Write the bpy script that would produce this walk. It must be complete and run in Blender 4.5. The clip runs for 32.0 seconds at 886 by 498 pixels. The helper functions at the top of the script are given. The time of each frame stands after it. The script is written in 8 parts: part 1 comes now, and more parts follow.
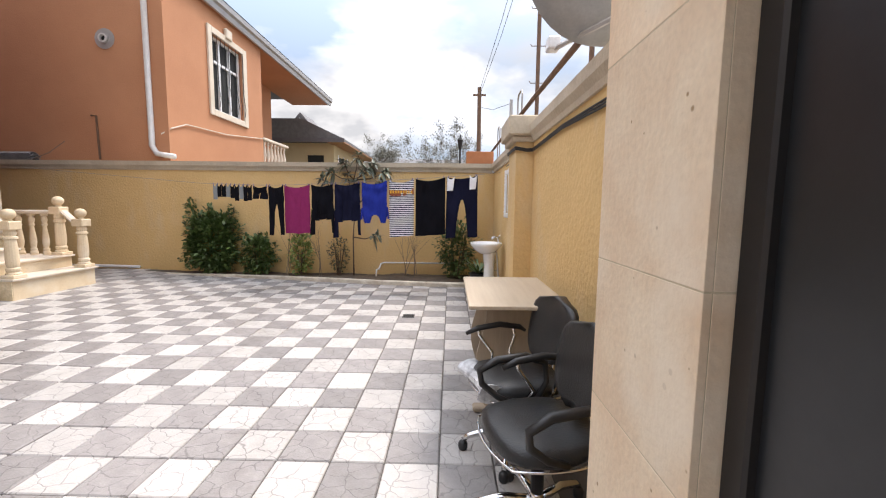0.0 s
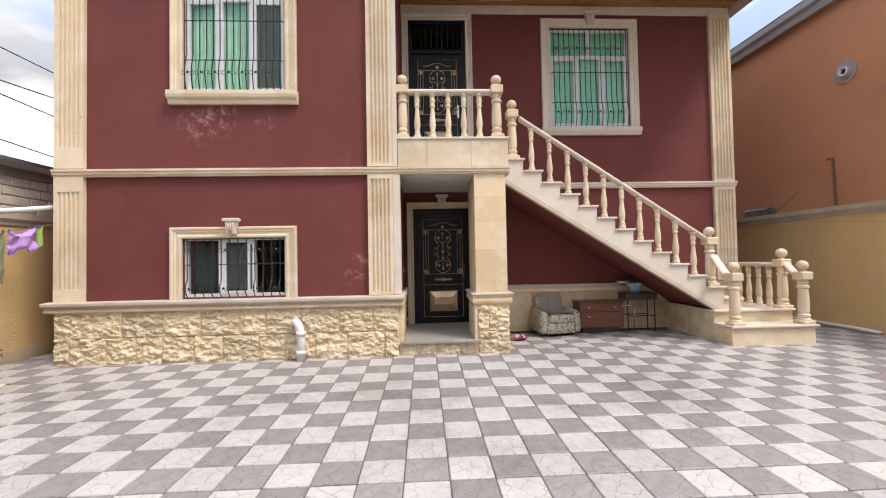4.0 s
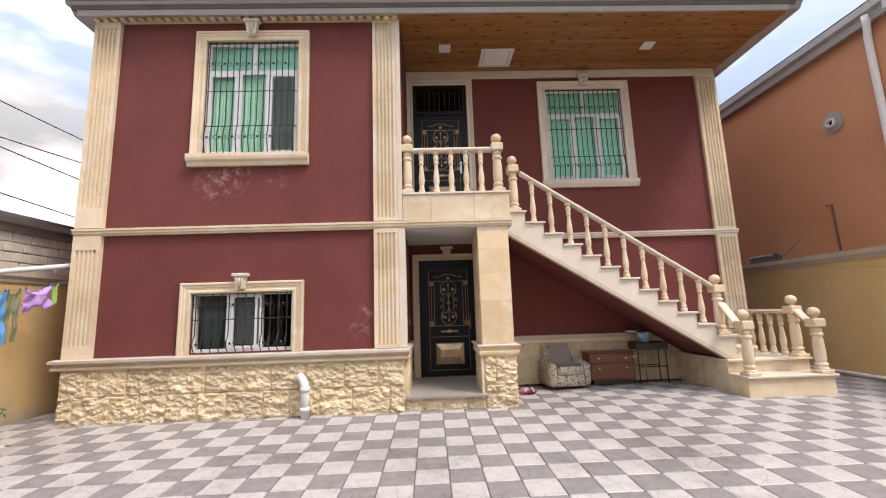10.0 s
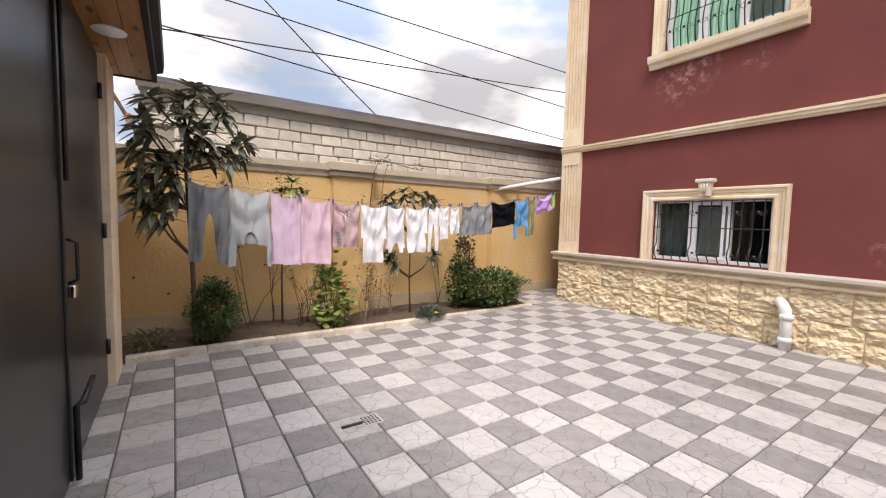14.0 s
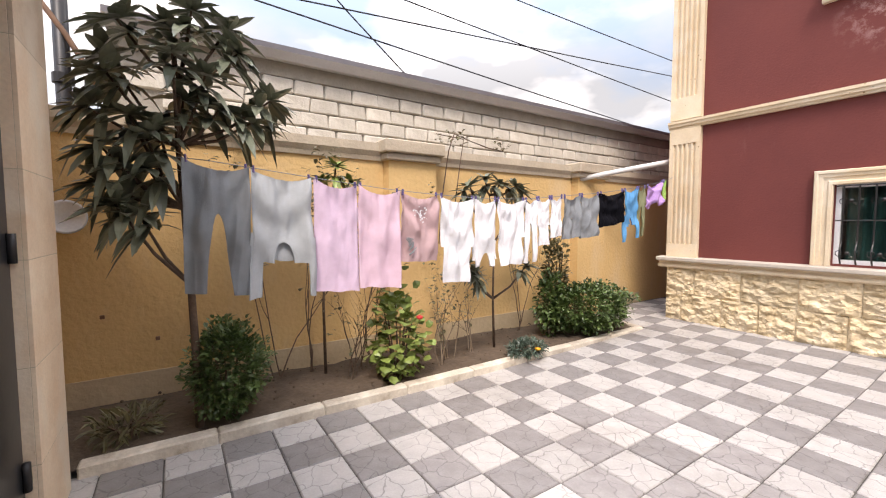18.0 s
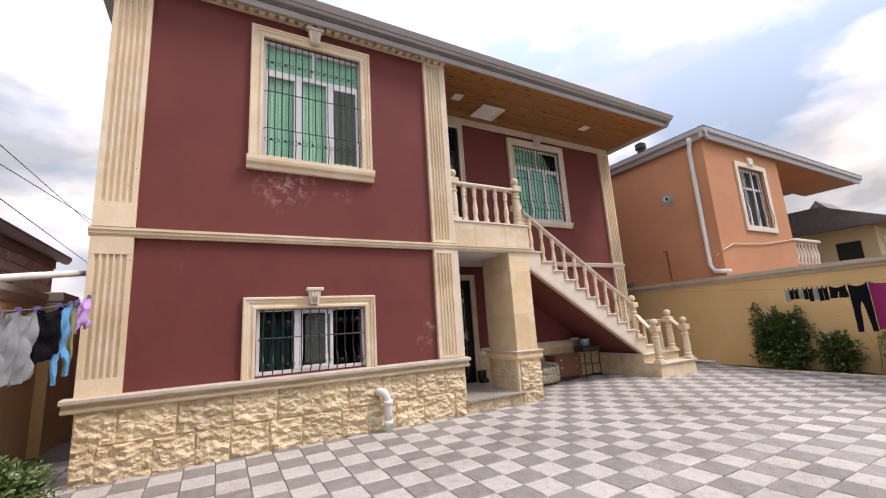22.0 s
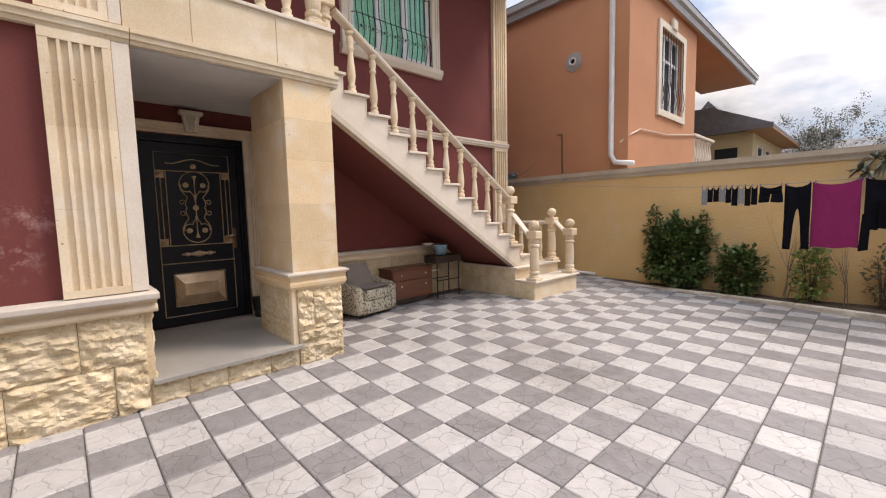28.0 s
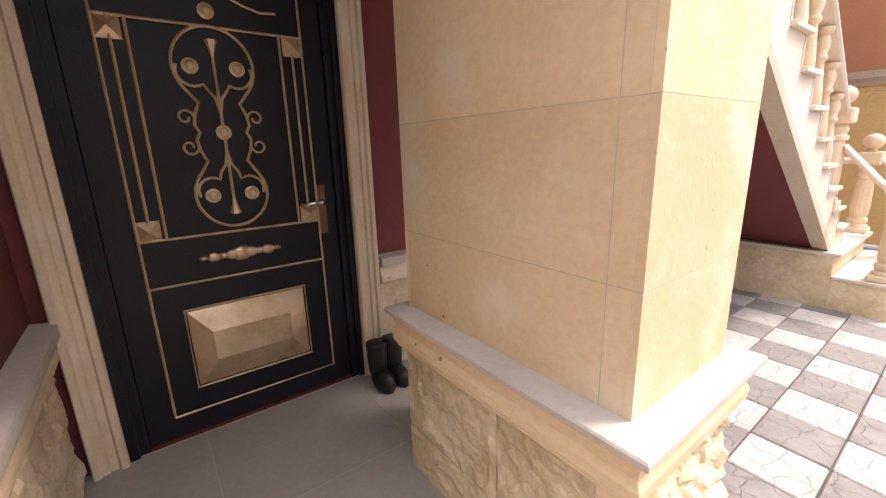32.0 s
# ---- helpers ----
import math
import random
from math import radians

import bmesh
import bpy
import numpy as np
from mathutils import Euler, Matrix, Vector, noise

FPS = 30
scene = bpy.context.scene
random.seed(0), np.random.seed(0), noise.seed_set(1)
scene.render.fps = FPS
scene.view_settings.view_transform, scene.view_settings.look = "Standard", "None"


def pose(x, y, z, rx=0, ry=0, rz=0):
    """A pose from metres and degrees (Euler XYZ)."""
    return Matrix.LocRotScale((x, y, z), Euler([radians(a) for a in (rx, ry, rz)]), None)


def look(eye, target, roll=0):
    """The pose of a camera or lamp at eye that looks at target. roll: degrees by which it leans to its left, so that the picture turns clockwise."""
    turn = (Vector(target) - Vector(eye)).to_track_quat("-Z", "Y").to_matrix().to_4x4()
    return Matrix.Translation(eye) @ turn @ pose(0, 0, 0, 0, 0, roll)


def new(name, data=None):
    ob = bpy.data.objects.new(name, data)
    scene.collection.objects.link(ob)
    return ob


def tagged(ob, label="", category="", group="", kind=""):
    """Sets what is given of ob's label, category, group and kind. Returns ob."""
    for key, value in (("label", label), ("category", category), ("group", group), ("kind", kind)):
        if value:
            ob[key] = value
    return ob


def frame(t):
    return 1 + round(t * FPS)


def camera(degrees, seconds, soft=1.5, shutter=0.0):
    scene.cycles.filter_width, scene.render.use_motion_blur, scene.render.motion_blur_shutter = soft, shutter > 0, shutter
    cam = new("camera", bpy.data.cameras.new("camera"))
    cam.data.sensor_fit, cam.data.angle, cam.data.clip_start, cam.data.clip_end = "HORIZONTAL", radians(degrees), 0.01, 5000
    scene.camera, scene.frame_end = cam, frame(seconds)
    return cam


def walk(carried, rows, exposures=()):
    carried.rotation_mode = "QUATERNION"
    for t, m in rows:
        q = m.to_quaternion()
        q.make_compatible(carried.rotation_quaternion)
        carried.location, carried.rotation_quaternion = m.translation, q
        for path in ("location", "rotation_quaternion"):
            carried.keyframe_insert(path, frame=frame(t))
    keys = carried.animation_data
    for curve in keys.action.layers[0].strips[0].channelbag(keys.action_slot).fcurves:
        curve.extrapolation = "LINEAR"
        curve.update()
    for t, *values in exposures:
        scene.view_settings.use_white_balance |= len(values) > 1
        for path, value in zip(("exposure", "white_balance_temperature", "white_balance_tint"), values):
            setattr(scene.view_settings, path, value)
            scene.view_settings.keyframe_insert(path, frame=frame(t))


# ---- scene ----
cam = camera(95.0, 32.0, 1.15)
PATH = [
    (0, (0.12, -0.034, 1.4), (0.086, 1.955, 1.194), 0.6),
    (0.5, (0.072, 0.114, 1.404), (-0.317, 2.068, 1.225), -0.8),
    (1, (0.027, 0.249, 1.38), (-0.732, 2.09, 1.199), -1.2),
    (1.5, (0.071, 0.413, 1.381), (-1.022, 2.076, 1.185), -1.3),
    (2, (0.048, 0.53, 1.371), (-1.348, 1.947, 1.164), -1.5),
    (2.5, (-0.063, 0.607, 1.375), (-1.81, 1.569, 1.222), -1.9),
    (3, (-0.128, 0.638, 1.394), (-2.06, 1.146, 1.293), -1.6),
    (3.5, (-0.046, 0.72, 1.442), (-2.036, 0.91, 1.379), -1.0),
    (5.5, (0.156, 0.681, 1.424), (-1.819, 0.754, 1.735), -1.3),
    (6, (0.173, 0.68, 1.444), (-1.776, 0.754, 1.887), -1.3),
    (6.5, (0.173, 0.695, 1.456), (-1.758, 0.765, 1.973), -1.3),
    (7, (0.153, 0.697, 1.45), (-1.773, 0.767, 1.983), -1.2),
    (7.5, (0.137, 0.719, 1.461), (-1.8, 0.792, 1.953), -1.1),
    (8, (0.134, 0.731, 1.471), (-1.818, 0.813, 1.903), -1.3),
    (8.5, (0.127, 0.74, 1.447), (-1.832, 0.827, 1.84), -1.5),
    (9, (0.124, 0.747, 1.438), (-1.84, 0.833, 1.803), -1.7),
    (9.5, (0.129, 0.719, 1.437), (-1.841, 0.802, 1.773), -1.9),
    (10, (0.12, 0.74, 1.45), (-1.857, 0.806, 1.748), -1.9),
    (10.5, (0.108, 0.77, 1.456), (-1.872, 0.82, 1.729), -1.8),
    (11, (0.102, 0.748, 1.423), (-1.879, 0.792, 1.694), -1.7),
    (11.5, (0.133, 0.766, 1.428), (-1.846, 0.778, 1.716), -1.2),
    (12, (0.134, 0.757, 1.432), (-1.843, 0.688, 1.728), -0.3),
    (12.5, (0.091, 0.67, 1.396), (-1.865, 0.277, 1.528), 0.5),
    (13, (0.104, 0.547, 1.453), (-1.642, -0.427, 1.407), 0.6),
    (13.5, (0.108, 0.53, 1.434), (-1.285, -0.901, 1.321), 0.6),
    (14, (0.052, 0.61, 1.44), (-1.051, -1.053, 1.302), 1.3),
    (14.5, (0.044, 0.635, 1.46), (-0.823, -1.162, 1.329), 1.1),
    (15, (0.101, 0.491, 1.435), (-0.673, -1.349, 1.324), 0.0),
    (15.5, (0.129, 0.322, 1.428), (-0.645, -1.518, 1.31), -0.8),
    (17.5, (-0.003, -0.915, 1.39), (-0.981, -2.656, 1.284), -0.2),
    (18, (-0.037, -1.32, 1.395), (-1.13, -2.991, 1.272), -0.1),
    (18.5, (-0.068, -1.687, 1.398), (-1.376, -3.195, 1.276), -0.1),
    (19, (-0.18, -2.061, 1.4), (-1.777, -3.261, 1.301), 0.1),
    (19.5, (-0.231, -2.358, 1.343), (-2.075, -3.129, 1.287), -0.1),
    (20, (-0.283, -2.665, 1.355), (-2.269, -2.895, 1.33), -0.8),
    (20.5, (-0.413, -2.769, 1.416), (-2.385, -2.436, 1.397), -2.1),
    (21, (-0.356, -2.872, 1.359), (-2.196, -2.091, 1.42), -3.2),
    (21.5, (-0.216, -3.045, 1.374), (-1.971, -2.108, 1.583), -4.2),
    (22, (-0.072, -3.084, 1.44), (-1.785, -2.122, 1.813), -3.6),
    (22.5, (0.011, -3.087, 1.45), (-1.683, -2.101, 1.849), -3.2),
    (23, (-0.054, -3.077, 1.446), (-1.697, -1.96, 1.675), -3.7),
    (23.5, (-0.191, -3.029, 1.446), (-1.621, -1.63, 1.456), -4.0),
    (24, (-0.302, -2.797, 1.437), (-1.376, -1.113, 1.324), -2.8),
    (24.5, (-0.386, -2.431, 1.413), (-1.162, -0.593, 1.265), -2.1),
    (26.5, (-1.247, -1.045, 1.444), (-1.77, 0.881, 1.317), -1.5),
    (27, (-1.506, -0.656, 1.489), (-2.302, 1.172, 1.327), -1.2),
    (27.5, (-1.846, -0.35, 1.456), (-2.981, 1.289, 1.287), -1.5),
    (28, (-2.166, -0.046, 1.451), (-3.621, 1.316, 1.278), -1.3),
    (28.5, (-2.525, 0.182, 1.455), (-4.229, 1.215, 1.278), -0.9),
    (29, (-2.888, 0.357, 1.452), (-4.737, 1.101, 1.278), -0.8),
    (29.5, (-3.281, 0.573, 1.448), (-5.2, 1.116, 1.296), -0.8),
    (30, (-3.714, 0.612, 1.461), (-5.657, 1.067, 1.324), -0.5),
    (30.5, (-4.164, 0.66, 1.455), (-6.111, 1.099, 1.328), -0.4),
    (31, (-4.609, 0.633, 1.444), (-6.528, 1.167, 1.265), -0.5),
    (31.5, (-5.005, 0.617, 1.457), (-6.825, 1.395, 1.167), -1.1),
    (32, (-5.42, 0.743, 1.492), (-6.985, 1.892, 1.009), -1.7),
]
EXPOSURES = [(0.0, 1.25, 6800, 14), (1.0, 1.05, 6800, 14), (2.0, 0.98, 6850, 15), (5.5, 1.0, 6650, 15), (7.0, 0.9, 6800, 15), (9.0, 1.0, 6950, 17), (12.0, 1.02, 6850, 16), (14.0, 1.0, 6950, 17), (15.5, 1.2, 6950, 17), (18.8, 1.3, 6950, 17), (20.2, 1.05, 6950, 17), (22.0, 0.88, 6950, 19), (23.0, 0.78, 7150, 20), (24.0, 0.78, 7150, 20), (26.8, 0.7, 6950, 18), (28.0, 0.9, 6950, 17), (29.0, 1.16, 6900, 15), (30.0, 1.25, 6850, 15), (31.0, 1.4, 7050, 17), (32.0, 1.75, 7250, 23)]
walk(cam, [(t, look(eye, target, roll)) for t, eye, target, roll in PATH], EXPOSURES)

# ---------------------------------------------------------------- light
world = bpy.data.worlds.new("sky")
scene.world = world
world.use_nodes = True
wn, wl = world.node_tree.nodes, world.node_tree.links
wn.clear()
w_out = wn.new("ShaderNodeOutputWorld")
w_bg = wn.new("ShaderNodeBackground")
w_sky = wn.new("ShaderNodeTexSky")
w_sky.sky_type = "NISHITA"
w_sky.sun_disc = False
SUN_EL, SUN_AZ = radians(56), radians(54)
w_sky.sun_elevation, w_sky.sun_rotation = SUN_EL, radians(90) - SUN_AZ
w_bg.inputs["Strength"].default_value = 0.15
w_tc = wn.new("ShaderNodeTexCoord")
w_map = wn.new("ShaderNodeMapping")
w_map.inputs["Scale"].default_value = (1.0, 1.0, 2.2)
w_noise = wn.new("ShaderNodeTexNoise")
w_noise.inputs["Scale"].default_value = 2.1
w_noise.inputs["Detail"].default_value = 7.0
w_noise.inputs["Roughness"].default_value = 0.52
w_ramp = wn.new("ShaderNodeValToRGB")
w_ramp.color_ramp.elements[0].position, w_ramp.color_ramp.elements[1].position = 0.42, 0.59
w_noise2 = wn.new("ShaderNodeTexNoise")
w_noise2.inputs["Scale"].default_value = 3.2
w_noise2.inputs["Detail"].default_value = 5.0
w_cloud = wn.new("ShaderNodeValToRGB")
w_cloud.color_ramp.elements[0].position, w_cloud.color_ramp.elements[1].position = 0.40, 0.62
w_cloud.color_ramp.elements[0].color = (1.9, 2.0, 2.12, 1)
w_cloud.color_ramp.elements[1].color = (4.9, 4.85, 4.8, 1)
w_mix = wn.new("ShaderNodeMixRGB")
wl.new(w_tc.outputs["Generated"], w_map.inputs["Vector"])
wl.new(w_map.outputs["Vector"], w_noise.inputs["Vector"])
wl.new(w_map.outputs["Vector"], w_noise2.inputs["Vector"])
wl.new(w_noise.outputs["Fac"], w_ramp.inputs["Fac"])
wl.new(w_noise2.outputs["Fac"], w_cloud.inputs["Fac"])
wl.new(w_ramp.outputs["Color"], w_mix.inputs["Fac"])
w_pale = wn.new("ShaderNodeMixRGB")
w_pale.inputs["Fac"].default_value = 0.9
w_pale.inputs["Color2"].default_value = (1.35, 1.72, 2.25, 1)
wl.new(w_sky.outputs["Color"], w_pale.inputs["Color1"])
wl.new(w_pale.outputs["Color"], w_mix.inputs["Color1"])
wl.new(w_cloud.outputs["Color"], w_mix.inputs["Color2"])
# a cloudy sky is brighter overhead than towards the horizon
w_sep = wn.new("ShaderNodeSeparateXYZ")
w_grad = wn.new("ShaderNodeMapRange")
w_grad.inputs["From Min"].default_value, w_grad.inputs["From Max"].default_value = 0.30, 1.0
w_grad.inputs["To Min"].default_value, w_grad.inputs["To Max"].default_value = 1.06, 3.45
w_scale = wn.new("ShaderNodeVectorMath")
w_scale.operation = "SCALE"
wl.new(w_tc.outputs["Generated"], w_sep.inputs["Vector"])
wl.new(w_sep.outputs["Z"], w_grad.inputs["Value"])
wl.new(w_mix.outputs["Color"], w_scale.inputs[0])
wl.new(w_grad.outputs["Result"], w_scale.inputs["Scale"])
wl.new(w_scale.outputs["Vector"], w_bg.inputs["Color"])
wl.new(w_bg.outputs["Background"], w_out.inputs["Surface"])

sun_data = bpy.data.lights.new("sun", "SUN")
sun_data.energy, sun_data.angle, sun_data.color = 1.65, radians(16), (1.0, 0.94, 0.86)
sun = new("sun", sun_data)
sun.matrix_world = look((0, 0, 0), (-math.cos(SUN_EL) * math.cos(SUN_AZ), -math.cos(SUN_EL) * math.sin(SUN_AZ), -math.sin(SUN_EL)))


# ---------------------------------------------------------------- materials
def mat(name, col, col2=None, scale=6.0, rough=0.7, metal=0.0, bump=0.0, bump_scale=60.0, rand=0.0, fine=0.06, island=False, spec=0.5):
    """A plain surface: two colours mixed by large and fine noise, fine relief, random shift between pieces."""
    m = bpy.data.materials.new(name)
    m.use_nodes = True
    n, l = m.node_tree.nodes, m.node_tree.links
    b = n["Principled BSDF"]
    b.inputs["Roughness"].default_value, b.inputs["Metallic"].default_value = rough, metal
    b.inputs["Specular IOR Level"].default_value = spec
    col2 = col2 or tuple(c * 0.82 for c in col)
    tc = n.new("ShaderNodeTexCoord")
    a = n.new("ShaderNodeTexNoise")
    a.inputs["Scale"].default_value, a.inputs["Detail"].default_value, a.inputs["Roughness"].default_value = scale, 6, 0.6
    l.new(tc.outputs["Object"], a.inputs["Vector"])
    r = n.new("ShaderNodeValToRGB")
    r.color_ramp.elements[0].position, r.color_ramp.elements[1].position = 0.32, 0.68
    r.color_ramp.elements[0].color, r.color_ramp.elements[1].color = (*col2, 1), (*col, 1)
    l.new(a.outputs["Fac"], r.inputs["Fac"])
    f = n.new("ShaderNodeTexNoise")
    f.inputs["Scale"].default_value, f.inputs["Detail"].default_value = bump_scale, 4
    l.new(tc.outputs["Object"], f.inputs["Vector"])
    h = n.new("ShaderNodeHueSaturation")
    l.new(r.outputs["Color"], h.inputs["Color"])
    v = n.new("ShaderNodeMath")
    v.operation = "MULTIPLY_ADD"
    v.inputs[1].default_value, v.inputs[2].default_value = fine * 4, 1 - fine * 2
    l.new(f.outputs["Fac"], v.inputs[0])
    last = v.outputs[0]
    if rand:
        o = n.new("ShaderNodeNewGeometry" if island else "ShaderNodeObjectInfo")
        q = n.new("ShaderNodeMath")
        q.operation = "MULTIPLY_ADD"
        q.inputs[1].default_value, q.inputs[2].default_value = rand * 2, -rand
        l.new(o.outputs["Random Per Island" if island else "Random"], q.inputs[0])
        s = n.new("ShaderNodeMath")
        l.new(q.outputs[0], s.inputs[0])
        l.new(last, s.inputs[1])
        last = s.outputs[0]
    l.new(last, h.inputs["Value"])
    l.new(h.outputs["Color"], b.inputs["Base Color"])
    if bump:
        p = n.new("ShaderNodeBump")
        p.inputs["Strength"].default_value, p.inputs["Distance"].default_value = bump, 0.01
        l.new(f.outputs["Fac"], p.inputs["Height"])
        l.new(p.outputs["Normal"], b.inputs["Normal"])
    return m


def tile_mat(name, light, dark, vein, rand=0.14):
    """A cast paving tile with an embossed crazy-stone pattern."""
    m = mat(name, light, dark, 9.0, 0.5, 0, 0.25, 90, rand)
    n, l = m.node_tree.nodes, m.node_tree.links
    b = n["Principled BSDF"]
    geo = n.new("ShaderNodeNewGeometry")
    warp = n.new("ShaderNodeTexNoise")
    warp.inputs["Scale"].default_value = 9.0
    mixv = n.new("ShaderNodeMixRGB")
    mixv.inputs["Fac"].default_value = 0.10
    l.new(geo.outputs["Position"], warp.inputs["Vector"])
    l.new(geo.outputs["Position"], mixv.inputs["Color1"])
    l.new(warp.outputs["Color"], mixv.inputs["Color2"])
    vo = n.new("ShaderNodeTexVoronoi")
    vo.feature = "DISTANCE_TO_EDGE"
    vo.voronoi_dimensions = "2D"
    vo.inputs["Scale"].default_value = 9.5
    l.new(mixv.outputs["Color"], vo.inputs["Vector"])
    r = n.new("ShaderNodeValToRGB")
    r.color_ramp.elements[0].position, r.color_ramp.elements[1].position = 0.0, 0.042
    r.color_ramp.elements[0].color = (vein, vein, vein, 1)
    r.color_ramp.elements[1].color = (1, 1, 1, 1)
    l.new(vo.outputs["Distance"], r.inputs["Fac"])
    mul = n.new("ShaderNodeMixRGB")
    mul.blend_type = "MULTIPLY"
    big = n.new("ShaderNodeTexNoise")
    big.inputs["Scale"].default_value, big.inputs["Detail"].default_value = 1.1, 4
    l.new(geo.outputs["Position"], big.inputs["Vector"])
    br = n.new("ShaderNodeValToRGB")
    br.color_ramp.elements[0].position, br.color_ramp.elements[1].position = 0.4, 0.62
    br.color_ramp.elements[0].color, br.color_ramp.elements[1].color = (0.62, 0.62, 0.62, 1), (1, 1, 1, 1)
    l.new(big.outputs["Fac"], br.inputs["Fac"])
    l.new(br.outputs["Color"], mul.inputs["Fac"])
    old = b.inputs["Base Color"].links[0].from_socket
    l.new(old, mul.inputs["Color1"])
    l.new(r.outputs["Color"], mul.inputs["Color2"])
    l.new(mul.outputs["Color"], b.inputs["Base Color"])
    # trodden-in dirt in broad irregular patches, darkest along the embossed lines
    dirt = n.new("ShaderNodeTexNoise")
    dirt.inputs["Scale"].default_value, dirt.inputs["Detail"].default_value, dirt.inputs["Roughness"].default_value = 0.55, 8, 0.72
    l.new(geo.outputs["Position"], dirt.inputs["Vector"])
    dr_ = n.new("ShaderNodeValToRGB")
    dr_.color_ramp.elements[0].position, dr_.color_ramp.elements[1].position = 0.50, 0.72
    dr_.color_ramp.elements[0].color, dr_.color_ramp.elements[1].color = (1, 1, 1, 1), (0.62, 0.59, 0.56, 1)
    l.new(dirt.outputs["Fac"], dr_.inputs["Fac"])
    md = n.new("ShaderNodeMixRGB")
    md.blend_type = "MULTIPLY"
    md.inputs["Fac"].default_value = 1.0
    l.new(mul.outputs["Color"], md.inputs["Color1"])
    l.new(dr_.outputs["Color"], md.inputs["Color2"])
    l.new(md.outputs["Color"], b.inputs["Base Color"])
    bp = n.new("ShaderNodeBump")
    bp.inputs["Strength"].default_value, bp.inputs["Distance"].default_value = 0.6, 0.006
    l.new(r.outputs["Color"], bp.inputs["Height"])
    l.new(b.inputs["Normal"].links[0].from_socket, bp.inputs["Normal"])
    l.new(bp.outputs["Normal"], b.inputs["Normal"])
    return m


def wall_mat(name, col, col2, scale, stain, stain_pos=(0.60, 0.78), bump=0.5, bump_scale=45, rough=0.85, streak=1.0):
    """Painted render with broad faint stains that run down the wall."""
    m = mat(name, col, col2, scale, rough, 0, bump, bump_scale, fine=0.03)
    n, l = m.node_tree.nodes, m.node_tree.links
    b = n["Principled BSDF"]
    geo = n.new("ShaderNodeNewGeometry")
    mp = n.new("ShaderNodeMapping")
    mp.inputs["Scale"].default_value = (1.3, 1.3, 0.5 * streak)
    l.new(geo.outputs["Position"], mp.inputs["Vector"])
    a = n.new("ShaderNodeTexNoise")
    a.inputs["Scale"].default_value, a.inputs["Detail"].default_value, a.inputs["Roughness"].default_value = 1.4, 9, 0.65
    l.new(mp.outputs["Vector"], a.inputs["Vector"])
    r = n.new("ShaderNodeValToRGB")
    r.color_ramp.elements[0].position, r.color_ramp.elements[1].position = stain_pos
    r.color_ramp.elements[0].color, r.color_ramp.elements[1].color = (0, 0, 0, 1), (0.6, 0.6, 0.6, 1)
    l.new(a.outputs["Fac"], r.inputs["Fac"])
    mx = n.new("ShaderNodeMixRGB")
    mx.inputs["Color2"].default_value = (*stain, 1)
    l.new(r.outputs["Color"], mx.inputs["Fac"])
    l.new(b.inputs["Base Color"].links[0].from_socket, mx.inputs["Color1"])
    l.new(mx.outputs["Color"], b.inputs["Base Color"])
    return m


def wood_mat(name, col, col2, axis=0, scale=3.0, rough=0.5, rand=0.1, island=True):
    m = mat(name, col, col2, scale, rough, 0, 0.1, 70, rand, island=island)
    n, l = m.node_tree.nodes, m.node_tree.links
    mp = n.new("ShaderNodeMapping")
    sc = [9.0, 9.0, 9.0]
    sc[axis] = 0.6
    mp.inputs["Scale"].default_value = sc
    tc = [x for x in n if x.type == "TEX_COORD"][0]
    l.new(tc.outputs["Object"], mp.inputs["Vector"])
    for x in n:
        if x.type == "TEX_NOISE":
            l.new(mp.outputs["Vector"], x.inputs["Vector"])
    return m


def glass_mat(name, col, rough=0.02, mixf=0.75):
    """A window pane: clear with a tinted, mirror-like surface."""
    m = bpy.data.materials.new(name)
    m.use_nodes = True
    n, l = m.node_tree.nodes, m.node_tree.links
    n.remove(n["Principled BSDF"])
    tr = n.new("ShaderNodeBsdfTransparent")
    tr.inputs["Color"].default_value = (*col, 1)
    gl = n.new("ShaderNodeBsdfGlossy")
    gl.inputs["Roughness"].default_value = rough
    fr = n.new("ShaderNodeFresnel")
    fr.inputs["IOR"].default_value = mixf
    mx = n.new("ShaderNodeMixShader")
    l.new(fr.outputs["Fac"], mx.inputs["Fac"])
    l.new(tr.outputs["BSDF"], mx.inputs[1])
    l.new(gl.outputs["BSDF"], mx.inputs[2])
    l.new(mx.outputs["Shader"], n["Material Output"].inputs["Surface"])
    return m


M = {}
M["tile_white"] = tile_mat("tile_white", (0.50, 0.474, 0.452), (0.425, 0.402, 0.383), 0.50)
M["tile_grey"] = tile_mat("tile_grey", (0.298, 0.277, 0.27), (0.225, 0.209, 0.203), 0.55)
M["grout"] = mat("grout", (0.13, 0.12, 0.108), rough=0.95)
M["red"] = wall_mat("red_render", (0.162, 0.038, 0.031), (0.136, 0.031, 0.026), 1.5, (0.30, 0.15, 0.14), (0.66, 0.95), bump=0.22)
M["yellow"] = wall_mat("yellow_render", (0.67, 0.455, 0.205), (0.60, 0.40, 0.17), 1.2, (0.60, 0.50, 0.36), (0.52, 0.82), bump=0.9, bump_scale=26)
M["orange"] = wall_mat("orange_render", (0.53, 0.25, 0.13), (0.47, 0.212, 0.108), 0.8, (0.42, 0.2, 0.11), (0.6, 0.9))
M["cream"] = wall_mat("cream_render", (0.62, 0.50, 0.30), (0.55, 0.44, 0.26), 1.0, (0.4, 0.33, 0.22))
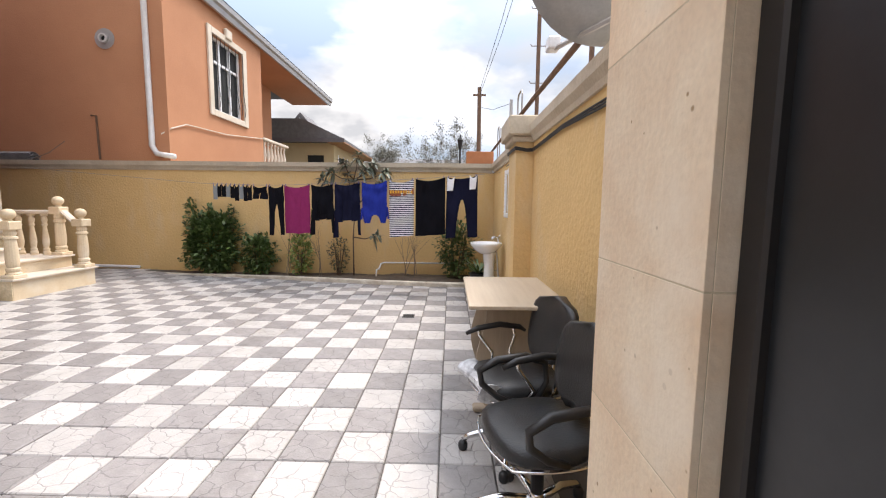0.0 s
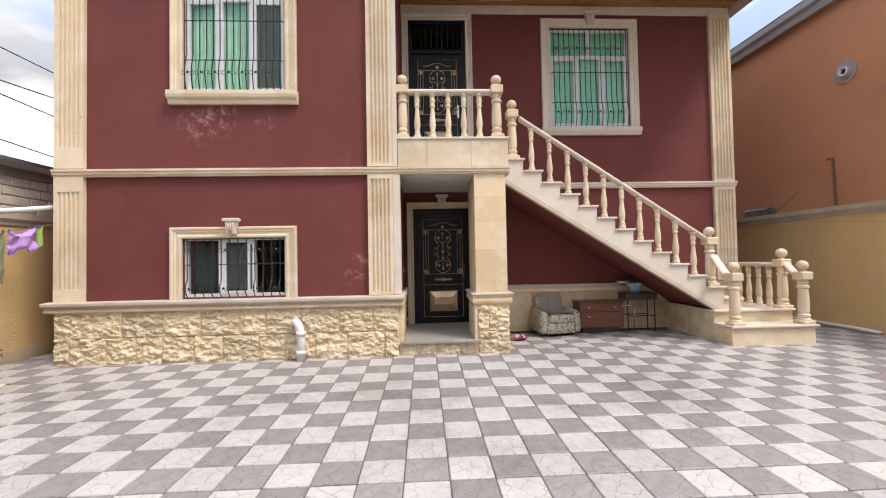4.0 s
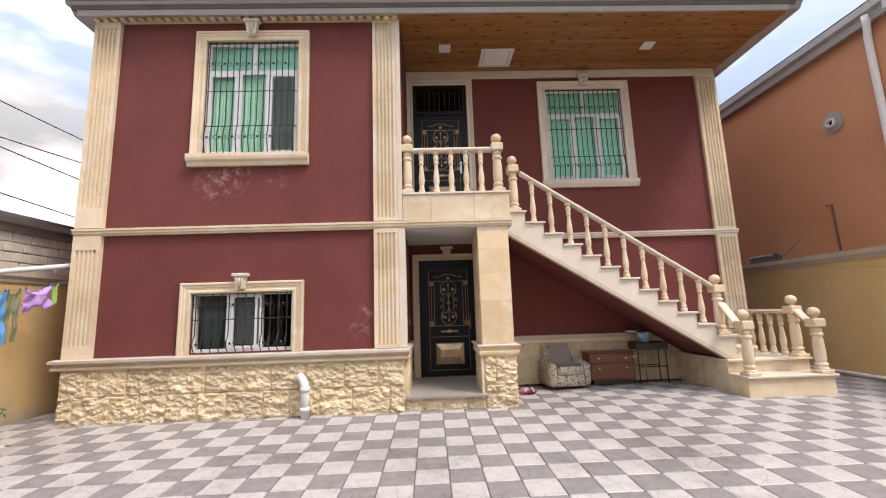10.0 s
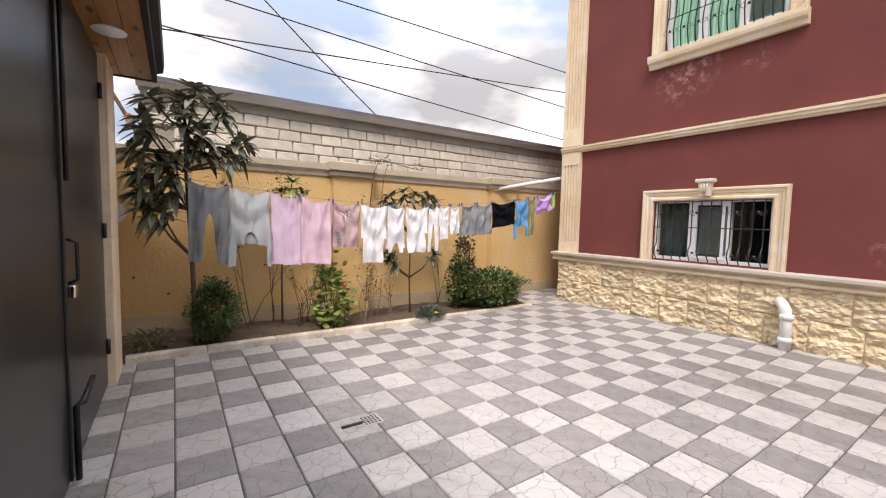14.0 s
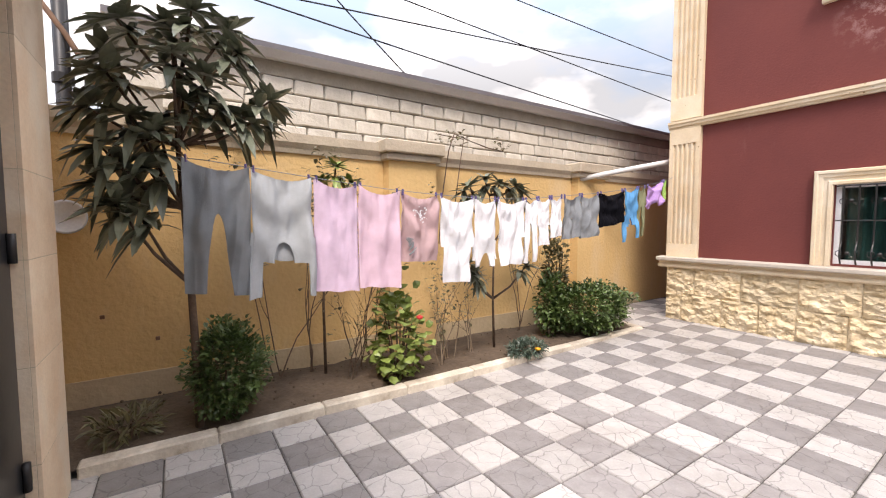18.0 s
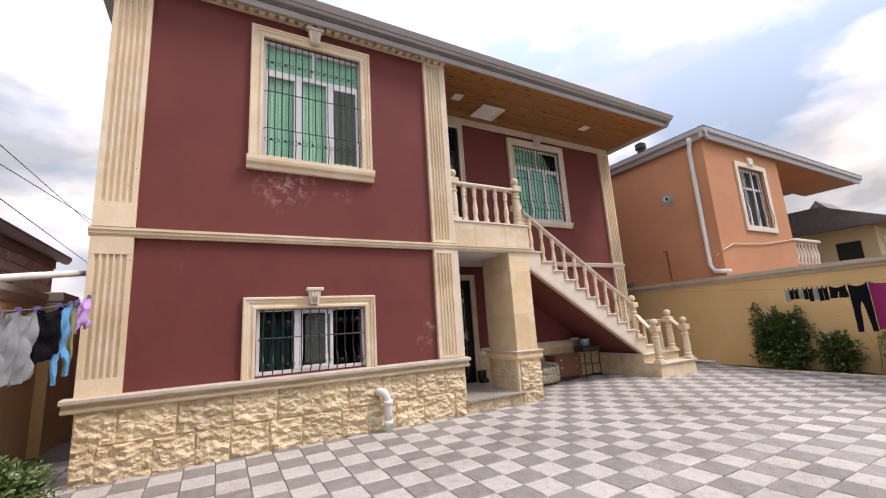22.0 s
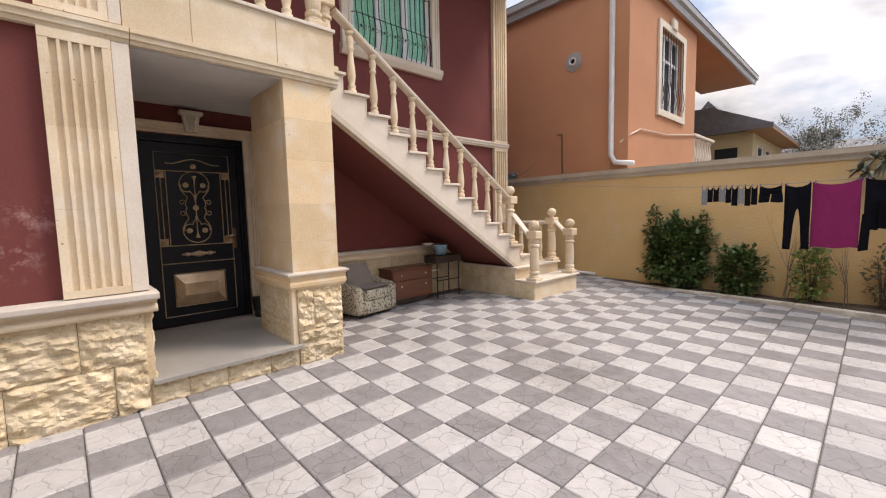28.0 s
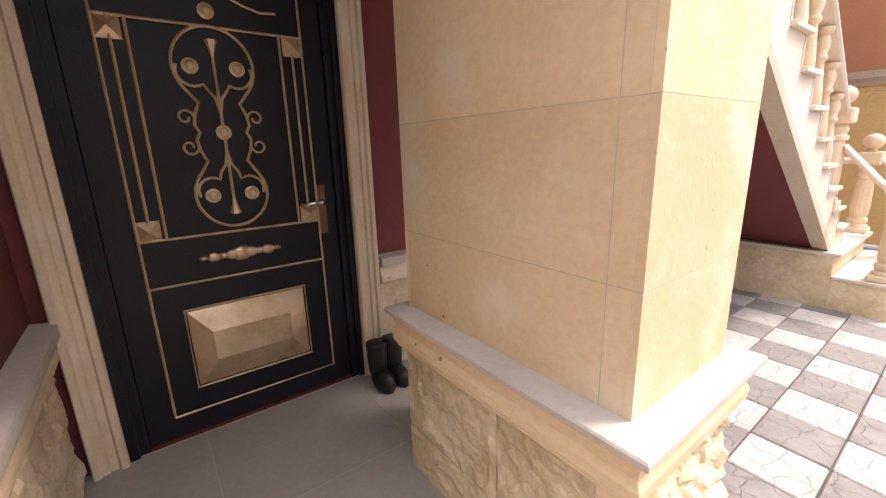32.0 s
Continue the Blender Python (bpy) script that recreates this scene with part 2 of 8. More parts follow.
M["lime"] = mat("cut_limestone", (0.73, 0.61, 0.44), (0.62, 0.475, 0.30), 1.8, 0.75, 0, 0.2, 70, 0.10)
M["postslab"] = mat("post_slab", (0.76, 0.64, 0.48), (0.66, 0.49, 0.33), 3.0, 0.75, 0, 0.2, 60, 0.14)
M["limepale"] = mat("pale_limestone", (0.70, 0.62, 0.52), (0.62, 0.53, 0.42), 3.0, 0.7, 0, 0.15, 60, 0.05)
# small open pores and blotches in the cut limestone
M["limewarm"] = mat("warm_limestone", (0.76, 0.60, 0.385), (0.65, 0.465, 0.26), 1.4, 0.75, 0, 0.25, 60, 0.09)
for key in ("lime", "postslab", "limewarm"):
    n, l = M[key].node_tree.nodes, M[key].node_tree.links
    b_ = n["Principled BSDF"]
    geo = n.new("ShaderNodeNewGeometry")
    vo = n.new("ShaderNodeTexVoronoi")
    vo.inputs["Scale"].default_value = 17.0
    l.new(geo.outputs["Position"], vo.inputs["Vector"])
    gate = n.new("ShaderNodeTexNoise")
    gate.inputs["Scale"].default_value = 3.1
    l.new(geo.outputs["Position"], gate.inputs["Vector"])
    add = n.new("ShaderNodeMath")
    add.operation = "MULTIPLY_ADD"
    add.inputs[1].default_value, add.inputs[2].default_value = -0.55, 0.42
    l.new(gate.outputs["Fac"], add.inputs[0])
    sm = n.new("ShaderNodeMath")
    l.new(vo.outputs["Distance"], sm.inputs[0])
    l.new(add.outputs[0], sm.inputs[1])
    r = n.new("ShaderNodeValToRGB")
    r.color_ramp.elements[0].position, r.color_ramp.elements[1].position = 0.14, 0.19
    r.color_ramp.elements[0].color, r.color_ramp.elements[1].color = (0.45, 0.36, 0.26, 1), (1, 1, 1, 1)
    l.new(sm.outputs[0], r.inputs["Fac"])
    mul = n.new("ShaderNodeMixRGB")
    mul.blend_type = "MULTIPLY"
    mul.inputs["Fac"].default_value = 1.0
    l.new(b_.inputs["Base Color"].links[0].from_socket, mul.inputs["Color1"])
    l.new(r.outputs["Color"], mul.inputs["Color2"])
    big = n.new("ShaderNodeTexNoise")
    big.inputs["Scale"].default_value, big.inputs["Detail"].default_value = 3.4, 7
    l.new(geo.outputs["Position"], big.inputs["Vector"])
    rb = n.new("ShaderNodeValToRGB")
    rb.color_ramp.elements[0].position, rb.color_ramp.elements[1].position = 0.52, 0.68
    rb.color_ramp.elements[1].color = (0.7, 0.7, 0.7, 1)
    l.new(big.outputs["Fac"], rb.inputs["Fac"])
    pale = n.new("ShaderNodeMixRGB")
    pale.inputs["Color2"].default_value = (0.74, 0.65, 0.52, 1)
    l.new(rb.outputs["Color"], pale.inputs["Fac"])
    l.new(mul.outputs["Color"], pale.inputs["Color1"])
    l.new(pale.outputs["Color"], b_.inputs["Base Color"])
M["sandpale"] = mat("cap_stone", (0.60, 0.51, 0.40), (0.50, 0.42, 0.32), 3.0, 0.75, 0, 0.2, 60, 0.04)
M["rock"] = mat("rough_limestone", (0.71, 0.59, 0.41), (0.53, 0.405, 0.235), 5.0, 0.85, 0, 1.0, 30, 0.13, 0.12)
M["kerb"] = mat("worn_kerb_stone", (0.66, 0.60, 0.50), (0.36, 0.30, 0.23), 5.0, 0.85, 0, 0.6, 40, 0.10)
M["footing"] = mat("worn_cement_footing", (0.56, 0.44, 0.28), (0.46, 0.36, 0.23), 2.5, 0.9, 0, 0.6, 30)
M["ledge"] = mat("grey_ledge_stone", (0.57, 0.50, 0.42), (0.46, 0.40, 0.34), 2.5, 0.7, 0, 0.2, 50, 0.04)
M["joint"] = mat("pale_joint", (0.56, 0.47, 0.33), rough=0.9)
M["ceil"] = mat("white_plaster", (0.62, 0.60, 0.57), rough=0.9, scale=1.5)
M["capgrey"] = mat("wall_coping", (0.53, 0.45, 0.34), (0.42, 0.35, 0.265), 2.5, 0.85, 0, 0.4, 40, 0.05)
M["gutter"] = mat("grey_sheet_metal", (0.45, 0.43, 0.42), (0.40, 0.38, 0.37), 3.0, 0.35, 0.3, spec=0.5)
M["white"] = mat("white_plastic", (0.80, 0.80, 0.81), (0.76, 0.76, 0.77), 3.0, 0.35)
M["pipe"] = mat("white_pipe", (0.75, 0.74, 0.73), (0.64, 0.62, 0.6), 5.0, 0.4)
M["iron"] = mat("black_iron", (0.022, 0.022, 0.024), (0.03, 0.026, 0.024), 6.0, 0.45, 0.4)
M["gatemetal"] = mat("gate_sheet", (0.030, 0.032, 0.036), (0.022, 0.024, 0.027), 2.0, 0.32, 0.3, 0.05, 20)
M["doorblack"] = mat("door_black", (0.010, 0.011, 0.015), (0.007, 0.007, 0.010), 4.0, 0.42, 0.0, 0.15, 120, spec=0.25)
M["gold"] = mat("aged_gold", (0.66, 0.52, 0.33), (0.48, 0.36, 0.20), 14.0, 0.42, 0.45)
M["copper"] = mat("copper_panel", (0.60, 0.45, 0.30), (0.36, 0.24, 0.13), 5.0, 0.32, 0.6)
M["chrome"] = mat("chrome", (0.72, 0.72, 0.72), (0.66, 0.66, 0.66), 4.0, 0.12, 1.0)
M["pine"] = wood_mat("pine_boards", (0.36, 0.165, 0.055), (0.24, 0.10, 0.03), 1, 3.0, 0.4, 0.16)
# lime bloom on the red render, in patches under the window and by the porch
n, l = M["red"].node_tree.nodes, M["red"].node_tree.links
b_ = n["Principled BSDF"]
geo = n.new("ShaderNodeNewGeometry")
acc = None
for cy, cz, rr_ in ((-2.35, 3.46, 0.42), (-2.1, 3.6, 0.30), (-1.5, 3.5, 0.20), (-0.28, 1.22, 0.17), (-0.18, 1.5, 0.16)):
    sb = n.new("ShaderNodeVectorMath")
    sb.operation = "DISTANCE"
    sb.inputs[1].default_value = (-5.8, cy, cz)
    l.new(geo.outputs["Position"], sb.inputs[0])
    mr = n.new("ShaderNodeMapRange")
    mr.inputs["From Min"].default_value, mr.inputs["From Max"].default_value = rr_, 0.0
    l.new(sb.outputs["Value"], mr.inputs["Value"])
    if acc is None:
        acc = mr.outputs["Result"]
    else:
        mxx = n.new("ShaderNodeMath")
        mxx.operation = "MAXIMUM"
        l.new(acc, mxx.inputs[0])
        l.new(mr.outputs["Result"], mxx.inputs[1])
        acc = mxx.outputs[0]
bl = n.new("ShaderNodeTexNoise")
bl.inputs["Scale"].default_value, bl.inputs["Detail"].default_value, bl.inputs["Roughness"].default_value = 8.0, 12, 0.75
l.new(geo.outputs["Position"], bl.inputs["Vector"])
rg = n.new("ShaderNodeValToRGB")
rg.color_ramp.elements[0].position, rg.color_ramp.elements[1].position = 0.50, 0.62
l.new(bl.outputs["Fac"], rg.inputs["Fac"])
ml = n.new("ShaderNodeMath")
ml.operation = "MULTIPLY"
l.new(acc, ml.inputs[0])
l.new(rg.outputs["Color"], ml.inputs[1])
mx = n.new("ShaderNodeMixRGB")
mx.inputs["Color2"].default_value = (0.40, 0.24, 0.22, 1)
l.new(ml.outputs[0], mx.inputs["Fac"])
l.new(b_.inputs["Base Color"].links[0].from_socket, mx.inputs["Color1"])
l.new(mx.outputs["Color"], b_.inputs["Base Color"])
# knots in the pine
n, l = M["pine"].node_tree.nodes, M["pine"].node_tree.links
b_ = n["Principled BSDF"]
geo = n.new("ShaderNodeNewGeometry")
mp = n.new("ShaderNodeMapping")
mp.inputs["Scale"].default_value = (5.5, 1.9, 1.0)
l.new(geo.outputs["Position"], mp.inputs["Vector"])
vo = n.new("ShaderNodeTexVoronoi")
vo.voronoi_dimensions = "2D"
vo.inputs["Scale"].default_value = 1.0
l.new(mp.outputs["Vector"], vo.inputs["Vector"])
rk = n.new("ShaderNodeValToRGB")
rk.color_ramp.elements[0].position, rk.color_ramp.elements[1].position = 0.06, 0.13
rk.color_ramp.elements[0].color, rk.color_ramp.elements[1].color = (0.22, 0.16, 0.12, 1), (1, 1, 1, 1)
l.new(vo.outputs["Distance"], rk.inputs["Fac"])
mk = n.new("ShaderNodeMixRGB")
mk.blend_type = "MULTIPLY"
mk.inputs["Fac"].default_value = 1.0
l.new(b_.inputs["Base Color"].links[0].from_socket, mk.inputs["Color1"])
l.new(rk.outputs["Color"], mk.inputs["Color2"])
l.new(mk.outputs["Color"], b_.inputs["Base Color"])
M["soil"] = mat("soil", (0.125, 0.09, 0.062), (0.07, 0.05, 0.034), 5.0, 1.0, 0, 1.0, 30, 0, 0.15)
M["asphalt"] = mat("earth", (0.16, 0.14, 0.11), (0.10, 0.09, 0.07), 0.4, 1.0)
M["block"] = mat("light_block", (0.62, 0.58, 0.51), (0.50, 0.46, 0.39), 4.0, 0.95, 0, 0.6, 45, 0.10)
M["mortar"] = mat("mortar", (0.36, 0.33, 0.28), (0.26, 0.235, 0.20), 4.0, 1.0, 0, 0.6, 40)
M["glass"] = glass_mat("window_glass", (0.88, 0.92, 0.9), 0.02, 1.42)
M["glassgreen"] = glass_mat("green_window_glass", (0.80, 0.95, 0.88), 0.02, 1.33)
# near-black: shade painted into unlit rooms, gaps and holes; also the canopy edge
M["dark"] = mat("near_black", (0.02, 0.022, 0.022), rough=0.9)
M["curtain"] = mat("pale_green_curtain", (0.84, 0.94, 0.88), (0.76, 0.88, 0.81), 8.0, 0.9)
M["teal"] = mat("teal_curtain", (0.035, 0.11, 0.10), (0.022, 0.075, 0.07), 8.0, 0.9)
M["mesh"] = mat("fly_screen", (0.10, 0.12, 0.11), rough=0.8)
n, l = M["mesh"].node_tree.nodes, M["mesh"].node_tree.links
tr, mx = n.new("ShaderNodeBsdfTransparent"), n.new("ShaderNodeMixShader")
mx.inputs["Fac"].default_value = 0.5
l.new(n["Principled BSDF"].outputs["BSDF"], mx.inputs[1])
l.new(tr.outputs["BSDF"], mx.inputs[2])
l.new(mx.outputs["Shader"], n["Material Output"].inputs["Surface"])
M["porch"] = mat("porch_slab", (0.35, 0.325, 0.285), (0.29, 0.27, 0.24), 1.5, 0.45, 0, 0.1, 40, 0.04)
M["roof"] = mat("roof_sheet", (0.16, 0.15, 0.16), (0.12, 0.11, 0.12), 3.0, 0.5)

# ---------------------------------------------------------------- building helpers
BASE = {}


def thing(name, at=(0, 0, 0), label="", category="", group="", kind="", rz=0.0):
    ob = new(name)
    ob.empty_display_size = 0.1
    m = pose(*at, 0, 0, rz)
    ob.matrix_basis = m
    BASE[ob] = m
    return tagged(ob, label, category, group, kind)


def to_mesh(name, bm):
    if isinstance(bm, bpy.types.Mesh):
        return bm
    me = bpy.data.meshes.new(name)
    bm.to_mesh(me)
    bm.free()
    return me


def part(name, bm, material, parent=None, label="", local=False, smooth=False):
    """Links a bmesh as one mesh object, under a thing or a part. Coordinates are the world's unless local."""
    me = to_mesh(name, bm)
    if not me.materials:
        me.materials.append(M[material] if isinstance(material, str) else material)
    if smooth:
        for p in me.polygons:
            p.use_smooth = True
    ob = new(name, me)
    if parent:
        ob.parent = parent
        if parent in BASE and not local:
            ob.matrix_parent_inverse = BASE[parent].inverted()
    if label:
        ob["label"] = label
    return ob


def box(x0, x1, y0, y1, z0, z1, bevel=0.0, bm=None):
    bm = bm or bmesh.new()
    b2 = bmesh.new()
    r = bmesh.ops.create_cube(b2, size=1)
    for v in r["verts"]:
        v.co = Vector(((x0 + x1) / 2 + v.co.x * (x1 - x0), (y0 + y1) / 2 + v.co.y * (y1 - y0), (z0 + z1) / 2 + v.co.z * (z1 - z0)))
    if bevel:
        bmesh.ops.bevel(b2, geom=b2.edges[:], offset=bevel, segments=1, affect="EDGES", profile=0.5)
    me = bpy.data.meshes.new("tmp")
    b2.to_mesh(me)
    b2.free()
    bm.from_mesh(me)
    bpy.data.meshes.remove(me)
    return bm


def prism(points, axis, a, b, bm=None):
    """A polygon of 2D points (in the two other axes, in order) drawn out along an axis from a to b."""
    bm = bm or bmesh.new()

    def at(p, w):
        q = list(p)
        q.insert(axis, w)
        return q

    lo = [bm.verts.new(at(p, a)) for p in points]
    hi = [bm.verts.new(at(p, b)) for p in points]
    n = len(points)
    fs = [bm.faces.new(lo), bm.faces.new(hi)]
    for i in range(n):
        fs.append(bm.faces.new((lo[i], lo[(i + 1) % n], hi[(i + 1) % n], hi[i])))
    bmesh.ops.recalc_face_normals(bm, faces=fs)
    return bm


def lathe(profile, seg=16, at=(0, 0, 0), bm=None, squash=None):
    """Turned shape from (radius, height) pairs."""
    bm = bm or bmesh.new()
    rings = []
    for r, z in profile:
        ring = []
        for i in range(seg):
            a = 2 * math.pi * (i + 0.5) / seg
            ring.append(bm.verts.new((at[0] + r * math.cos(a), at[1] + r * math.sin(a), at[2] + z)))
        rings.append(ring)
    for p, q in zip(rings, rings[1:]):
        for i in range(seg):
            bm.faces.new((p[i], p[(i + 1) % seg], q[(i + 1) % seg], q[i]))
    bm.faces.new(rings[0][::-1])
    bm.faces.new(rings[-1])
    return bm


def tube(points, r, seg=6, bm=None, closed=False):
    """A round bar along points; r may be a list."""
    bm = bm or bmesh.new()
    pts = [Vector(p) for p in points]
    n = len(pts)
    rings = []
    up = None
    for i, p in enumerate(pts):
        if closed:
            d = pts[(i + 1) % n] - pts[i - 1]
        else:
            d = pts[min(i + 1, n - 1)] - pts[max(i - 1, 0)]
        d.normalize()
        if up is None:
            up = Vector((0, 0, 1)) if abs(d.z) < 0.9 else Vector((1, 0, 0))
        s = d.cross(up).normalized()
        up = s.cross(d).normalized()
        rr = r[i] if isinstance(r, (list, tuple)) else r
        rings.append([bm.verts.new(p + rr * (math.cos(2 * math.pi * k / seg) * s + math.sin(2 * math.pi * k / seg) * up)) for k in range(seg)])
    pairs = list(zip(rings, rings[1:])) + ([(rings[-1], rings[0])] if closed else [])
    for a, b in pairs:
        for k in range(seg):
            bm.faces.new((a[k], a[(k + 1) % seg], b[(k + 1) % seg], b[k]))
    if not closed:
        bm.faces.new(rings[0][::-1])
        bm.faces.new(rings[-1])
    return bm


def structure(name, bm, material, label="", category="", smooth=False):
    return tagged(part(name, bm, material, smooth=smooth), label, category, "", "structure")


def ground(x):
    return 0.016 * max(0.0, min(-x, 4.8) - 2.2) + 0.05 * max(0.0, min(-x, 5.8) - 4.8)


# ---------------------------------------------------------------- ground and yard
structure("ground", box(-260, 260, -260, 260, -0.5, -0.06), "asphalt", "bare earth ground around the walled yard", "ground")
bm = bmesh.new()
xs = [1.2, -2.2, -4.8, -5.8, -8.5]
ring = [[bm.verts.new((x, y, ground(x) - 0.012)) for y in (-8.0, 9.0)] for x in xs]
for a, b in zip(ring, ring[1:]):
    bm.faces.new((a[0], a[1], b[1], b[0]))
FLOOR = structure("floor", bm, "grout", "checkerboard courtyard paving of white and grey cast tiles", "floor")

# house --------------------------------------------------------------------
XF, XB = -5.80, -7.34          # front wall of the wing, recessed wall
HL, HM, HR = -4.335, 0.36, 6.58  # house left side, wing right side, house right side
HT = 6.06                       # soffit height


def wall_x(x_face, thick, y0, y1, z0, z1, holes):
    """A wall facing +x with rectangular holes (y0, y1, z0, z1), as boxes butted together in one mesh."""
    bm = bmesh.new()
    ys = sorted({y0, y1, *[h[0] for h in holes], *[h[1] for h in holes]})
    zs = sorted({z0, z1, *[h[2] for h in holes], *[h[3] for h in holes]})
    xb = x_face - thick
    solid = {}
    for i in range(len(ys) - 1):
        for k in range(len(zs) - 1):
            cy, cz = (ys[i] + ys[i + 1]) / 2, (zs[k] + zs[k + 1]) / 2
            solid[i, k] = not any(h[0] < cy < h[1] and h[2] < cz < h[3] for h in holes)
    vs = {}

    def V(x, y, z):
        return vs.setdefault((x, y, z), bm.verts.new((x, y, z)) if (x, y, z) not in vs else vs.get((x, y, z)))

    for (i, k), s in solid.items():
        if not s:
            continue
        a, b, c, d = ys[i], ys[i + 1], zs[k], zs[k + 1]
        bm.faces.new((V(x_face, a, c), V(x_face, b, c), V(x_face, b, d), V(x_face, a, d)))
        bm.faces.new((V(xb, a, d), V(xb, b, d), V(xb, b, c), V(xb, a, c)))
        for di, dk, e in ((-1, 0, ((a, c), (a, d))), (1, 0, ((b, d), (b, c))), (0, -1, ((b, c), (a, c))), (0, 1, ((a, d), (b, d)))):
            if not solid.get((i + di, k + dk), False):
                (p, q), (r, t) = e
                bm.faces.new((V(x_face, p, q), V(x_face, r, t), V(xb, r, t), V(xb, p, q)))
    bmesh.ops.recalc_face_normals(bm, faces=bm.faces[:])
    return bm


LW = (-2.645, -1.225, 0.97, 1.805)
UW = (-2.635, -1.205, 3.85, 5.71)
RW = (3.11, 4.62, 3.85, 5.70)
D1 = (0.528, 1.582, 0.285, 2.345)
D2 = (0.49, 1.53, 3.20, 5.85)
structure("wall_wing_front", wall_x(XF, 0.25, HL, HM, -0.05, 6.2, [LW, UW]), "red", "dark red rendered front wall of a two-storey house", "wall")
structure("wall_recessed", wall_x(XB, 0.25, HM, HR, -0.05, 6.2, [RW, D1, D2]), "red", "dark red rendered recessed wall behind the balcony", "wall")
structure("wall_wing_side", box(XB - 0.002, XF - 0.25, HM - 0.25, HM, -0.05, 6.2), "red", "dark red side wall of the porch", "wall")
structure("wall_house_left", box(-14.0, XF - 0.25, HL, HL + 0.25, -0.05, 6.2), "red", "dark red side wall of the house", "wall")
structure("wall_house_right", box(-14.0, XB - 0.25, HR - 0.25, HR, -0.05, 6.2), "red", "dark red side wall of the house", "wall")
structure("wall_house_back", box(-14.25, -14.0, HL, HR, -0.05, 6.2), "red", "rear wall of the house", "wall")

# eaves
bm = bmesh.new()
nb = 15
for i in range(nb):
    x1 = -5.63 - i * (7.33 - 5.63) / nb
    x0 = -5.63 - (i + 1) * (7.33 - 5.63) / nb + 0.006
    box(x0, x1, HM - 0.02, 6.62, HT - 0.012 + 0.002 * (i % 3), HT + 0.02, 0, bm)
box(-7.335, -5.63, HM - 0.02, 6.62, HT + 0.0, HT + 0.05, 0, bm)
for v in bm.verts:
    v.co.z += 0.047 * (-5.63 - v.co.x)
structure("ceiling_balcony", bm, "pine", "varnished pine board soffit above the balcony", "ceiling")
structure("ceiling_eave_left", box(-5.80, -5.63, HL - 0.2, HM, HT + 0.10, HT + 0.13), "gutter", "pale metal soffit strip", "ceiling")
roof = thing("house_roof", (-9.5, 1.2, 6.2), "low dark sheet-metal roof with pale grey metal eaves", "roof", kind="structure")
part("roof_deck", prism([(-14.6, 6.20), (-5.50, 6.20), (-5.50, 6.30), (-10, 7.4), (-14.6, 6.24)], 1, -4.60, 6.83), "roof", roof)
for z0, z1, x1 in ((HT - 0.01, HT + 0.06, -5.60), (HT + 0.06, HT + 0.10, -5.55), (HT + 0.10, HT + 0.13, -5.50)):
    part("fascia", prism([(-5.64, z0), (x1, z0), (x1 + 0.03, z1), (-5.64, z1)], 1, -4.50 - (x1 + 5.6), 6.62 + (x1 + 5.6) * 1.6), "roof" if x1 == -5.55 else "gutter", roof)
part("gutter", prism([(-5.62, HT + 0.13), (-5.47, HT + 0.15), (-5.42, HT + 0.24), (-5.44, HT + 0.265), (-5.62, HT + 0.265)], 1, -4.60, 6.83), "gutter", roof)
part("end_fascia", prism([(-14.6, HT + 0.02), (-5.62, HT + 0.02), (-5.45, HT + 0.22), (-14.6, HT + 0.22)], 1, 6.6, 6.83), "gutter", roof)
part("end_fascia", prism([(-14.6, HT + 0.02), (-5.66, HT + 0.02), (-5.45, HT + 0.22), (-14.6, HT + 0.22)], 1, -4.60, -4.34), "gutter", roof)

# cornice with dentils under the eave of the wing
corn = thing("cornice", (XF, -2, 6.0), "carved limestone cornice with small dentil blocks", "cornice", kind="structure")
part("moulding", prism([(XF + 0.001, 6.05), (XF + 0.05, 6.05), (XF + 0.06, 6.11), (XF + 0.13, 6.13), (XF + 0.13, 6.158), (XF + 0.001, 6.158)], 1, HL - 0.05, HM - 0.0), "lime", corn)
me = to_mesh("dentil", box(0, 0.085, 0, 0.08, -0.075, 0.0, 0.006))
me.materials.append(M["lime"])
y = HL
while y < HM - 0.08:
    o = part("dentil", me, "lime", corn)
    o.matrix_basis = pose(XF + 0.062, y, 6.115)
    y += 0.135


def fluted(name, parent, y0, y1, z0, z1, x, flutes, foot=0.05, head=0.06):
    """A flat pilaster with vertical grooves."""
    w = y1 - y0
    m = 0.11 * w
    pts = [(x - 0.06, y0), (x, y0)]
    step = (w - 2 * m) / flutes
    for i in range(flutes):
        a = y0 + m + i * step
        pts += [(x, a + 0.14 * step), (x - 0.026, a + 0.24 * step), (x - 0.026, a + 0.76 * step), (x, a + 0.86 * step)]
    pts += [(x, y1), (x - 0.06, y1)]
    h = z1 - z0
    part(name, box(x - 0.06, x + 0.002, y0, y1, z0, z0 + foot), "lime", parent)
    cuts = max(1, round((h - foot - head) / 0.62))
    for k in range(cuts):
        za, zb = z0 + foot + (h - foot - head) * k / cuts, z0 + foot + (h - foot - head) * (k + 1) / cuts
        part(name, prism(pts, 2, za + 0.0006, zb - 0.0006), "lime", parent)
    part(name, box(x - 0.06, x + 0.002, y0, y1, z1 - head, z1), "lime", parent)


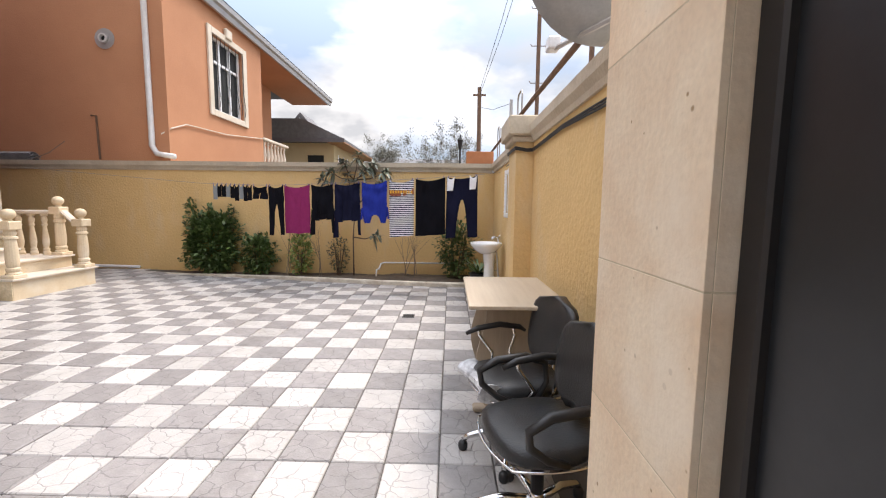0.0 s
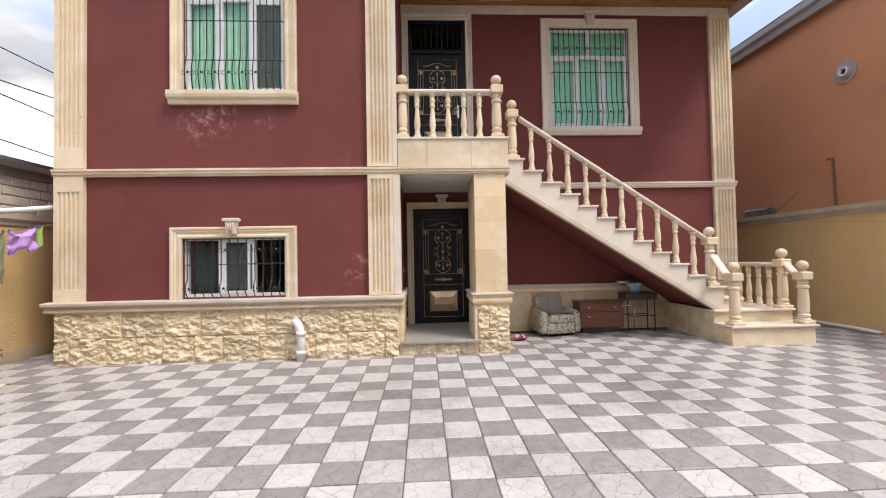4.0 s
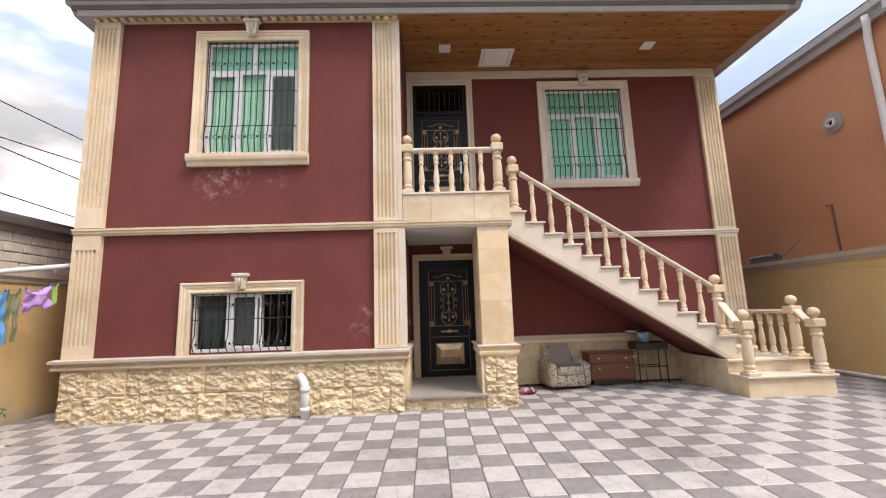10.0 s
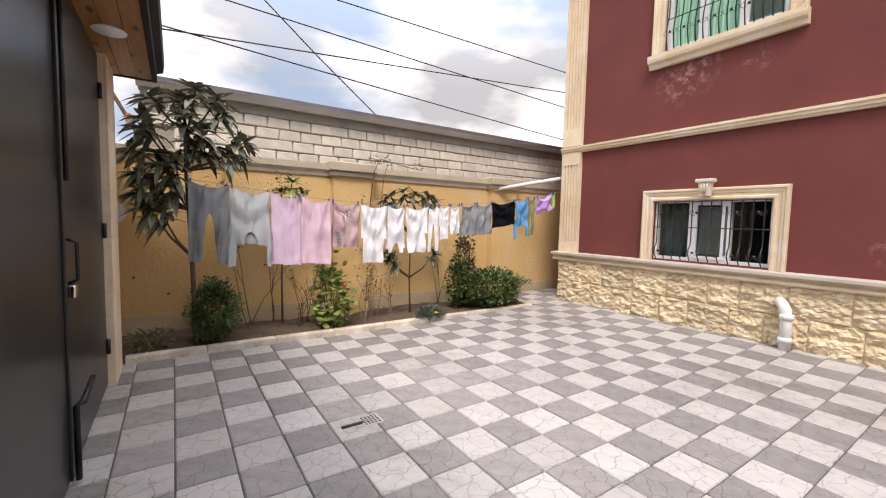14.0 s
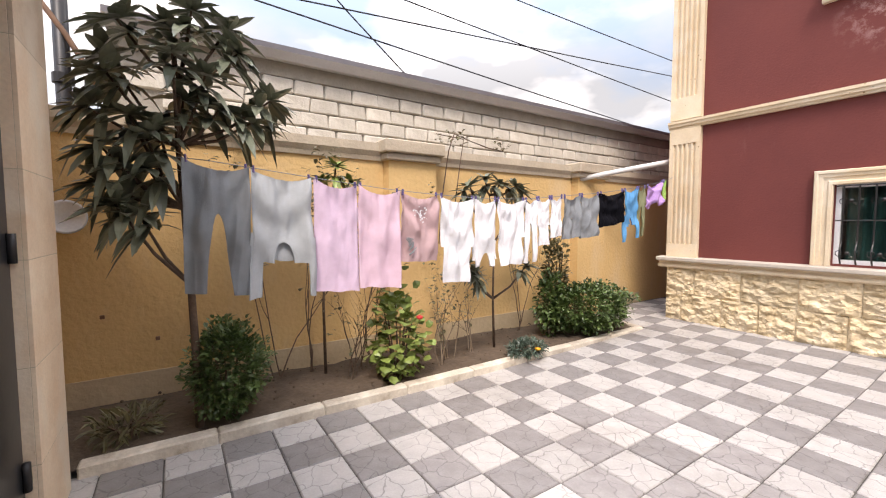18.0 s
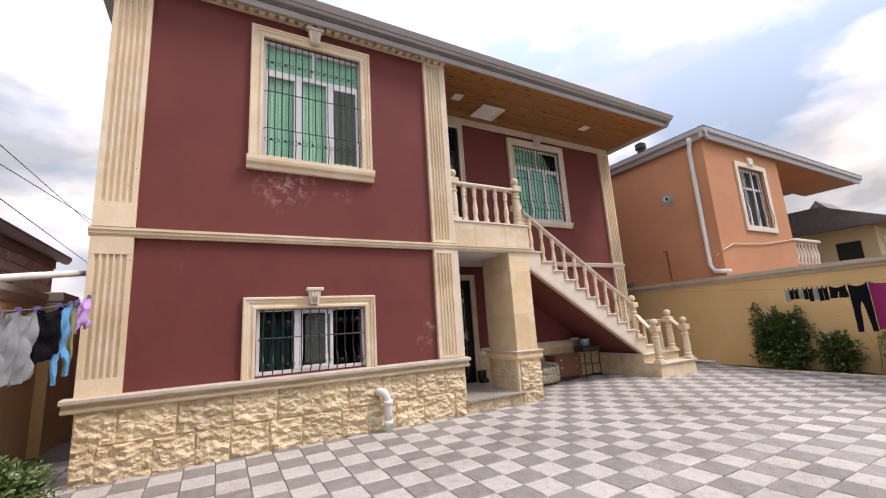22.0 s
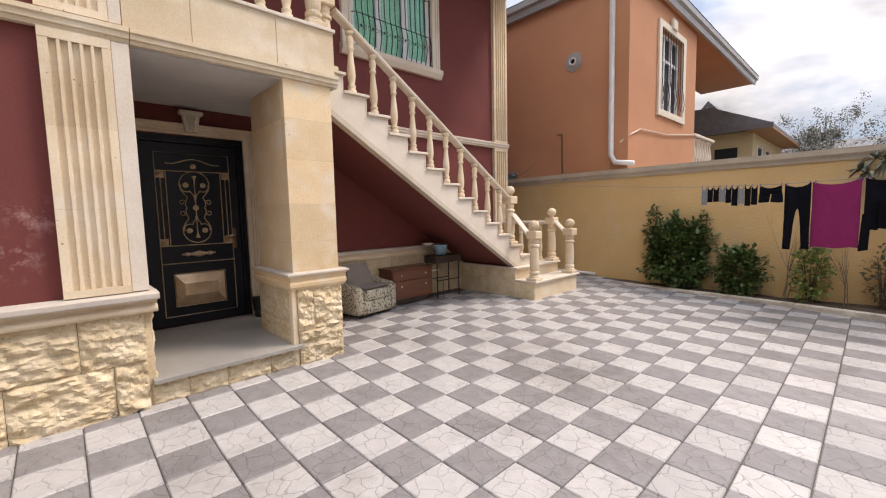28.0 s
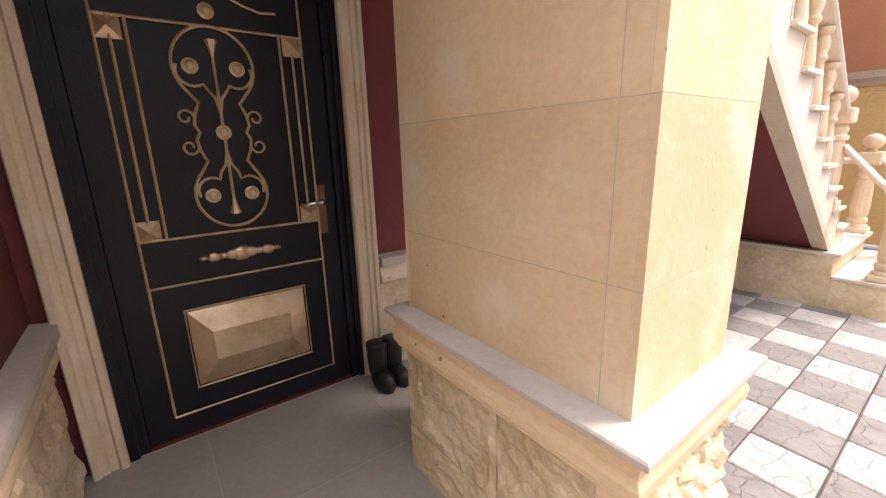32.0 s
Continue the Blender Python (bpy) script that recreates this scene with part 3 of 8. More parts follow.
pil = []
for nm, y0, y1, x, zs in (("left", -4.345, -3.955, -5.74, ((0.94, 2.66), (2.78, 6.05))), ("middle", -0.07, 0.385, -5.74, ((0.95, 2.66), (2.78, 6.05))), ("right", 6.17, 6.57, -7.28, ((0.95, 2.70), (2.80, 5.97)))):
    p = thing("pilaster_" + nm, (x, y0, 0.9), "fluted cream limestone pilaster", "pilaster", kind="structure")
    for z0, z1 in zs:
        fluted("shaft", p, y0, y1 if nm != "middle" else 0.285, z0, z1, x, 5, *(((0.18, 0.20) if z0 < 2 else (0.29, 0.10)) if nm == "left" else (0.05, 0.06)))
        if nm == "middle":
            part("return_slab", box(x - 0.058, x - 0.006, 0.287, y1 if z0 < 2 else 0.355, z0, z1, 0.003), "limepale", p, "plain pale edge slab")
            if z0 < 2:
                part("side_slab", box(-6.02, x - 0.06, HM + 0.001, y1 - 0.002, z0, z1, 0.002), "limepale", p)
band = thing("string_course", (XF, -2, 2.7), "cream moulded stone band between the storeys", "trim", kind="structure")
BP = [(0.0, 0.0), (0.045, 0.0), (0.05, 0.025), (0.07, 0.03), (0.07, 0.06), (0.085, 0.07), (0.085, 0.10), (0.0, 0.11)]
part("moulding", prism([(XF + 0.001 + a, 2.665 + b) for a, b in BP], 1, HL - 0.03, HM + 0.03), "lime", band)
part("moulding", prism([(XB + 0.001 + a, 2.70 + b) for a, b in BP], 1, 1.97, HR + 0.02), "limepale", band)
structure("trim_frieze", box(XB + 0.001, XB + 0.03, HM + 0.002, HR, 5.97, HT + 0.062), "limepale", "flat cream stone frieze under the soffit", "trim")

# plinth cap
CAP = [(0.0, 0.795), (0.092, 0.795), (0.106, 0.802), (0.113, 0.815), (0.113, 0.828), (0.105, 0.841), (0.090, 0.848), (0.086, 0.853), (0.086, 0.862), (0.092, 0.876), (0.105, 0.886), (0.122, 0.889), (0.0, 0.889)]
LEDGE = [(0.0, 0.890), (0.145, 0.890), (0.150, 0.90), (0.150, 0.93), (0.145, 0.937), (0.0, 0.946)]
cap = thing("plinth_cap", (XF, -2, 0.9), "moulded cream stone cap above the rough stone plinth", "trim", kind="structure")
part("moulding", prism([(XF + 0.001 + a, b) for a, b in CAP], 1, -4.43, 0.42), "lime", cap)
part("ledge", prism([(XF + 0.001 + a, b) for a, b in LEDGE], 1, -4.44, 0.43), "ledge", cap, "flat greyish ledge")
part("side_moulding", prism([(HM + 0.001 + a * 0.5, b) for a, b in CAP], 0, XB + 0.03, XF), "lime", cap)
part("side_ledge", prism([(HM + 0.001 + a * 0.5, b) for a, b in LEDGE], 0, XB + 0.03, XF), "ledge", cap)
part("moulding", prism([(XB + 0.001 + a * 0.5, b) for a, b in CAP], 1, 1.70, HR), "lime", cap)
part("ledge", prism([(XB + 0.001 + a * 0.5, b) for a, b in LEDGE], 1, 1.70, HR), "ledge", cap)


def rough_stone(w, h, d, seed, n=22):
    """A rock-faced block; face towards +x, foot at the origin."""
    bm = bmesh.new()
    g = []
    for i in range(n + 1):
        row = []
        for k in range(n + 1):
            u, v = i / n, k / n
            e = min(u, 1 - u, v, 1 - v)
            p = Vector((0, u * w, v * h))
            q = d * (0.56 + (0.16 if e > 0.01 else 0.0) * (0.6 + 0.4 * min(1, e * 6)))
            if e > 0.01:
                q += min(0.75, d / 0.12) * (0.040 * noise.noise(Vector((seed * 3.1, u * w * 7, v * h * 11))) + 0.034 * noise.noise(Vector((seed * 1.7, u * w * 17, v * h * 24))) + 0.018 * noise.noise(Vector((seed * 0.7, u * w * 48, v * h * 48))))
            j = 0.0 if e < 0.01 else 0.5
            p.y += j * w / n * noise.noise(Vector((seed, u * 7, v * 9)))
            p.z += j * h / n * noise.noise(Vector((seed + 9, u * 7, v * 9)))
            p.x = max(0.01, q)
            row.append(bm.verts.new(p))
        g.append(row)
    for i in range(n):
        for k in range(n):
            a, b, c, e = g[i][k], g[i + 1][k], g[i + 1][k + 1], g[i][k + 1]
            if (i + k + seed) % 2:
                bm.faces.new((a, b, c)), bm.faces.new((a, c, e))
            else:
                bm.faces.new((a, b, e)), bm.faces.new((b, c, e))
    edge = [g[i][0] for i in range(n + 1)] + [g[n][k] for k in range(1, n + 1)] + [g[i][n] for i in range(n - 1, -1, -1)] + [g[0][k] for k in range(n - 1, 0, -1)]
    back = [bm.verts.new((-0.02, v.co.y, v.co.z)) for v in edge]
    m = len(edge)
    for i in range(m):
        bm.faces.new((edge[(i + 1) % m], edge[i], back[i], back[(i + 1) % m]))
    return bm


seed = 0


def stone_row(parent, m, length, z0, z1, width, depth=0.085, offset=0.0, last=None):
    """Rock-faced blocks in a row along local y of the pose m."""
    global seed
    y = 0.0
    first = True
    while y < length - 0.02:
        seed += 1
        w = width * (0.75 + 0.75 * random.random())
        if first and offset:
            w, first = offset, False
        if length - y - w < 0.14:
            w = length - y
        o = part("stone", rough_stone(w - 0.003, z1 - z0 - 0.003, depth, seed), "rock", parent)
        o.matrix_basis = m @ pose(0, y + 0.0015, z0 + 0.0015)
        y += w


pl = thing("plinth", (XF, -2, 0), "rough rock-faced yellow limestone plinth of two courses", "plinth", kind="structure")
for z0, z1, off in ((0.06, 0.44, 0.2), (0.44, 0.81, 0.36)):
    stone_row(pl, pose(XF + 0.0, -4.33, 0), 4.67, z0, z1, 0.37, 0.10, off)
    stone_row(pl, pose(-6.7, -4.27, 0, 0, 0, -90), 0.9, z0, z1, 0.4, 0.05, off)
part("backing", box(XF - 0.1, XF + 0.02, -4.30, 0.33, -0.05, 0.80), "mortar", pl)
pls = thing("plinth_porch", (-6.6, HM, 0), "rough limestone plinth on the porch side wall", "plinth", kind="structure")
for z0, z1, off in ((0.06, 0.45, 0.3), (0.45, 0.80, 0.0)):
    stone_row(pls, pose(XF + 0.02, HM - 0.002, 0, 0, 0, 90), 1.5, z0, z1, 0.42, 0.05, off)
plr = thing("plinth_under_stairs", (XB, 4, 0), "smooth-sawn limestone plinth blocks on the recessed wall", "plinth", kind="structure")
for z0, z1, off in ((0.10, 0.46, 0.3), (0.46, 0.80, 0.0)):
    y = 1.70
    while y < HR - 0.1:
        w = min(0.45 + 0.1 * random.random(), HR - y)
        part("stone", box(XB + 0.001, XB + 0.03, y + 0.001, y + w - 0.001, z0 + 0.0012, z1 - 0.0012, 0.002), "rock", plr)
        y += w

# porch, pier and balcony slab ------------------------------------------------
porch = thing("porch_floor", (-6.6, 0.9, 0), "grey stone porch floor one step above the yard", "step", kind="structure")
part("core", box(XB, -5.80, HM, 1.50, -0.05, 0.2843), "ledge", porch)
for i, (x0, x1) in enumerate(((-7.33, -6.72), (-6.72, -6.15), (-6.15, -5.70))):
    for k, (y0, y1) in enumerate(((HM + 0.002, 0.80 + 0.12 * i), (0.80 + 0.12 * i, 1.50))):
        part("slab", box(x0 + 0.001, x1 - 0.001, y0 + 0.001, y1 - 0.001, 0.256, 0.285, 0.0006), "porch", porch)
part("core", box(XB, -6.62, 1.501, 1.93, -0.05, 0.2843), "ledge", porch)
part("slab", box(-7.33, -6.625, 1.502, 1.928, 0.256, 0.285, 0.0006), "porch", porch)
stone_row(porch, pose(-5.80, 0.355, 0), 1.10, 0.08, 0.255, 0.24, 0.06)

pier = thing("porch_pier", (-6.3, 1.7, 0), "square limestone-clad pier on a rough stone base", "pillar", kind="structure")
PX0, PX1, PY0, PY1 = -6.61, -5.77, 1.455, 1.91
part("core", box(PX0 + 0.0004, PX1 - 0.0004, PY0 + 0.0004, PY1 - 0.0004, 0.80, 2.66), "joint", pier)
part("base_core", box(PX0 + 0.03, PX1 - 0.05, PY0 + 0.04, PY1 - 0.04, 0.02, 0.799), "mortar", pier)
zs = [0.945, 1.22, 1.57, 1.97, 2.33, 2.665]
for i in range(5):
    z0, z1 = zs[i] + 0.0012, zs[i + 1] - 0.0012
    part("facing_slab", box(PX1 - 0.02, PX1, PY0, PY1, z0, z1, 0.0005), "limewarm", pier)
    part("facing_slab", box(PX0, PX0 + 0.02, PY0, PY1, z0, z1, 0.0005), "limewarm", pier)
    for ya, yb in ((PY0, PY0 + 0.02), (PY1 - 0.02, PY1)):
        part("facing_slab", box(-5.8430, PX1 - 0.0205, ya, yb, z0, z1, 0.0005), "limewarm", pier)
        part("facing_slab", box(PX0 + 0.0205, -5.8455, ya, yb, z0, z1, 0.0005), "limewarm", pier)
for z0, z1, off in ((0.06, 0.40, 0.0), (0.40, 0.79, 0.15)):
    stone_row(pier, pose(PX1 - 0.03, PY0 + 0.02, 0), PY1 - PY0 - 0.01, z0, z1, 0.60, 0.10, off)
part("dressed_margin", box(PX1 - 0.05, PX1 + 0.012, PY0 - 0.03, PY0 + 0.018, 0.06, 0.79, 0.004), "limewarm", pier)
for z0, z1 in ((0.06, 0.46), (0.46, 0.80)):
    stone_row(pier, pose(PX0, PY0 + 0.0, 0, 0, 0, -90), PX1 - PX0 - 0.05, z0, z1, 0.4, 0.034)
    stone_row(pier, pose(PX1, PY1 - 0.03, 0, 0, 0, 90), PX1 - PX0, z0, z1, 0.4, 0.07)
def collar(profile):
    bm = bmesh.new()
    rings = []
    for a, b in profile:
        rings.append([bm.verts.new(p) for p in ((PX1 + a, PY0 - a, b), (PX1 + a, PY1 + a, b), (PX0 - a * 0.6, PY1 + a, b), (PX0 - a * 0.6, PY0 - a, b))])
    for p, q in zip(rings, rings[1:]):
        for i in range(4):
            bm.faces.new((p[i], p[(i + 1) % 4], q[(i + 1) % 4], q[i]))
    bm.faces.new(rings[-1])
    return bm


part("cap_moulding", collar([(0.0, 0.79), (0.040, 0.79), (0.043, 0.802), (0.053, 0.815), (0.056, 0.845), (0.046, 0.865), (0.050, 0.895), (0.062, 0.918), (0.0, 0.919)]), "limewarm", pier)
part("cap_ledge", collar([(0.0, 0.919), (0.073, 0.919), (0.077, 0.923), (0.077, 0.936), (0.073, 0.941), (0.0, 0.948)]), "ledge", pier, "flat greyish ledge")

slab = thing("balcony_slab", (-6.5, 1.1, 2.7), "balcony slab faced with cream limestone", "balcony", kind="structure")
part("core", box(XB + 0.001, -5.79, HM + 0.001, 1.945, 2.685, 3.17), "limepale", slab)
part("moulding", prism([(-5.79 + a * 0.9, 2.665 + b) for a, b in BP], 1, HM + 0.035, 1.975), "lime", slab)
part("moulding", prism([(1.945 + a * 0.6, 2.665 + b) for a, b in BP], 0, XB + 0.01, -5.79), "lime", slab)
for y0, y1 in ((HM, 0.78), (0.78, 1.42), (1.42, 1.96)):
    part("facing_slab", box(-5.79, -5.765, y0 + 0.0015, y1 - 0.0015, 2.778, 3.17, 0.002), "lime", slab)
part("top_slab", box(XB + 0.001, -5.745, HM + 0.001, 1.975, 3.17, 3.20, 0.004), "limepale", slab)
structure("ceiling_porch", box(XB + 0.001, -5.80, HM + 0.001, 1.944, 2.655, 2.683), "ceil", "white plaster porch ceiling", "ceiling")

# stairs ----------------------------------------------------------------------
XS0, XS1 = XB + 0.002, -6.15     # inner and outer edge of the flight
NST, Y0S, RUN = 12, 1.985, 0.286
ZT, RISE = 3.165, 0.1862
stair = thing("staircase", (-6.7, 3.6, 0.1), "cream limestone outdoor staircase with red underside", "stairs", kind="structure")
YE = Y0S + NST * RUN


def under(y):
    return 2.60 - 0.62 * (y - 2.0)


pts = [(Y0S, under(Y0S))]
for i in range(NST):
    pts += [(Y0S + i * RUN, ZT - (i + 1) * RISE - 0.03), (Y0S + (i + 1) * RUN, ZT - (i + 1) * RISE - 0.03)]
pts += [(YE, under(YE) + 0.03), (YE - 0.05, under(YE - 0.05))]
part("flight", prism(pts, 0, XS0, XS1 - 0.022), "red", stair, "dark red painted underside")
part("string", prism(pts, 0, XS1 - 0.02, XS1), "limepale", stair, "pale stone side of the flight")
part("string_edge", prism([(Y0S, under(Y0S) - 0.015), (Y0S, under(Y0S) + 0.05), (YE - 0.05, under(YE - 0.05) + 0.05), (YE - 0.05, under(YE - 0.05) - 0.015)], 0, XS1 - 0.10, XS1 + 0.004), "sandpale", stair)
for i in range(NST + 1):
    yy, zz = Y0S + i * RUN, ZT - (i + 1) * RISE
    part("tread", box(XS0, XS1 + 0.03, yy + 0.002, yy + RUN + 0.028, zz - 0.029, zz, 0.004), "limepale", stair)
    part("riser", box(XS0, XS1 + 0.005, yy + RUN - 0.016, yy + RUN - 0.001, zz - RISE + 0.001, zz - 0.03), "limepale", stair)
ZL, ZS = 0.565, 0.375            # landing, lower step
part("tread_block", box(XS0, XS1, YE + 0.001, YE + RUN - 0.02, ZL, ZT - 13 * RISE - 0.03), "limepale", stair)
part("landing_core", box(XS0, -6.09, 5.21, 6.47, 0.02, ZL - 0.03), "lime", stair)
part("landing", box(XS0, -6.05, 5.19, 6.50, ZL - 0.029, ZL, 0.004), "limepale", stair)
part("step_core", box(-6.09, -5.72, 5.21, 6.47, 0.02, ZS - 0.03), "lime", stair)
part("step_top", box(-6.085, -5.68, 5.18, 6.51, ZS - 0.029, ZS, 0.004), "limepale", stair)
for x0_, x1_, z1_ in ((-7.33, -6.72, ZL - 0.03), (-6.72, -6.09, ZL - 0.03), (-6.09, -5.72, ZS - 0.03)):
    part("side_slab", box(x0_ + 0.001, x1_ - 0.001, 5.194, 5.209, 0.03, z1_, 0.002), "rock", stair)

# boundary walls ----------------------------------------------------------------
structure("wall_far", box(-16, 1.25, 8.0, 8.25, -0.05, 2.07), "yellow", "yellow rendered boundary wall behind the flower bed", "wall")
structure("wall_left", box(-16, 1.25, -5.44, -5.20, -0.05, 2.04), "yellow", "yellow rendered boundary wall with pilasters", "wall")
structure("wall_gate_side", box(0.97, 1.25, 1.14, 8.0, -0.05, 2.07), "yellow", "yellow rendered boundary wall with rough texture", "wall")
structure("wall_gate_corner", box(0.75, 1.25, -5.20, -4.125, -0.05, 2.6), "yellow", "yellow rendered wall beside the gate", "wall")
cop = thing("coping", (0, 8, 2.1), "weathered beige coping along the boundary walls", "trim", kind="structure")
CF = [(-0.02, 2.07), (0.02, 2.07), (0.03, 2.11), (0.06, 2.16), (0.06, 2.24), (-0.30, 2.24), (-0.30, 2.07)]
part("far_coping", prism([(8.0 - a, b) for a, b in CF], 0, -16, 0.93), "capgrey", cop)
part("gate_coping", prism([(0.97 - a, b) for a, b in CF], 1, 1.14, 8.0), "capgrey", cop)
part("left_coping", prism([(-5.20 + a, b - 0.03) for a, b in CF], 0, -16, 0.7), "capgrey", cop)
for x0, x1 in ((-1.84, -2.40), (-4.76, -5.36), (-7.7, -8.3)):
    x0, x1 = min(x0, x1), max(x0, x1)
    p = thing("wall_pilaster", (x0, -5.20, 0), "yellow rendered pilaster with a stepped coping", "pilaster", kind="structure")
    part("shaft", box(x0, x1, -5.199, -5.07, -0.05, 2.04), "yellow", p)
    part("cap", box(x0 - 0.04, x1 + 0.04, -5.27, -5.02, 2.04, 2.11, 0.01), "capgrey", p)
    part("cap_top", box(x0 - 0.07, x1 + 0.07, -5.49, -4.98, 2.11, 2.24, 0.012), "capgrey", p)
p = thing("wall_pilaster", (0.9, 4.4, 0), "yellow rendered pilaster with a stepped coping", "pilaster", kind="structure")
part("shaft", box(0.79, 0.969, 4.24, 4.74, -0.05, 2.07), "yellow", p)
part("cap", box(0.74, 1.0, 4.20, 4.78, 2.07, 2.13, 0.01), "capgrey", p)
part("cap_top", box(0.70, 1.28, 4.16, 4.82, 2.13, 2.33, 0.015), "capgrey", p)
structure("baseboard_left", box(-6.5, 0.7, -5.198, -5.185, -0.03, 0.25), "footing", "worn bare cement strip at the foot of the wall", "baseboard")

# block wall of the neighbour behind the left boundary
nb_wall = thing("block_wall", (-3, -5.4, 2), "unrendered pale block wall of a neighbouring outbuilding", "wall", kind="structure")
part("mortar_wall", box(-9.6, 0.36, -5.90, -5.655, 0, 3.01), "mortar", nb_wall)
part("ring_beam", box(-9.6, 0.37, -5.90, -5.625, 2.85, 3.005, 0.006), "mortar", nb_wall, "rough cement beam on top of the blocks")
bmes = []
for k in range(4):
    b = box(0.005, 0.297, 0, 0.06, 0.005, 0.147, 0.012)
    for v in b.verts:
        if v.co.y > 0.03:
            v.co.y += 0.012 * noise.noise(v.co * 7 + Vector((k * 3, 0, 0)))
            v.co.x += 0.02 * noise.noise(v.co * 9 + Vector((k * 5, 2, 0)))
    me = to_mesh("block", b)
    me.materials.append(M["block"])
    bmes.append(me)
for r in range(5):
    x = -9.5 + (0.15 if r % 2 else 0.0)
    while x < 0.03:
        o = part("block", bmes[random.randrange(4)], "block", nb_wall)
        o.matrix_basis = pose(x, -5.655 - 0.035 + 0.012 * random.random(), 2.085 + r * 0.1525 + 0.006 * (random.random() - 0.5), 0, 1.6 * (random.random() - 0.5), 1.2 * (random.random() - 0.5))
        x += 0.305 if random.random() > 0.15 else 0.268
roofl = thing("outbuilding_roof", (-3, -5.5, 2.9), "thin grey metal roof edge on the block wall", "roof", kind="structure")
part("edge", prism([(-6.1, 3.04), (-5.53, 3.01), (-5.47, 3.04), (-5.47, 3.09), (-6.1, 3.17)], 0, -9.8, 0.40), "roof", roofl)
part("drip_flange", prism([(-5.57, 2.97), (-5.51, 2.97), (-5.46, 3.04), (-5.57, 3.04)], 0, -9.8, 0.40), "gutter", roofl)
part("roof_sheet", prism([(-8.3, 3.62), (-5.51, 3.08), (-5.51, 3.11), (-8.3, 3.65)], 0, -9.8, 0.40), "roof", roofl)

# gate ---------------------------------------------------------------------------
def clad_post(y0, y1, x0, x1, z1, joints, label="gate post clad in pale stone slabs"):
    p = thing("gate_post", (x0, y0, 0), label, "gate post", "gate posts", "structure")
    part("core", box(x0 + 0.0008, x1 - 0.002, y0 + 0.0008, y1 - 0.0008, -0.05, z1), "joint", p)
    zz = [0.0] + joints + [z1]
    for a, b in zip(zz, zz[1:]):
        part("facing_slab", box(x0, x0 + 0.016, y0, y1, a + 0.0016, b - 0.0016, 0.001), "postslab", p)
        part("facing_slab", box(x0 + 0.017, x1, y0, y0 + 0.016, a + 0.0016, b - 0.0016, 0.001), "postslab", p)
        part("facing_slab", box(x0 + 0.017, x1, y1 - 0.016, y1, a + 0.0016, b - 0.0016, 0.001), "postslab", p)
    return p


clad_post(0.65, 1.14, 0.55, 1.25, 2.70, [0.50, 0.86, 1.26, 1.78])
clad_post(-0.675, -0.37, 0.52, 1.25, 2.70, [0.42, 0.85, 1.42, 2.05])
clad_post(-4.12, -3.645, 0.478, 0.95, 2.70, [0.38, 0.80, 1.25, 1.62, 2.15], "gate post clad in cream stone slabs at the bed")
wicket = thing("door_wicket", (0.72, 0.4, 0), "black painted sheet-steel pedestrian door, closed", "door", kind="structure")
part("leaf", box(0.62, 0.66, -0.365, 0.645, 0.02, 2.68, 0.004), "gatemetal", wicket)
part("frame", box(0.60, 0.67, 0.59, 0.648, 0.0, 2.69, 0.006), "iron", wicket)
part("lock_plate", box(0.608, 0.622, -0.20, -0.165, 0.90, 1.15, 0.004), "chrome", wicket, "chrome lock plate")
part("handle", tube([(0.615, -0.18, 1.04), (0.56, -0.18, 1.04), (0.55, -0.17, 1.04), (0.545, -0.11, 1.02), (0.55, -0.05, 1.05)], 0.009), "chrome", wicket, "chrome lever handle", smooth=True)
carg = thing("car_gate", (0.66, -2.2, 0), "tall double gate of black painted sheet steel, closed", "gate", kind="structure")
part("leaf", box(0.53, 0.57, -2.17, -0.68, 0.03, 2.69, 0.004), "gatemetal", carg)
part("leaf", box(0.532, 0.57, -3.64, -2.18, 0.03, 2.69, 0.004), "gatemetal", carg)
part("meeting_bar", box(0.518, 0.532, -2.19, -2.15, 0.03, 2.69, 0.003), "iron", carg)
part("bolt_rod", tube([(0.50, -2.16, 1.6), (0.50, -2.16, 2.66)], 0.012), "iron", carg, smooth=True)
part("drop_bolt", tube([(0.50, -2.18, 0.02), (0.50, -2.18, 0.42), (0.47, -2.18, 0.44), (0.47, -2.49, 0.47)], 0.016), "iron", carg, smooth=True)
part("pull_handle", tube([(0.53, -2.29, 1.30), (0.49, -2.29, 1.28), (0.49, -2.29, 1.08), (0.53, -2.29, 1.06)], 0.010), "iron", carg, smooth=True)
part("latch", box(0.50, 0.532, -2.35, -2.27, 0.98, 1.05, 0.006), "chrome", carg, "worn latch plate")
for y in (-3.62, -0.70):
    for z in (0.35, 1.3, 2.4):
        part("hinge", lathe([(0.016, -0.06), (0.016, 0.06)], 8, (0.52, y, z)), "iron", carg, smooth=True)
canopy = thing("gate_canopy", (0.6, -1.3, 2.7), "wood-lined canopy roof above the gate with a dark brown edge", "canopy", kind="structure")
bm = bmesh.new()
for i in range(9):
    box(0.20 + i * 0.117, 0.312 + i * 0.117, -4.20, 0.93, 2.70 + 0.002 * (i % 2), 2.725, 0, bm)
part("soffit", bm, "pine", canopy, "varnished pine boards")
part("edge_board", box(0.16, 0.198, -4.23, 0.965, 2.69, 2.84, 0.004), "dark", canopy, "dark brown edge")
part("end_board", box(0.20, 1.25, 0.932, 0.965, 2.69, 2.84, 0.004), "dark", canopy)
part("end_board", box(0.20, 1.25, -4.23, -4.202, 2.69, 2.84, 0.004), "dark", canopy)
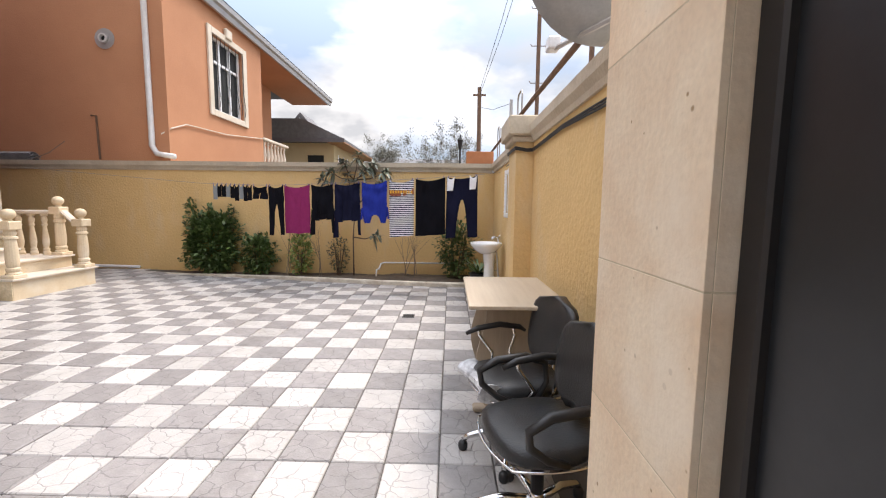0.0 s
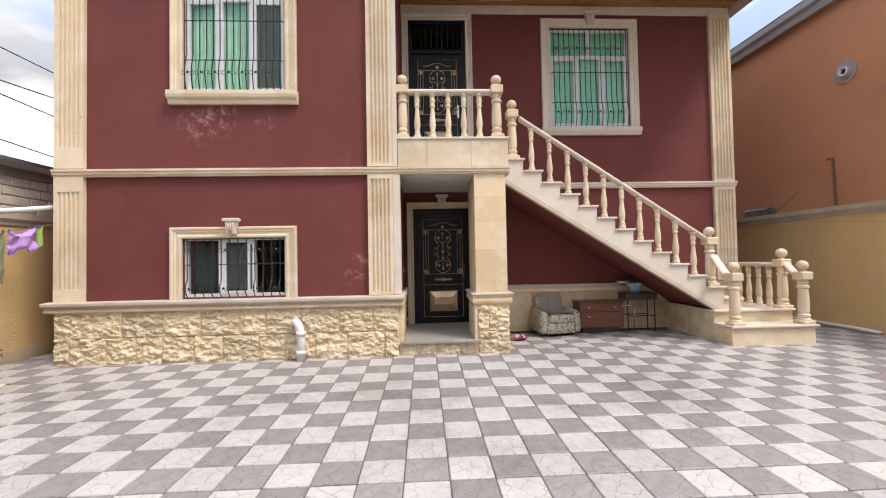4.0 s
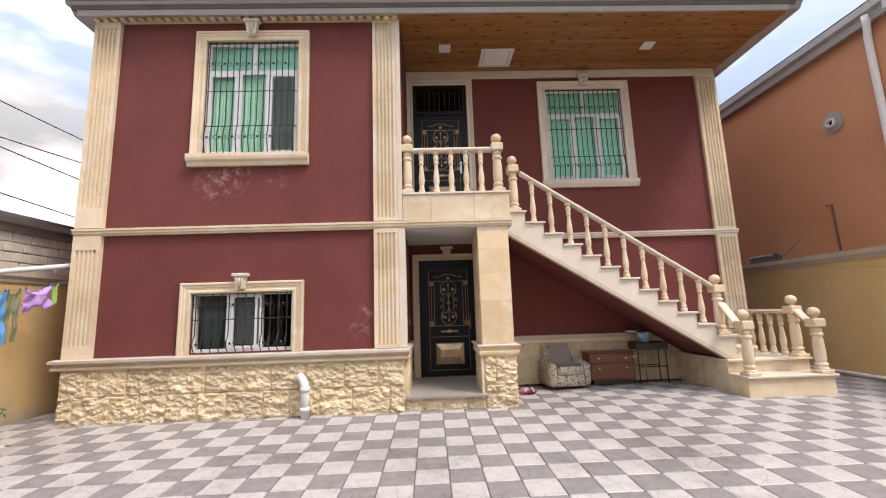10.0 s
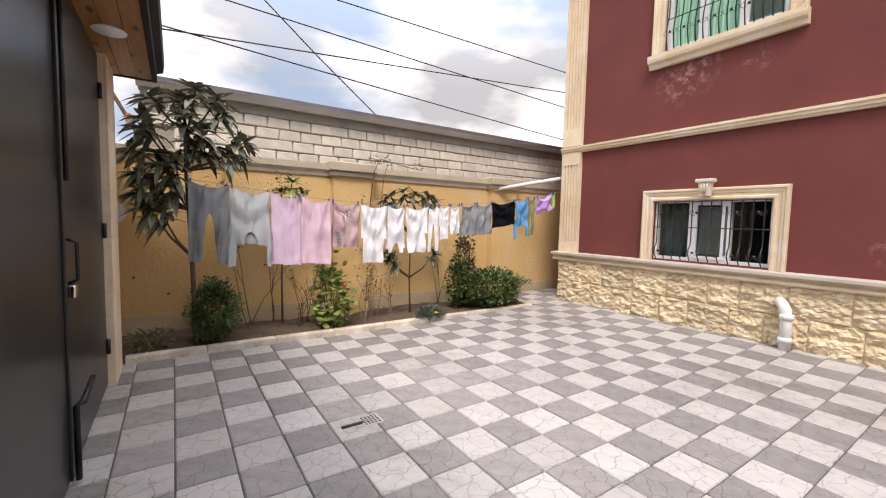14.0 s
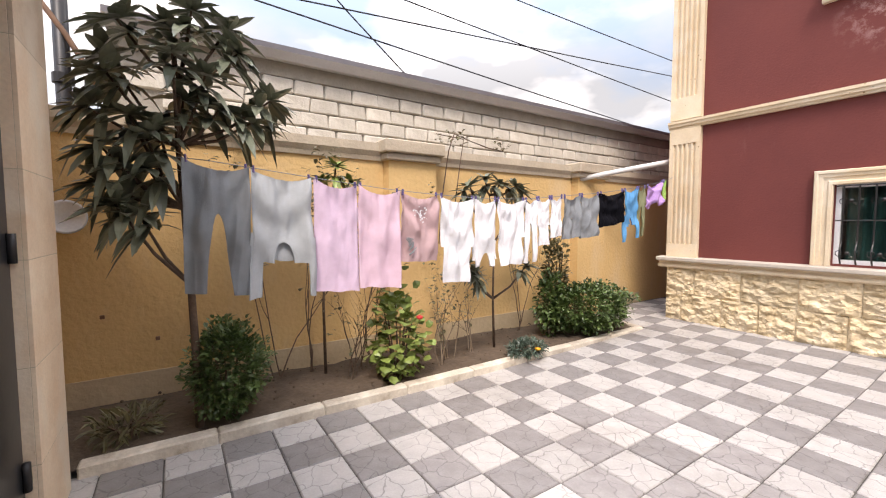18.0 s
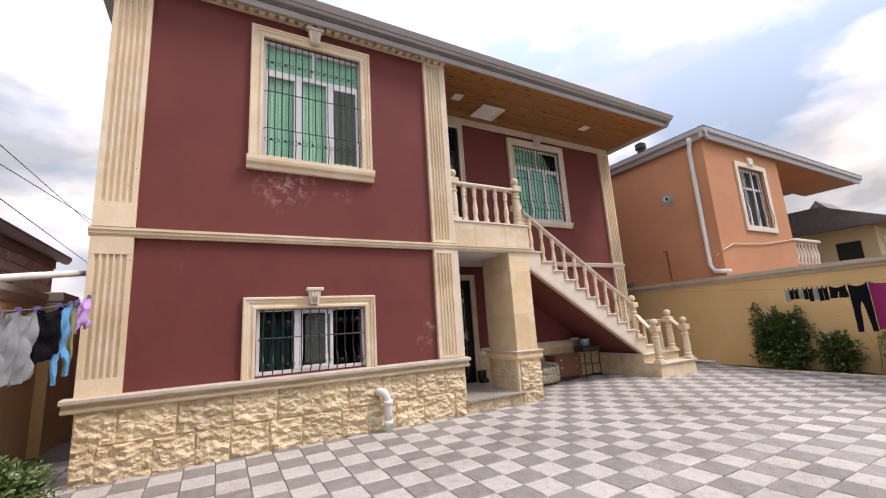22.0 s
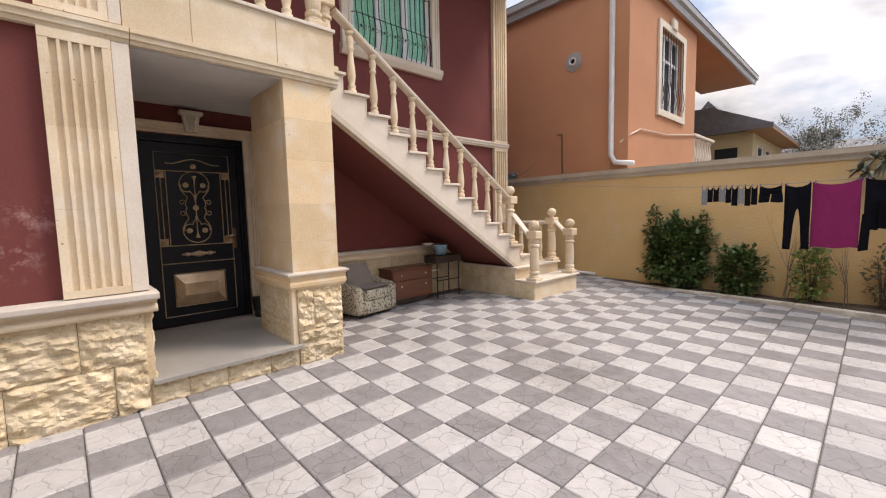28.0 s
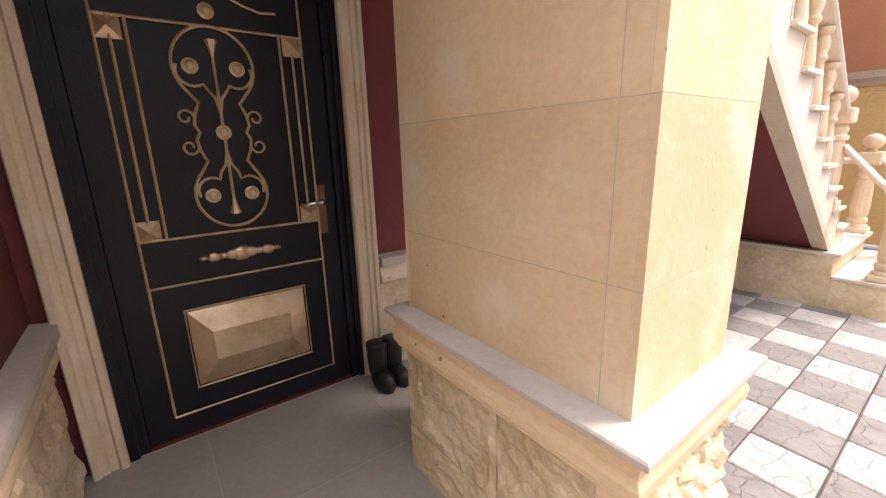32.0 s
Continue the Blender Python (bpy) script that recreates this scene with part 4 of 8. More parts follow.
part("gutter", prism([(0.11, 2.80), (0.16, 2.78), (0.16, 2.88), (0.10, 2.88)], 1, -4.26, 0.99), "dark", canopy)
part("roof_sheet", prism([(0.12, 2.88), (1.4, 3.13), (1.4, 3.10), (0.12, 2.845)], 1, -4.26, 0.99), "roof", canopy)
structure("wall_street", box(1.25, 1.3, -5.1, 8.25, -0.05, 2.0), "cream", "street side of the boundary wall", "wall")

# flower beds -------------------------------------------------------------------
def kerb(pts, label):
    k = thing("bed_kerb", (*pts[0], 0), label, "kerb", kind="structure")
    for (xa, ya), (xb, yb) in zip(pts, pts[1:]):
        d = math.hypot(xb - xa, yb - ya)
        o = part("kerb_stone", box(0.001, d - 0.001, -0.05, 0.05, -0.05, 0.072, 0.010), "kerb", k)
        o.matrix_basis = pose(xa, ya, 0, 0, 0, math.degrees(math.atan2(yb - ya, xb - xa)))
    return k


kerb([(0.47 - 0.682 * i, -4.25 + 0.006 * math.sin(i * 2.3)) for i in range(9)], "chipped whitewashed stone kerb of the flower bed")
kerb([(-4.99, -4.25), (-5.05, -4.62), (-5.07, -5.05)], "chipped whitewashed stone kerb of the flower bed")
kerb([(0.45, 7.02), (-0.3, 7.07), (-1.1, 7.17), (-2.0, 7.33), (-2.9, 7.46), (-3.8, 7.56), (-4.7, 7.62), (-5.6, 7.68), (-5.95, 7.72)], "low curved pale stone kerb of the flower bed")
kerb([(-5.95, 7.72), (-6.4, 7.98)], "low curved pale stone kerb of the flower bed")


def soil(name, x0, x1, y0, y1, n=40, m=8):
    bm = bmesh.new()
    g = []
    for i in range(n + 1):
        row = []
        for k in range(m + 1):
            x, y = x0 + (x1 - x0) * i / n, y0 + (y1 - y0) * k / m
            e = min(k, m - k) / m
            row.append(bm.verts.new((x, y, 0.045 + 0.06 * e + 0.03 * noise.noise(Vector((x * 3, y * 3, 0))) + 0.02 * noise.noise(Vector((x * 11, y * 11, 3))))))
        g.append(row)
    for i in range(n):
        for k in range(m):
            bm.faces.new((g[i][k], g[i + 1][k], g[i + 1][k + 1], g[i][k + 1]))
    structure(name, bm, "soil", "bare brown garden soil with clods", "soil", smooth=True)


soil("soil_bed_left", -5.06, 0.74, -5.20, -4.22)
soil("soil_bed_far", -6.1, 0.5, 7.72, 8.0)
bm = prism([(0.45, 7.04), (-1.1, 7.19), (-2.9, 7.48), (-5.6, 7.70), (-5.9, 7.74), (0.45, 7.74)], 2, -0.02, 0.055)
structure("soil_bed_front", bm, "soil", "bare brown garden soil", "soil")

# ---------------------------------------------------------------- windows and doors
def trim_frame(name, y0, y1, z0, z1, x, w, mat_, parent, bottom=False):
    """A stepped, mitred surround round an opening (outer size y0..y1, z0..z1)."""
    pr = [(0.0, 0.0), (0.052, 0.0), (0.060, w * 0.05), (0.060, w * 0.20), (0.046, w * 0.26), (0.046, w * 0.44), (0.034, w * 0.49), (0.034, w * 0.70), (0.050, w * 0.78), (0.050, w * 0.94), (0.042, w), (0.0, w)]
    rings = [[(x + a, y0 + b, z0) for a, b in pr], [(x + a, y0 + b, z1 - b) for a, b in pr], [(x + a, y1 - b, z1 - b) for a, b in pr], [(x + a, y1 - b, z0) for a, b in pr]]
    for nm, p, q in (("jamb", rings[0], rings[1]), ("head", rings[1], rings[2]), ("jamb", rings[2], rings[3])):
        bm = bmesh.new()
        lo, hi = [bm.verts.new(v) for v in p], [bm.verts.new(v) for v in q]
        n = len(pr)
        fs = [bm.faces.new(lo), bm.faces.new(hi)]
        for i in range(n):
            fs.append(bm.faces.new((lo[i], lo[(i + 1) % n], hi[(i + 1) % n], hi[i])))
        bmesh.ops.recalc_face_normals(bm, faces=fs)
        part(nm, bm, mat_, parent)


def keystone(y, z0, z1, x, parent, w=0.13):
    part("keystone", prism([(y - w * 0.42, z0), (y + w * 0.42, z0), (y + w * 0.62, z1 - 0.045), (y - w * 0.62, z1 - 0.045)], 0, x, x + 0.075), "limepale", parent)
    part("keystone_cap", box(x, x + 0.10, y - w * 0.85, y + w * 0.85, z1 - 0.045, z1, 0.008), "limepale", parent)
    bm = bmesh.new()
    for dy in (-0.03, 0, 0.03):
        tube([(x + 0.078, y + dy * 0.5, z0 + 0.02), (x + 0.092, y + dy, (z0 + z1) / 2), (x + 0.08, y + dy * 1.3, z1 - 0.06)], 0.011, 5, bm)
    part("carving", bm, "limepale", parent, "carved leaf", smooth=True)


def curtain(y0, y1, z0, z1, x, waves, depth=0.03, seed_=0):
    bm = bmesh.new()
    n = waves * 6
    lo, hi = [], []
    for i in range(n + 1):
        y = y0 + (y1 - y0) * i / n
        d = depth * math.sin(i * math.pi / 3 + seed_) + 0.012 * noise.noise(Vector((i * 0.7, seed_, 0)))
        lo.append(bm.verts.new((x + d * 1.1, y, z0)))
        hi.append(bm.verts.new((x + d, y, z1)))
    for i in range(n):
        bm.faces.new((lo[i], lo[i + 1], hi[i + 1], hi[i]))
    return bm


def pvc_window(nm, hole, x, divs, transom=None, sash=(0,), green=True, label=""):
    """A white plastic window in an opening: frame, mullions, transom, opening sashes, panes."""
    y0, y1, z0, z1 = hole
    w = thing(nm, (x, (y0 + y1) / 2, z0), label, "window", kind="structure")
    t = 0.042
    bm = bmesh.new()
    box(x - 0.07, x, y0, y0 + t, z0, z1, 0, bm), box(x - 0.07, x, y1 - t, y1, z0, z1, 0, bm)
    box(x - 0.07, x, y0 + t, y1 - t, z0, z0 + t, 0, bm), box(x - 0.07, x, y0 + t, y1 - t, z1 - t, z1, 0, bm)
    part("window_frame", bm, "white", w)
    ztop = z1 - t
    if transom:
        part("transom", box(x - 0.068, x + 0.004, y0 + t, y1 - t, transom - 0.035, transom + 0.035, 0.004), "white", w)
        ztop = transom - 0.035
        part("mullion", box(x - 0.068, x + 0.003, (y0 + y1) / 2 - 0.03, (y0 + y1) / 2 + 0.03, transom + 0.036, z1 - t, 0.004), "white", w)
        for a, b in ((y0 + t, (y0 + y1) / 2 - 0.03), ((y0 + y1) / 2 + 0.03, y1 - t)):
            part("pane", box(x - 0.04, x - 0.034, a, b, transom + 0.036, z1 - t), "glassgreen" if green else "glass", w).visible_shadow = False
    ys = [y0 + t] + [y0 + t + (y1 - y0 - 2 * t) * d for d in divs] + [y1 - t]
    for d in ys[1:-1]:
        part("mullion", box(x - 0.068, x + 0.005, d - 0.035, d + 0.035, z0 + t, ztop, 0.004), "white", w)
    for i, (a, b) in enumerate(zip(ys, ys[1:])):
        a2, b2 = a + (0.035 if i else 0), b - (0.035 if i < len(ys) - 2 else 0)
        if i in sash:
            bm = bmesh.new()
            s = 0.036
            box(x - 0.03, x + 0.012, a2, a2 + s, z0 + t, ztop, 0, bm), box(x - 0.03, x + 0.012, b2 - s, b2, z0 + t, ztop, 0, bm)
            box(x - 0.03, x + 0.012, a2 + s, b2 - s, z0 + t, z0 + t + s, 0, bm), box(x - 0.03, x + 0.012, a2 + s, b2 - s, ztop - s, ztop, 0, bm)
            part("sash", bm, "white", w)
        part("pane", box(x - 0.022, x - 0.016, a2, b2, z0 + t, ztop), "glassgreen" if green else "glass", w).visible_shadow = False
    return w


def grille(nm, hole, x, bars, belly, rows, label):
    """A wrought-iron grille with bars that swell outwards near the foot, cross bars and rosettes."""
    y0, y1, z0, z1 = hole
    h = z1 - z0
    g = thing(nm, (x, (y0 + y1) / 2, z0), label, "window grille")

    def out(v):
        return x + (belly * 0.55 * math.sin(math.pi * v / 0.27) if v < 0.27 else 0.0)
    me = None
    for i in range(bars):
        y = y0 + (y1 - y0) * (i + 0.5) / bars
        if me is None:
            me = to_mesh("bar", tube([(out(v / 24) - x, 0, v / 24 * h) for v in (0, 1, 2, 3, 4, 5, 6, 7, 8, 9, 12, 18, 24)], 0.008, 5))
            me.materials.append(M["iron"])
        o = part("bar", me, "iron", g)
        o.matrix_parent_inverse = BASE[g].inverted()
        o.matrix_basis = pose(x, y, z0)
    for v in rows:
        xx = out(v)
        part("cross_bar", tube([(x - 0.03, y0, z0 + v * h), (xx, y0 + 0.03, z0 + v * h), (xx, y1 - 0.03, z0 + v * h), (x - 0.03, y1, z0 + v * h)], 0.007, 5), "iron", g)
    ros = to_mesh("rosette", lathe([(0.004, -0.008), (0.018, -0.004), (0.020, 0.0), (0.014, 0.006), (0.005, 0.012)], 8))
    ros.materials.append(M["iron"])
    scr = None
    for v in (0.14, 0.80):
        for i in range(0, bars - 1, 2):
            y = y0 + (y1 - y0) * (i + 1.0) / bars
            o = part("rosette", ros, "iron", g)
            o.matrix_parent_inverse = BASE[g].inverted()
            o.matrix_basis = pose(out(v) + 0.006, y, z0 + v * h, 0, 90, 0)
            if scr is None:
                pts_ = []
                for k in range(22):
                    a = k / 21 * 2 * math.pi * 1.1
                    r = 0.045 - 0.03 * k / 21
                    pts_.append((0, 0.055 + r * math.cos(a + math.pi), r * math.sin(a + math.pi)))
                b2 = tube(pts_, 0.0032, 4)
                tube([(p[0], -p[1], p[2]) for p in pts_], 0.0032, 4, b2)
                scr = to_mesh("scroll", b2)
                scr.materials.append(M["iron"])
            o = part("scroll", scr, "iron", g)
            o.matrix_parent_inverse = BASE[g].inverted()
            o.matrix_basis = pose(out(v) + 0.004, y, z0 + v * h)
    return g


# near-black boxes paint in the darkness of an unlit room behind the panes
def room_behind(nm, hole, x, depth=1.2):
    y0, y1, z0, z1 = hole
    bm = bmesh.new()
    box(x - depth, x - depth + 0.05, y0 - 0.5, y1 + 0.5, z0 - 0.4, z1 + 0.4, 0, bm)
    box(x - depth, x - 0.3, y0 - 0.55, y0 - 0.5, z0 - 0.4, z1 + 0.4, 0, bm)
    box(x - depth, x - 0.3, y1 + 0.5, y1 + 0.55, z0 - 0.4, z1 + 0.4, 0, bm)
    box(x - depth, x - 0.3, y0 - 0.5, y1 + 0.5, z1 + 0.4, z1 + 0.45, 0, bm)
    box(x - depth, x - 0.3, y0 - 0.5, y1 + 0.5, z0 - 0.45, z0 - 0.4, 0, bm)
    structure(nm, bm, "dark", "near-black box standing in for the unlit room behind a window", "wall")


# lower window
w1 = pvc_window("window_lower", LW, XF - 0.03, (0.34, 0.67), None, (1,), False, "white plastic three-light window with a fly screen")
part("fly_screen", box(XF - 0.024, XF - 0.021, LW[0] + 0.6, LW[0] + 0.93, LW[2] + 0.1, LW[3] - 0.1), "mesh", w1, "dark grey mesh screen")
s1 = thing("window_surround_lower", (XF, -1.9, 1.0), "moulded cream stone window surround with a carved keystone", "window surround", kind="structure")
trim_frame("t", -2.81, -1.078, 0.946, 1.947, XF + 0.001, 0.155, "lime", s1)
keystone(-1.945, 1.84, 2.06, XF + 0.051, s1)
grille("window_grille", (LW[0] + 0.02, LW[1] - 0.02, LW[2] + 0.01, LW[3] - 0.02), XF + 0.055, 12, 0.10, (0.55, 0.99), "black wrought-iron bellied window grille with scrolls and rosettes")
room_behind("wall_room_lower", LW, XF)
tagged(part("teal_curtain", curtain(LW[0] + 0.05, LW[0] + 0.5, LW[2], LW[3], XF - 0.22, 4), "teal", smooth=True), "teal curtain hanging behind the lower window", "curtain")
# upper window of the wing
w2 = pvc_window("window_upper", UW, XF - 0.03, (0.34, 0.66), 5.22, (0, 2), True, "white plastic window with green tinted panes")
part("fly_screen", box(XF - 0.024, XF - 0.021, UW[0] + 1.02, UW[1] - 0.1, UW[2] + 0.1, 5.13), "mesh", w2, "dark grey mesh screen")
s2_ = thing("window_surround_upper", (XF, -1.9, 3.7), "moulded cream stone window surround with a sill and keystone", "window surround", kind="structure")
trim_frame("t", -2.80, -1.055, 3.86, 5.885, XF + 0.001, 0.165, "lime", s2_)
part("sill", prism([(XF + 0.001, 3.68), (XF + 0.06, 3.68), (XF + 0.07, 3.73), (XF + 0.11, 3.76), (XF + 0.12, 3.80), (XF + 0.12, 3.855), (XF + 0.001, 3.86)], 1, -2.82, -1.04), "lime", s2_)
keystone(-1.93, 5.78, 6.03, XF + 0.051, s2_, 0.15)
grille("window_grille", (UW[0] + 0.02, UW[1] - 0.02, UW[2] + 0.0, UW[3] - 0.02), XF + 0.055, 15, 0.09, (0.24, 0.55, 0.99), "black wrought-iron bellied window grille with scrolls and rosettes")
room_behind("wall_room_upper", UW, XF, 0.8)
tagged(part("green_curtain", curtain(UW[0], UW[1], UW[2], UW[3], XF - 0.11, 26, 0.014), "curtain", smooth=True), "pale green curtain drawn behind the window", "curtain")
# window of the recessed wall
w3 = pvc_window("window_recessed", RW, XB - 0.03, (0.34, 0.66), 5.18, (0, 2), True, "white plastic window with green tinted panes")
s3_ = thing("window_surround_recessed", (XB, 3.8, 3.7), "moulded cream stone window surround with a sill", "window surround", kind="structure")
trim_frame("t", 2.95, 4.78, 3.83, 5.875, XB + 0.001, 0.16, "limepale", s3_)
part("sill", prism([(XB + 0.001, 3.69), (XB + 0.06, 3.69), (XB + 0.10, 3.76), (XB + 0.11, 3.825), (XB + 0.001, 3.83)], 1, 2.93, 4.80), "limepale", s3_)
keystone(3.87, 5.76, 5.99, XB + 0.051, s3_, 0.15)
grille("window_grille", (RW[0] + 0.02, RW[1] - 0.02, RW[2], RW[3] - 0.02), XB + 0.055, 15, 0.09, (0.24, 0.55, 0.99), "black wrought-iron bellied window grille with scrolls and rosettes")
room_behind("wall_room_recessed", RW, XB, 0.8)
tagged(part("green_curtain", curtain(RW[0], RW[1], RW[2], RW[3], XB - 0.11, 26, 0.014, 2), "curtain", smooth=True), "pale green curtain drawn behind the window", "curtain")


def steel_door(nm, hole, x, transom, label):
    """A black steel door with gold inlay lines, a scrollwork rose and a raised copper panel."""
    y0, y1, z0, z1 = hole
    d = thing(nm, (x, (y0 + y1) / 2, z0), label, "door", kind="structure")
    f = 0.07
    bm = bmesh.new()
    for k, (a, xo) in enumerate(((0.0, 0.0), (0.035, -0.02))):
        box(x - 0.08, x + xo, y0 + a, y0 + a + 0.035, z0, z1 - a, 0, bm), box(x - 0.08, x + xo, y1 - a - 0.035, y1 - a, z0, z1 - a, 0, bm)
        box(x - 0.08, x + xo, y0 + a + 0.035, y1 - a - 0.035, z1 - a - 0.035, z1 - a, 0, bm)
    part("door_frame", bm, "doorblack", d)
    zt = transom or z1 - f
    xl = x - 0.035
    leaf = part("leaf", box(xl - 0.06, xl, y0 + f, y1 - f, z0 + 0.01, zt - 0.005, 0.004), "doorblack", d)
    yc = (y0 + y1) / 2 + 0.004
    hw = 0.3555
    H = zt - z0

    def P(u, v, e=0.010):
        return (xl + e, yc + u, z0 + v)
    sc = H / 1.98

    def line(pts_, r=0.0055):
        return part("inlay", tube([P(u, v * sc) for u, v in pts_], r, 4), "gold", leaf)
    line([(-hw, 0.112), (hw, 0.112), (hw, 1.87), (-hw, 1.87), (-hw, 0.112)])
    for v in (0.688, 0.88, 1.68):
        line([(-hw, v), (hw, v)])
    for s in (-1, 1):
        for u in (0.262, 0.312):
            line([(s * u, 0.88), (s * u, 1.68)])
        for v in (0.918, 1.643):
            cy, cz, h = yc + s * 0.316, z0 + v * sc, 0.040
            bm = prism([(cy - h, cz - h), (cy + h, cz - h), (cy + h, cz + h), (cy - h, cz + h)], 0, xl, xl + 0.006)
            c = bm.verts.new((xl + 0.028, cy, cz))
            vs_ = [q for q in bm.verts if q != c and q.co.x > xl + 0.003]
            vs_.sort(key=lambda q: math.atan2(q.co.z - c.co.z, q.co.y - c.co.y))
            for i in range(4):
                bm.faces.new((vs_[i], vs_[(i + 1) % 4], c))
            part("corner_stud", bm, "copper", leaf, "pyramid stud")
    line([(-0.26, 1.762), (-0.2, 1.757), (-0.14, 1.772), (-0.07, 1.80), (0, 1.812), (0.07, 1.80), (0.14, 1.772), (0.2, 1.757), (0.26, 1.762)])
    bud = to_mesh("flower", lathe([(0.004, -0.004), (0.028, 0.0), (0.030, 0.008), (0.020, 0.012), (0.012, 0.02), (0.004, 0.022)], 12))
    bud.materials.append(M["gold"])
    for u, v in ((0, 1.735), (-0.083, 1.534), (0.083, 1.534), (0, 1.288), (-0.075, 1.037), (0.075, 1.037)):
        o = part("flower", bud, "gold", leaf)
        o.matrix_basis = pose(*P(u, v * sc, 0.002), 0, 90, 0)
    # rose: upper and lower loops joined by S-scrolls
    def arc(cu, cv, r0, r1, a0, a1, n=18):
        return [(cu + (r0 + (r1 - r0) * i / n) * math.cos(math.radians(a0 + (a1 - a0) * i / n)), cv + (r0 + (r1 - r0) * i / n) * math.sin(math.radians(a0 + (a1 - a0) * i / n))) for i in range(n + 1)]
    for s in (-1, 1):
        # outer outline: ring, wavy waist, ring
        side = arc(0.0, 1.538, 0.144, 0.144, 90, -42, 14) + [(0.075, 1.40), (0.094, 1.355), (0.100, 1.315), (0.086, 1.288), (0.100, 1.26), (0.094, 1.22), (0.075, 1.175)] + arc(0.0, 1.041, 0.137, 0.137, 42, -90, 14)
        line([(s * u, v) for u, v in side], 0.0062)
        # inner curls round the flowers
        line([(0, 1.36), (s * 0.012, 1.42), (s * 0.035, 1.45)] + [(s * u, v) for u, v in arc(0.083, 1.52, 0.062, 0.050, 235, 380, 10)], 0.0058)
        line([(0, 1.215), (s * 0.012, 1.16), (s * 0.033, 1.13)] + [(s * u, v) for u, v in arc(0.075, 1.052, 0.060, 0.048, 125, -20, 10)], 0.0058)
        # small C-scrolls outside the waist
        for cv, q in ((1.345, 1), (1.232, -1)):
            line([(s * u, cv + q * w) for u, w in arc(0.128, 0.0, 0.032, 0.012, 200, -190, 14)], 0.005)
    line([(0, 1.60), (0, 0.985)], 0.006)
    bm = bmesh.new()
    for v in (0.98, 1.61):
        tube([P(0, v * sc - 0.045 * (1 if v > 1.2 else -1), 0.008), P(0, v * sc - 0.012 * (1 if v > 1.2 else -1), 0.012), P(0, v * sc + 0.022 * (1 if v > 1.2 else -1), 0.008)], [0.005, 0.012, 0.024], 6, bm)
    part("tulip", bm, "gold", leaf)
    bm = bmesh.new()
    for u, r in ((-0.15, 0.012), (-0.11, 0.024), (-0.07, 0.017), (-0.035, 0.026), (0, 0.036), (0.035, 0.026), (0.07, 0.017), (0.11, 0.024), (0.15, 0.012)):
        lathe([(r, -0.004), (r * 0.8, 0.006), (r * 0.3, 0.010)], 8, (0, 0, 0), bm)
        for q in bm.verts:
            if not q.tag:
                q.co = Vector((xl + 0.004 + q.co.z, yc + u + q.co.x * 1.4, z0 + 0.78 * sc + q.co.y))
                q.tag = True
    part("mail_plate", bm, "copper", leaf, "cast ornamental plate", smooth=True)
    a, b, c, e = yc - 0.244, yc + 0.244, z0 + 0.223 * sc, z0 + 0.563 * sc
    bm = bmesh.new()
    o4 = [bm.verts.new(q) for q in ((xl, a, c), (xl, b, c), (xl, b, e), (xl, a, e))]
    i4 = [bm.verts.new(q) for q in ((xl + 0.035, a + 0.08, c + 0.11), (xl + 0.035, b - 0.08, c + 0.11), (xl + 0.035, b - 0.08, e - 0.10), (xl + 0.035, a + 0.08, e - 0.10))]
    for i in range(4):
        bm.faces.new((o4[i], o4[(i + 1) % 4], i4[(i + 1) % 4], i4[i]))
    bm.faces.new(i4)
    part("panel", bm, "copper", leaf, "raised copper-coloured panel")
    part("inlay", tube([(xl + 0.004, a - 0.008, c - 0.008), (xl + 0.004, b + 0.008, c - 0.008), (xl + 0.004, b + 0.008, e + 0.008), (xl + 0.004, a - 0.008, e + 0.008)], 0.006, 4, None, True), "gold", leaf)
    yh = y1 - f - 0.075
    part("handle_plate", box(xl, xl + 0.012, yh - 0.022, yh + 0.022, z0 + 0.81 * sc, z0 + 1.05 * sc, 0.004), "chrome", leaf, "brass-coloured handle plate")
    part("handle", tube([(xl + 0.01, yh, z0 + 0.97 * sc), (xl + 0.05, yh, z0 + 0.97 * sc), (xl + 0.055, yh - 0.02, z0 + 0.97 * sc), (xl + 0.05, yh - 0.11, z0 + 0.965 * sc)], 0.009, 6), "chrome", leaf, smooth=True)
    if transom:
        part("transom_bar", box(x - 0.08, x - 0.01, y0 + f, y1 - f, zt, zt + 0.07), "doorblack", d)
        part("pane", box(x - 0.05, x - 0.044, y0 + f, y1 - f, zt + 0.07, z1 - f), "glassgreen", d)
        for i in range(9):
            yy = y0 + f + (y1 - y0 - 2 * f) * (i + 0.5) / 9
            part("bar", tube([(x - 0.02, yy, zt + 0.07), (x - 0.02, yy, z1 - f)], 0.006, 5), "iron", d)
    return d


steel_door("door_ground_floor", D1, XB + 0.02, None, "black steel entrance door with gold scrollwork and a copper panel, closed")
steel_door("door_balcony", D2, XB + 0.02, 5.22, "black steel balcony door with gold scrollwork and a barred fanlight, closed")
s4_ = thing("door_surround", (XB, 1.0, 0.3), "moulded cream stone door surround with a keystone", "door surround", kind="structure")
trim_frame("t", 0.413, 1.69, 0.286, 2.475, XB + 0.001, 0.115, "lime", s4_)
keystone(1.05, 2.38, 2.60, XB + 0.051, s4_, 0.13)
s5_ = thing("door_surround", (XB, 1.0, 3.2), "moulded cream stone door surround with a keystone", "door surround", kind="structure")
trim_frame("t", 0.368, 1.66, 3.201, 5.955, XB + 0.001, 0.12, "limepale", s5_)

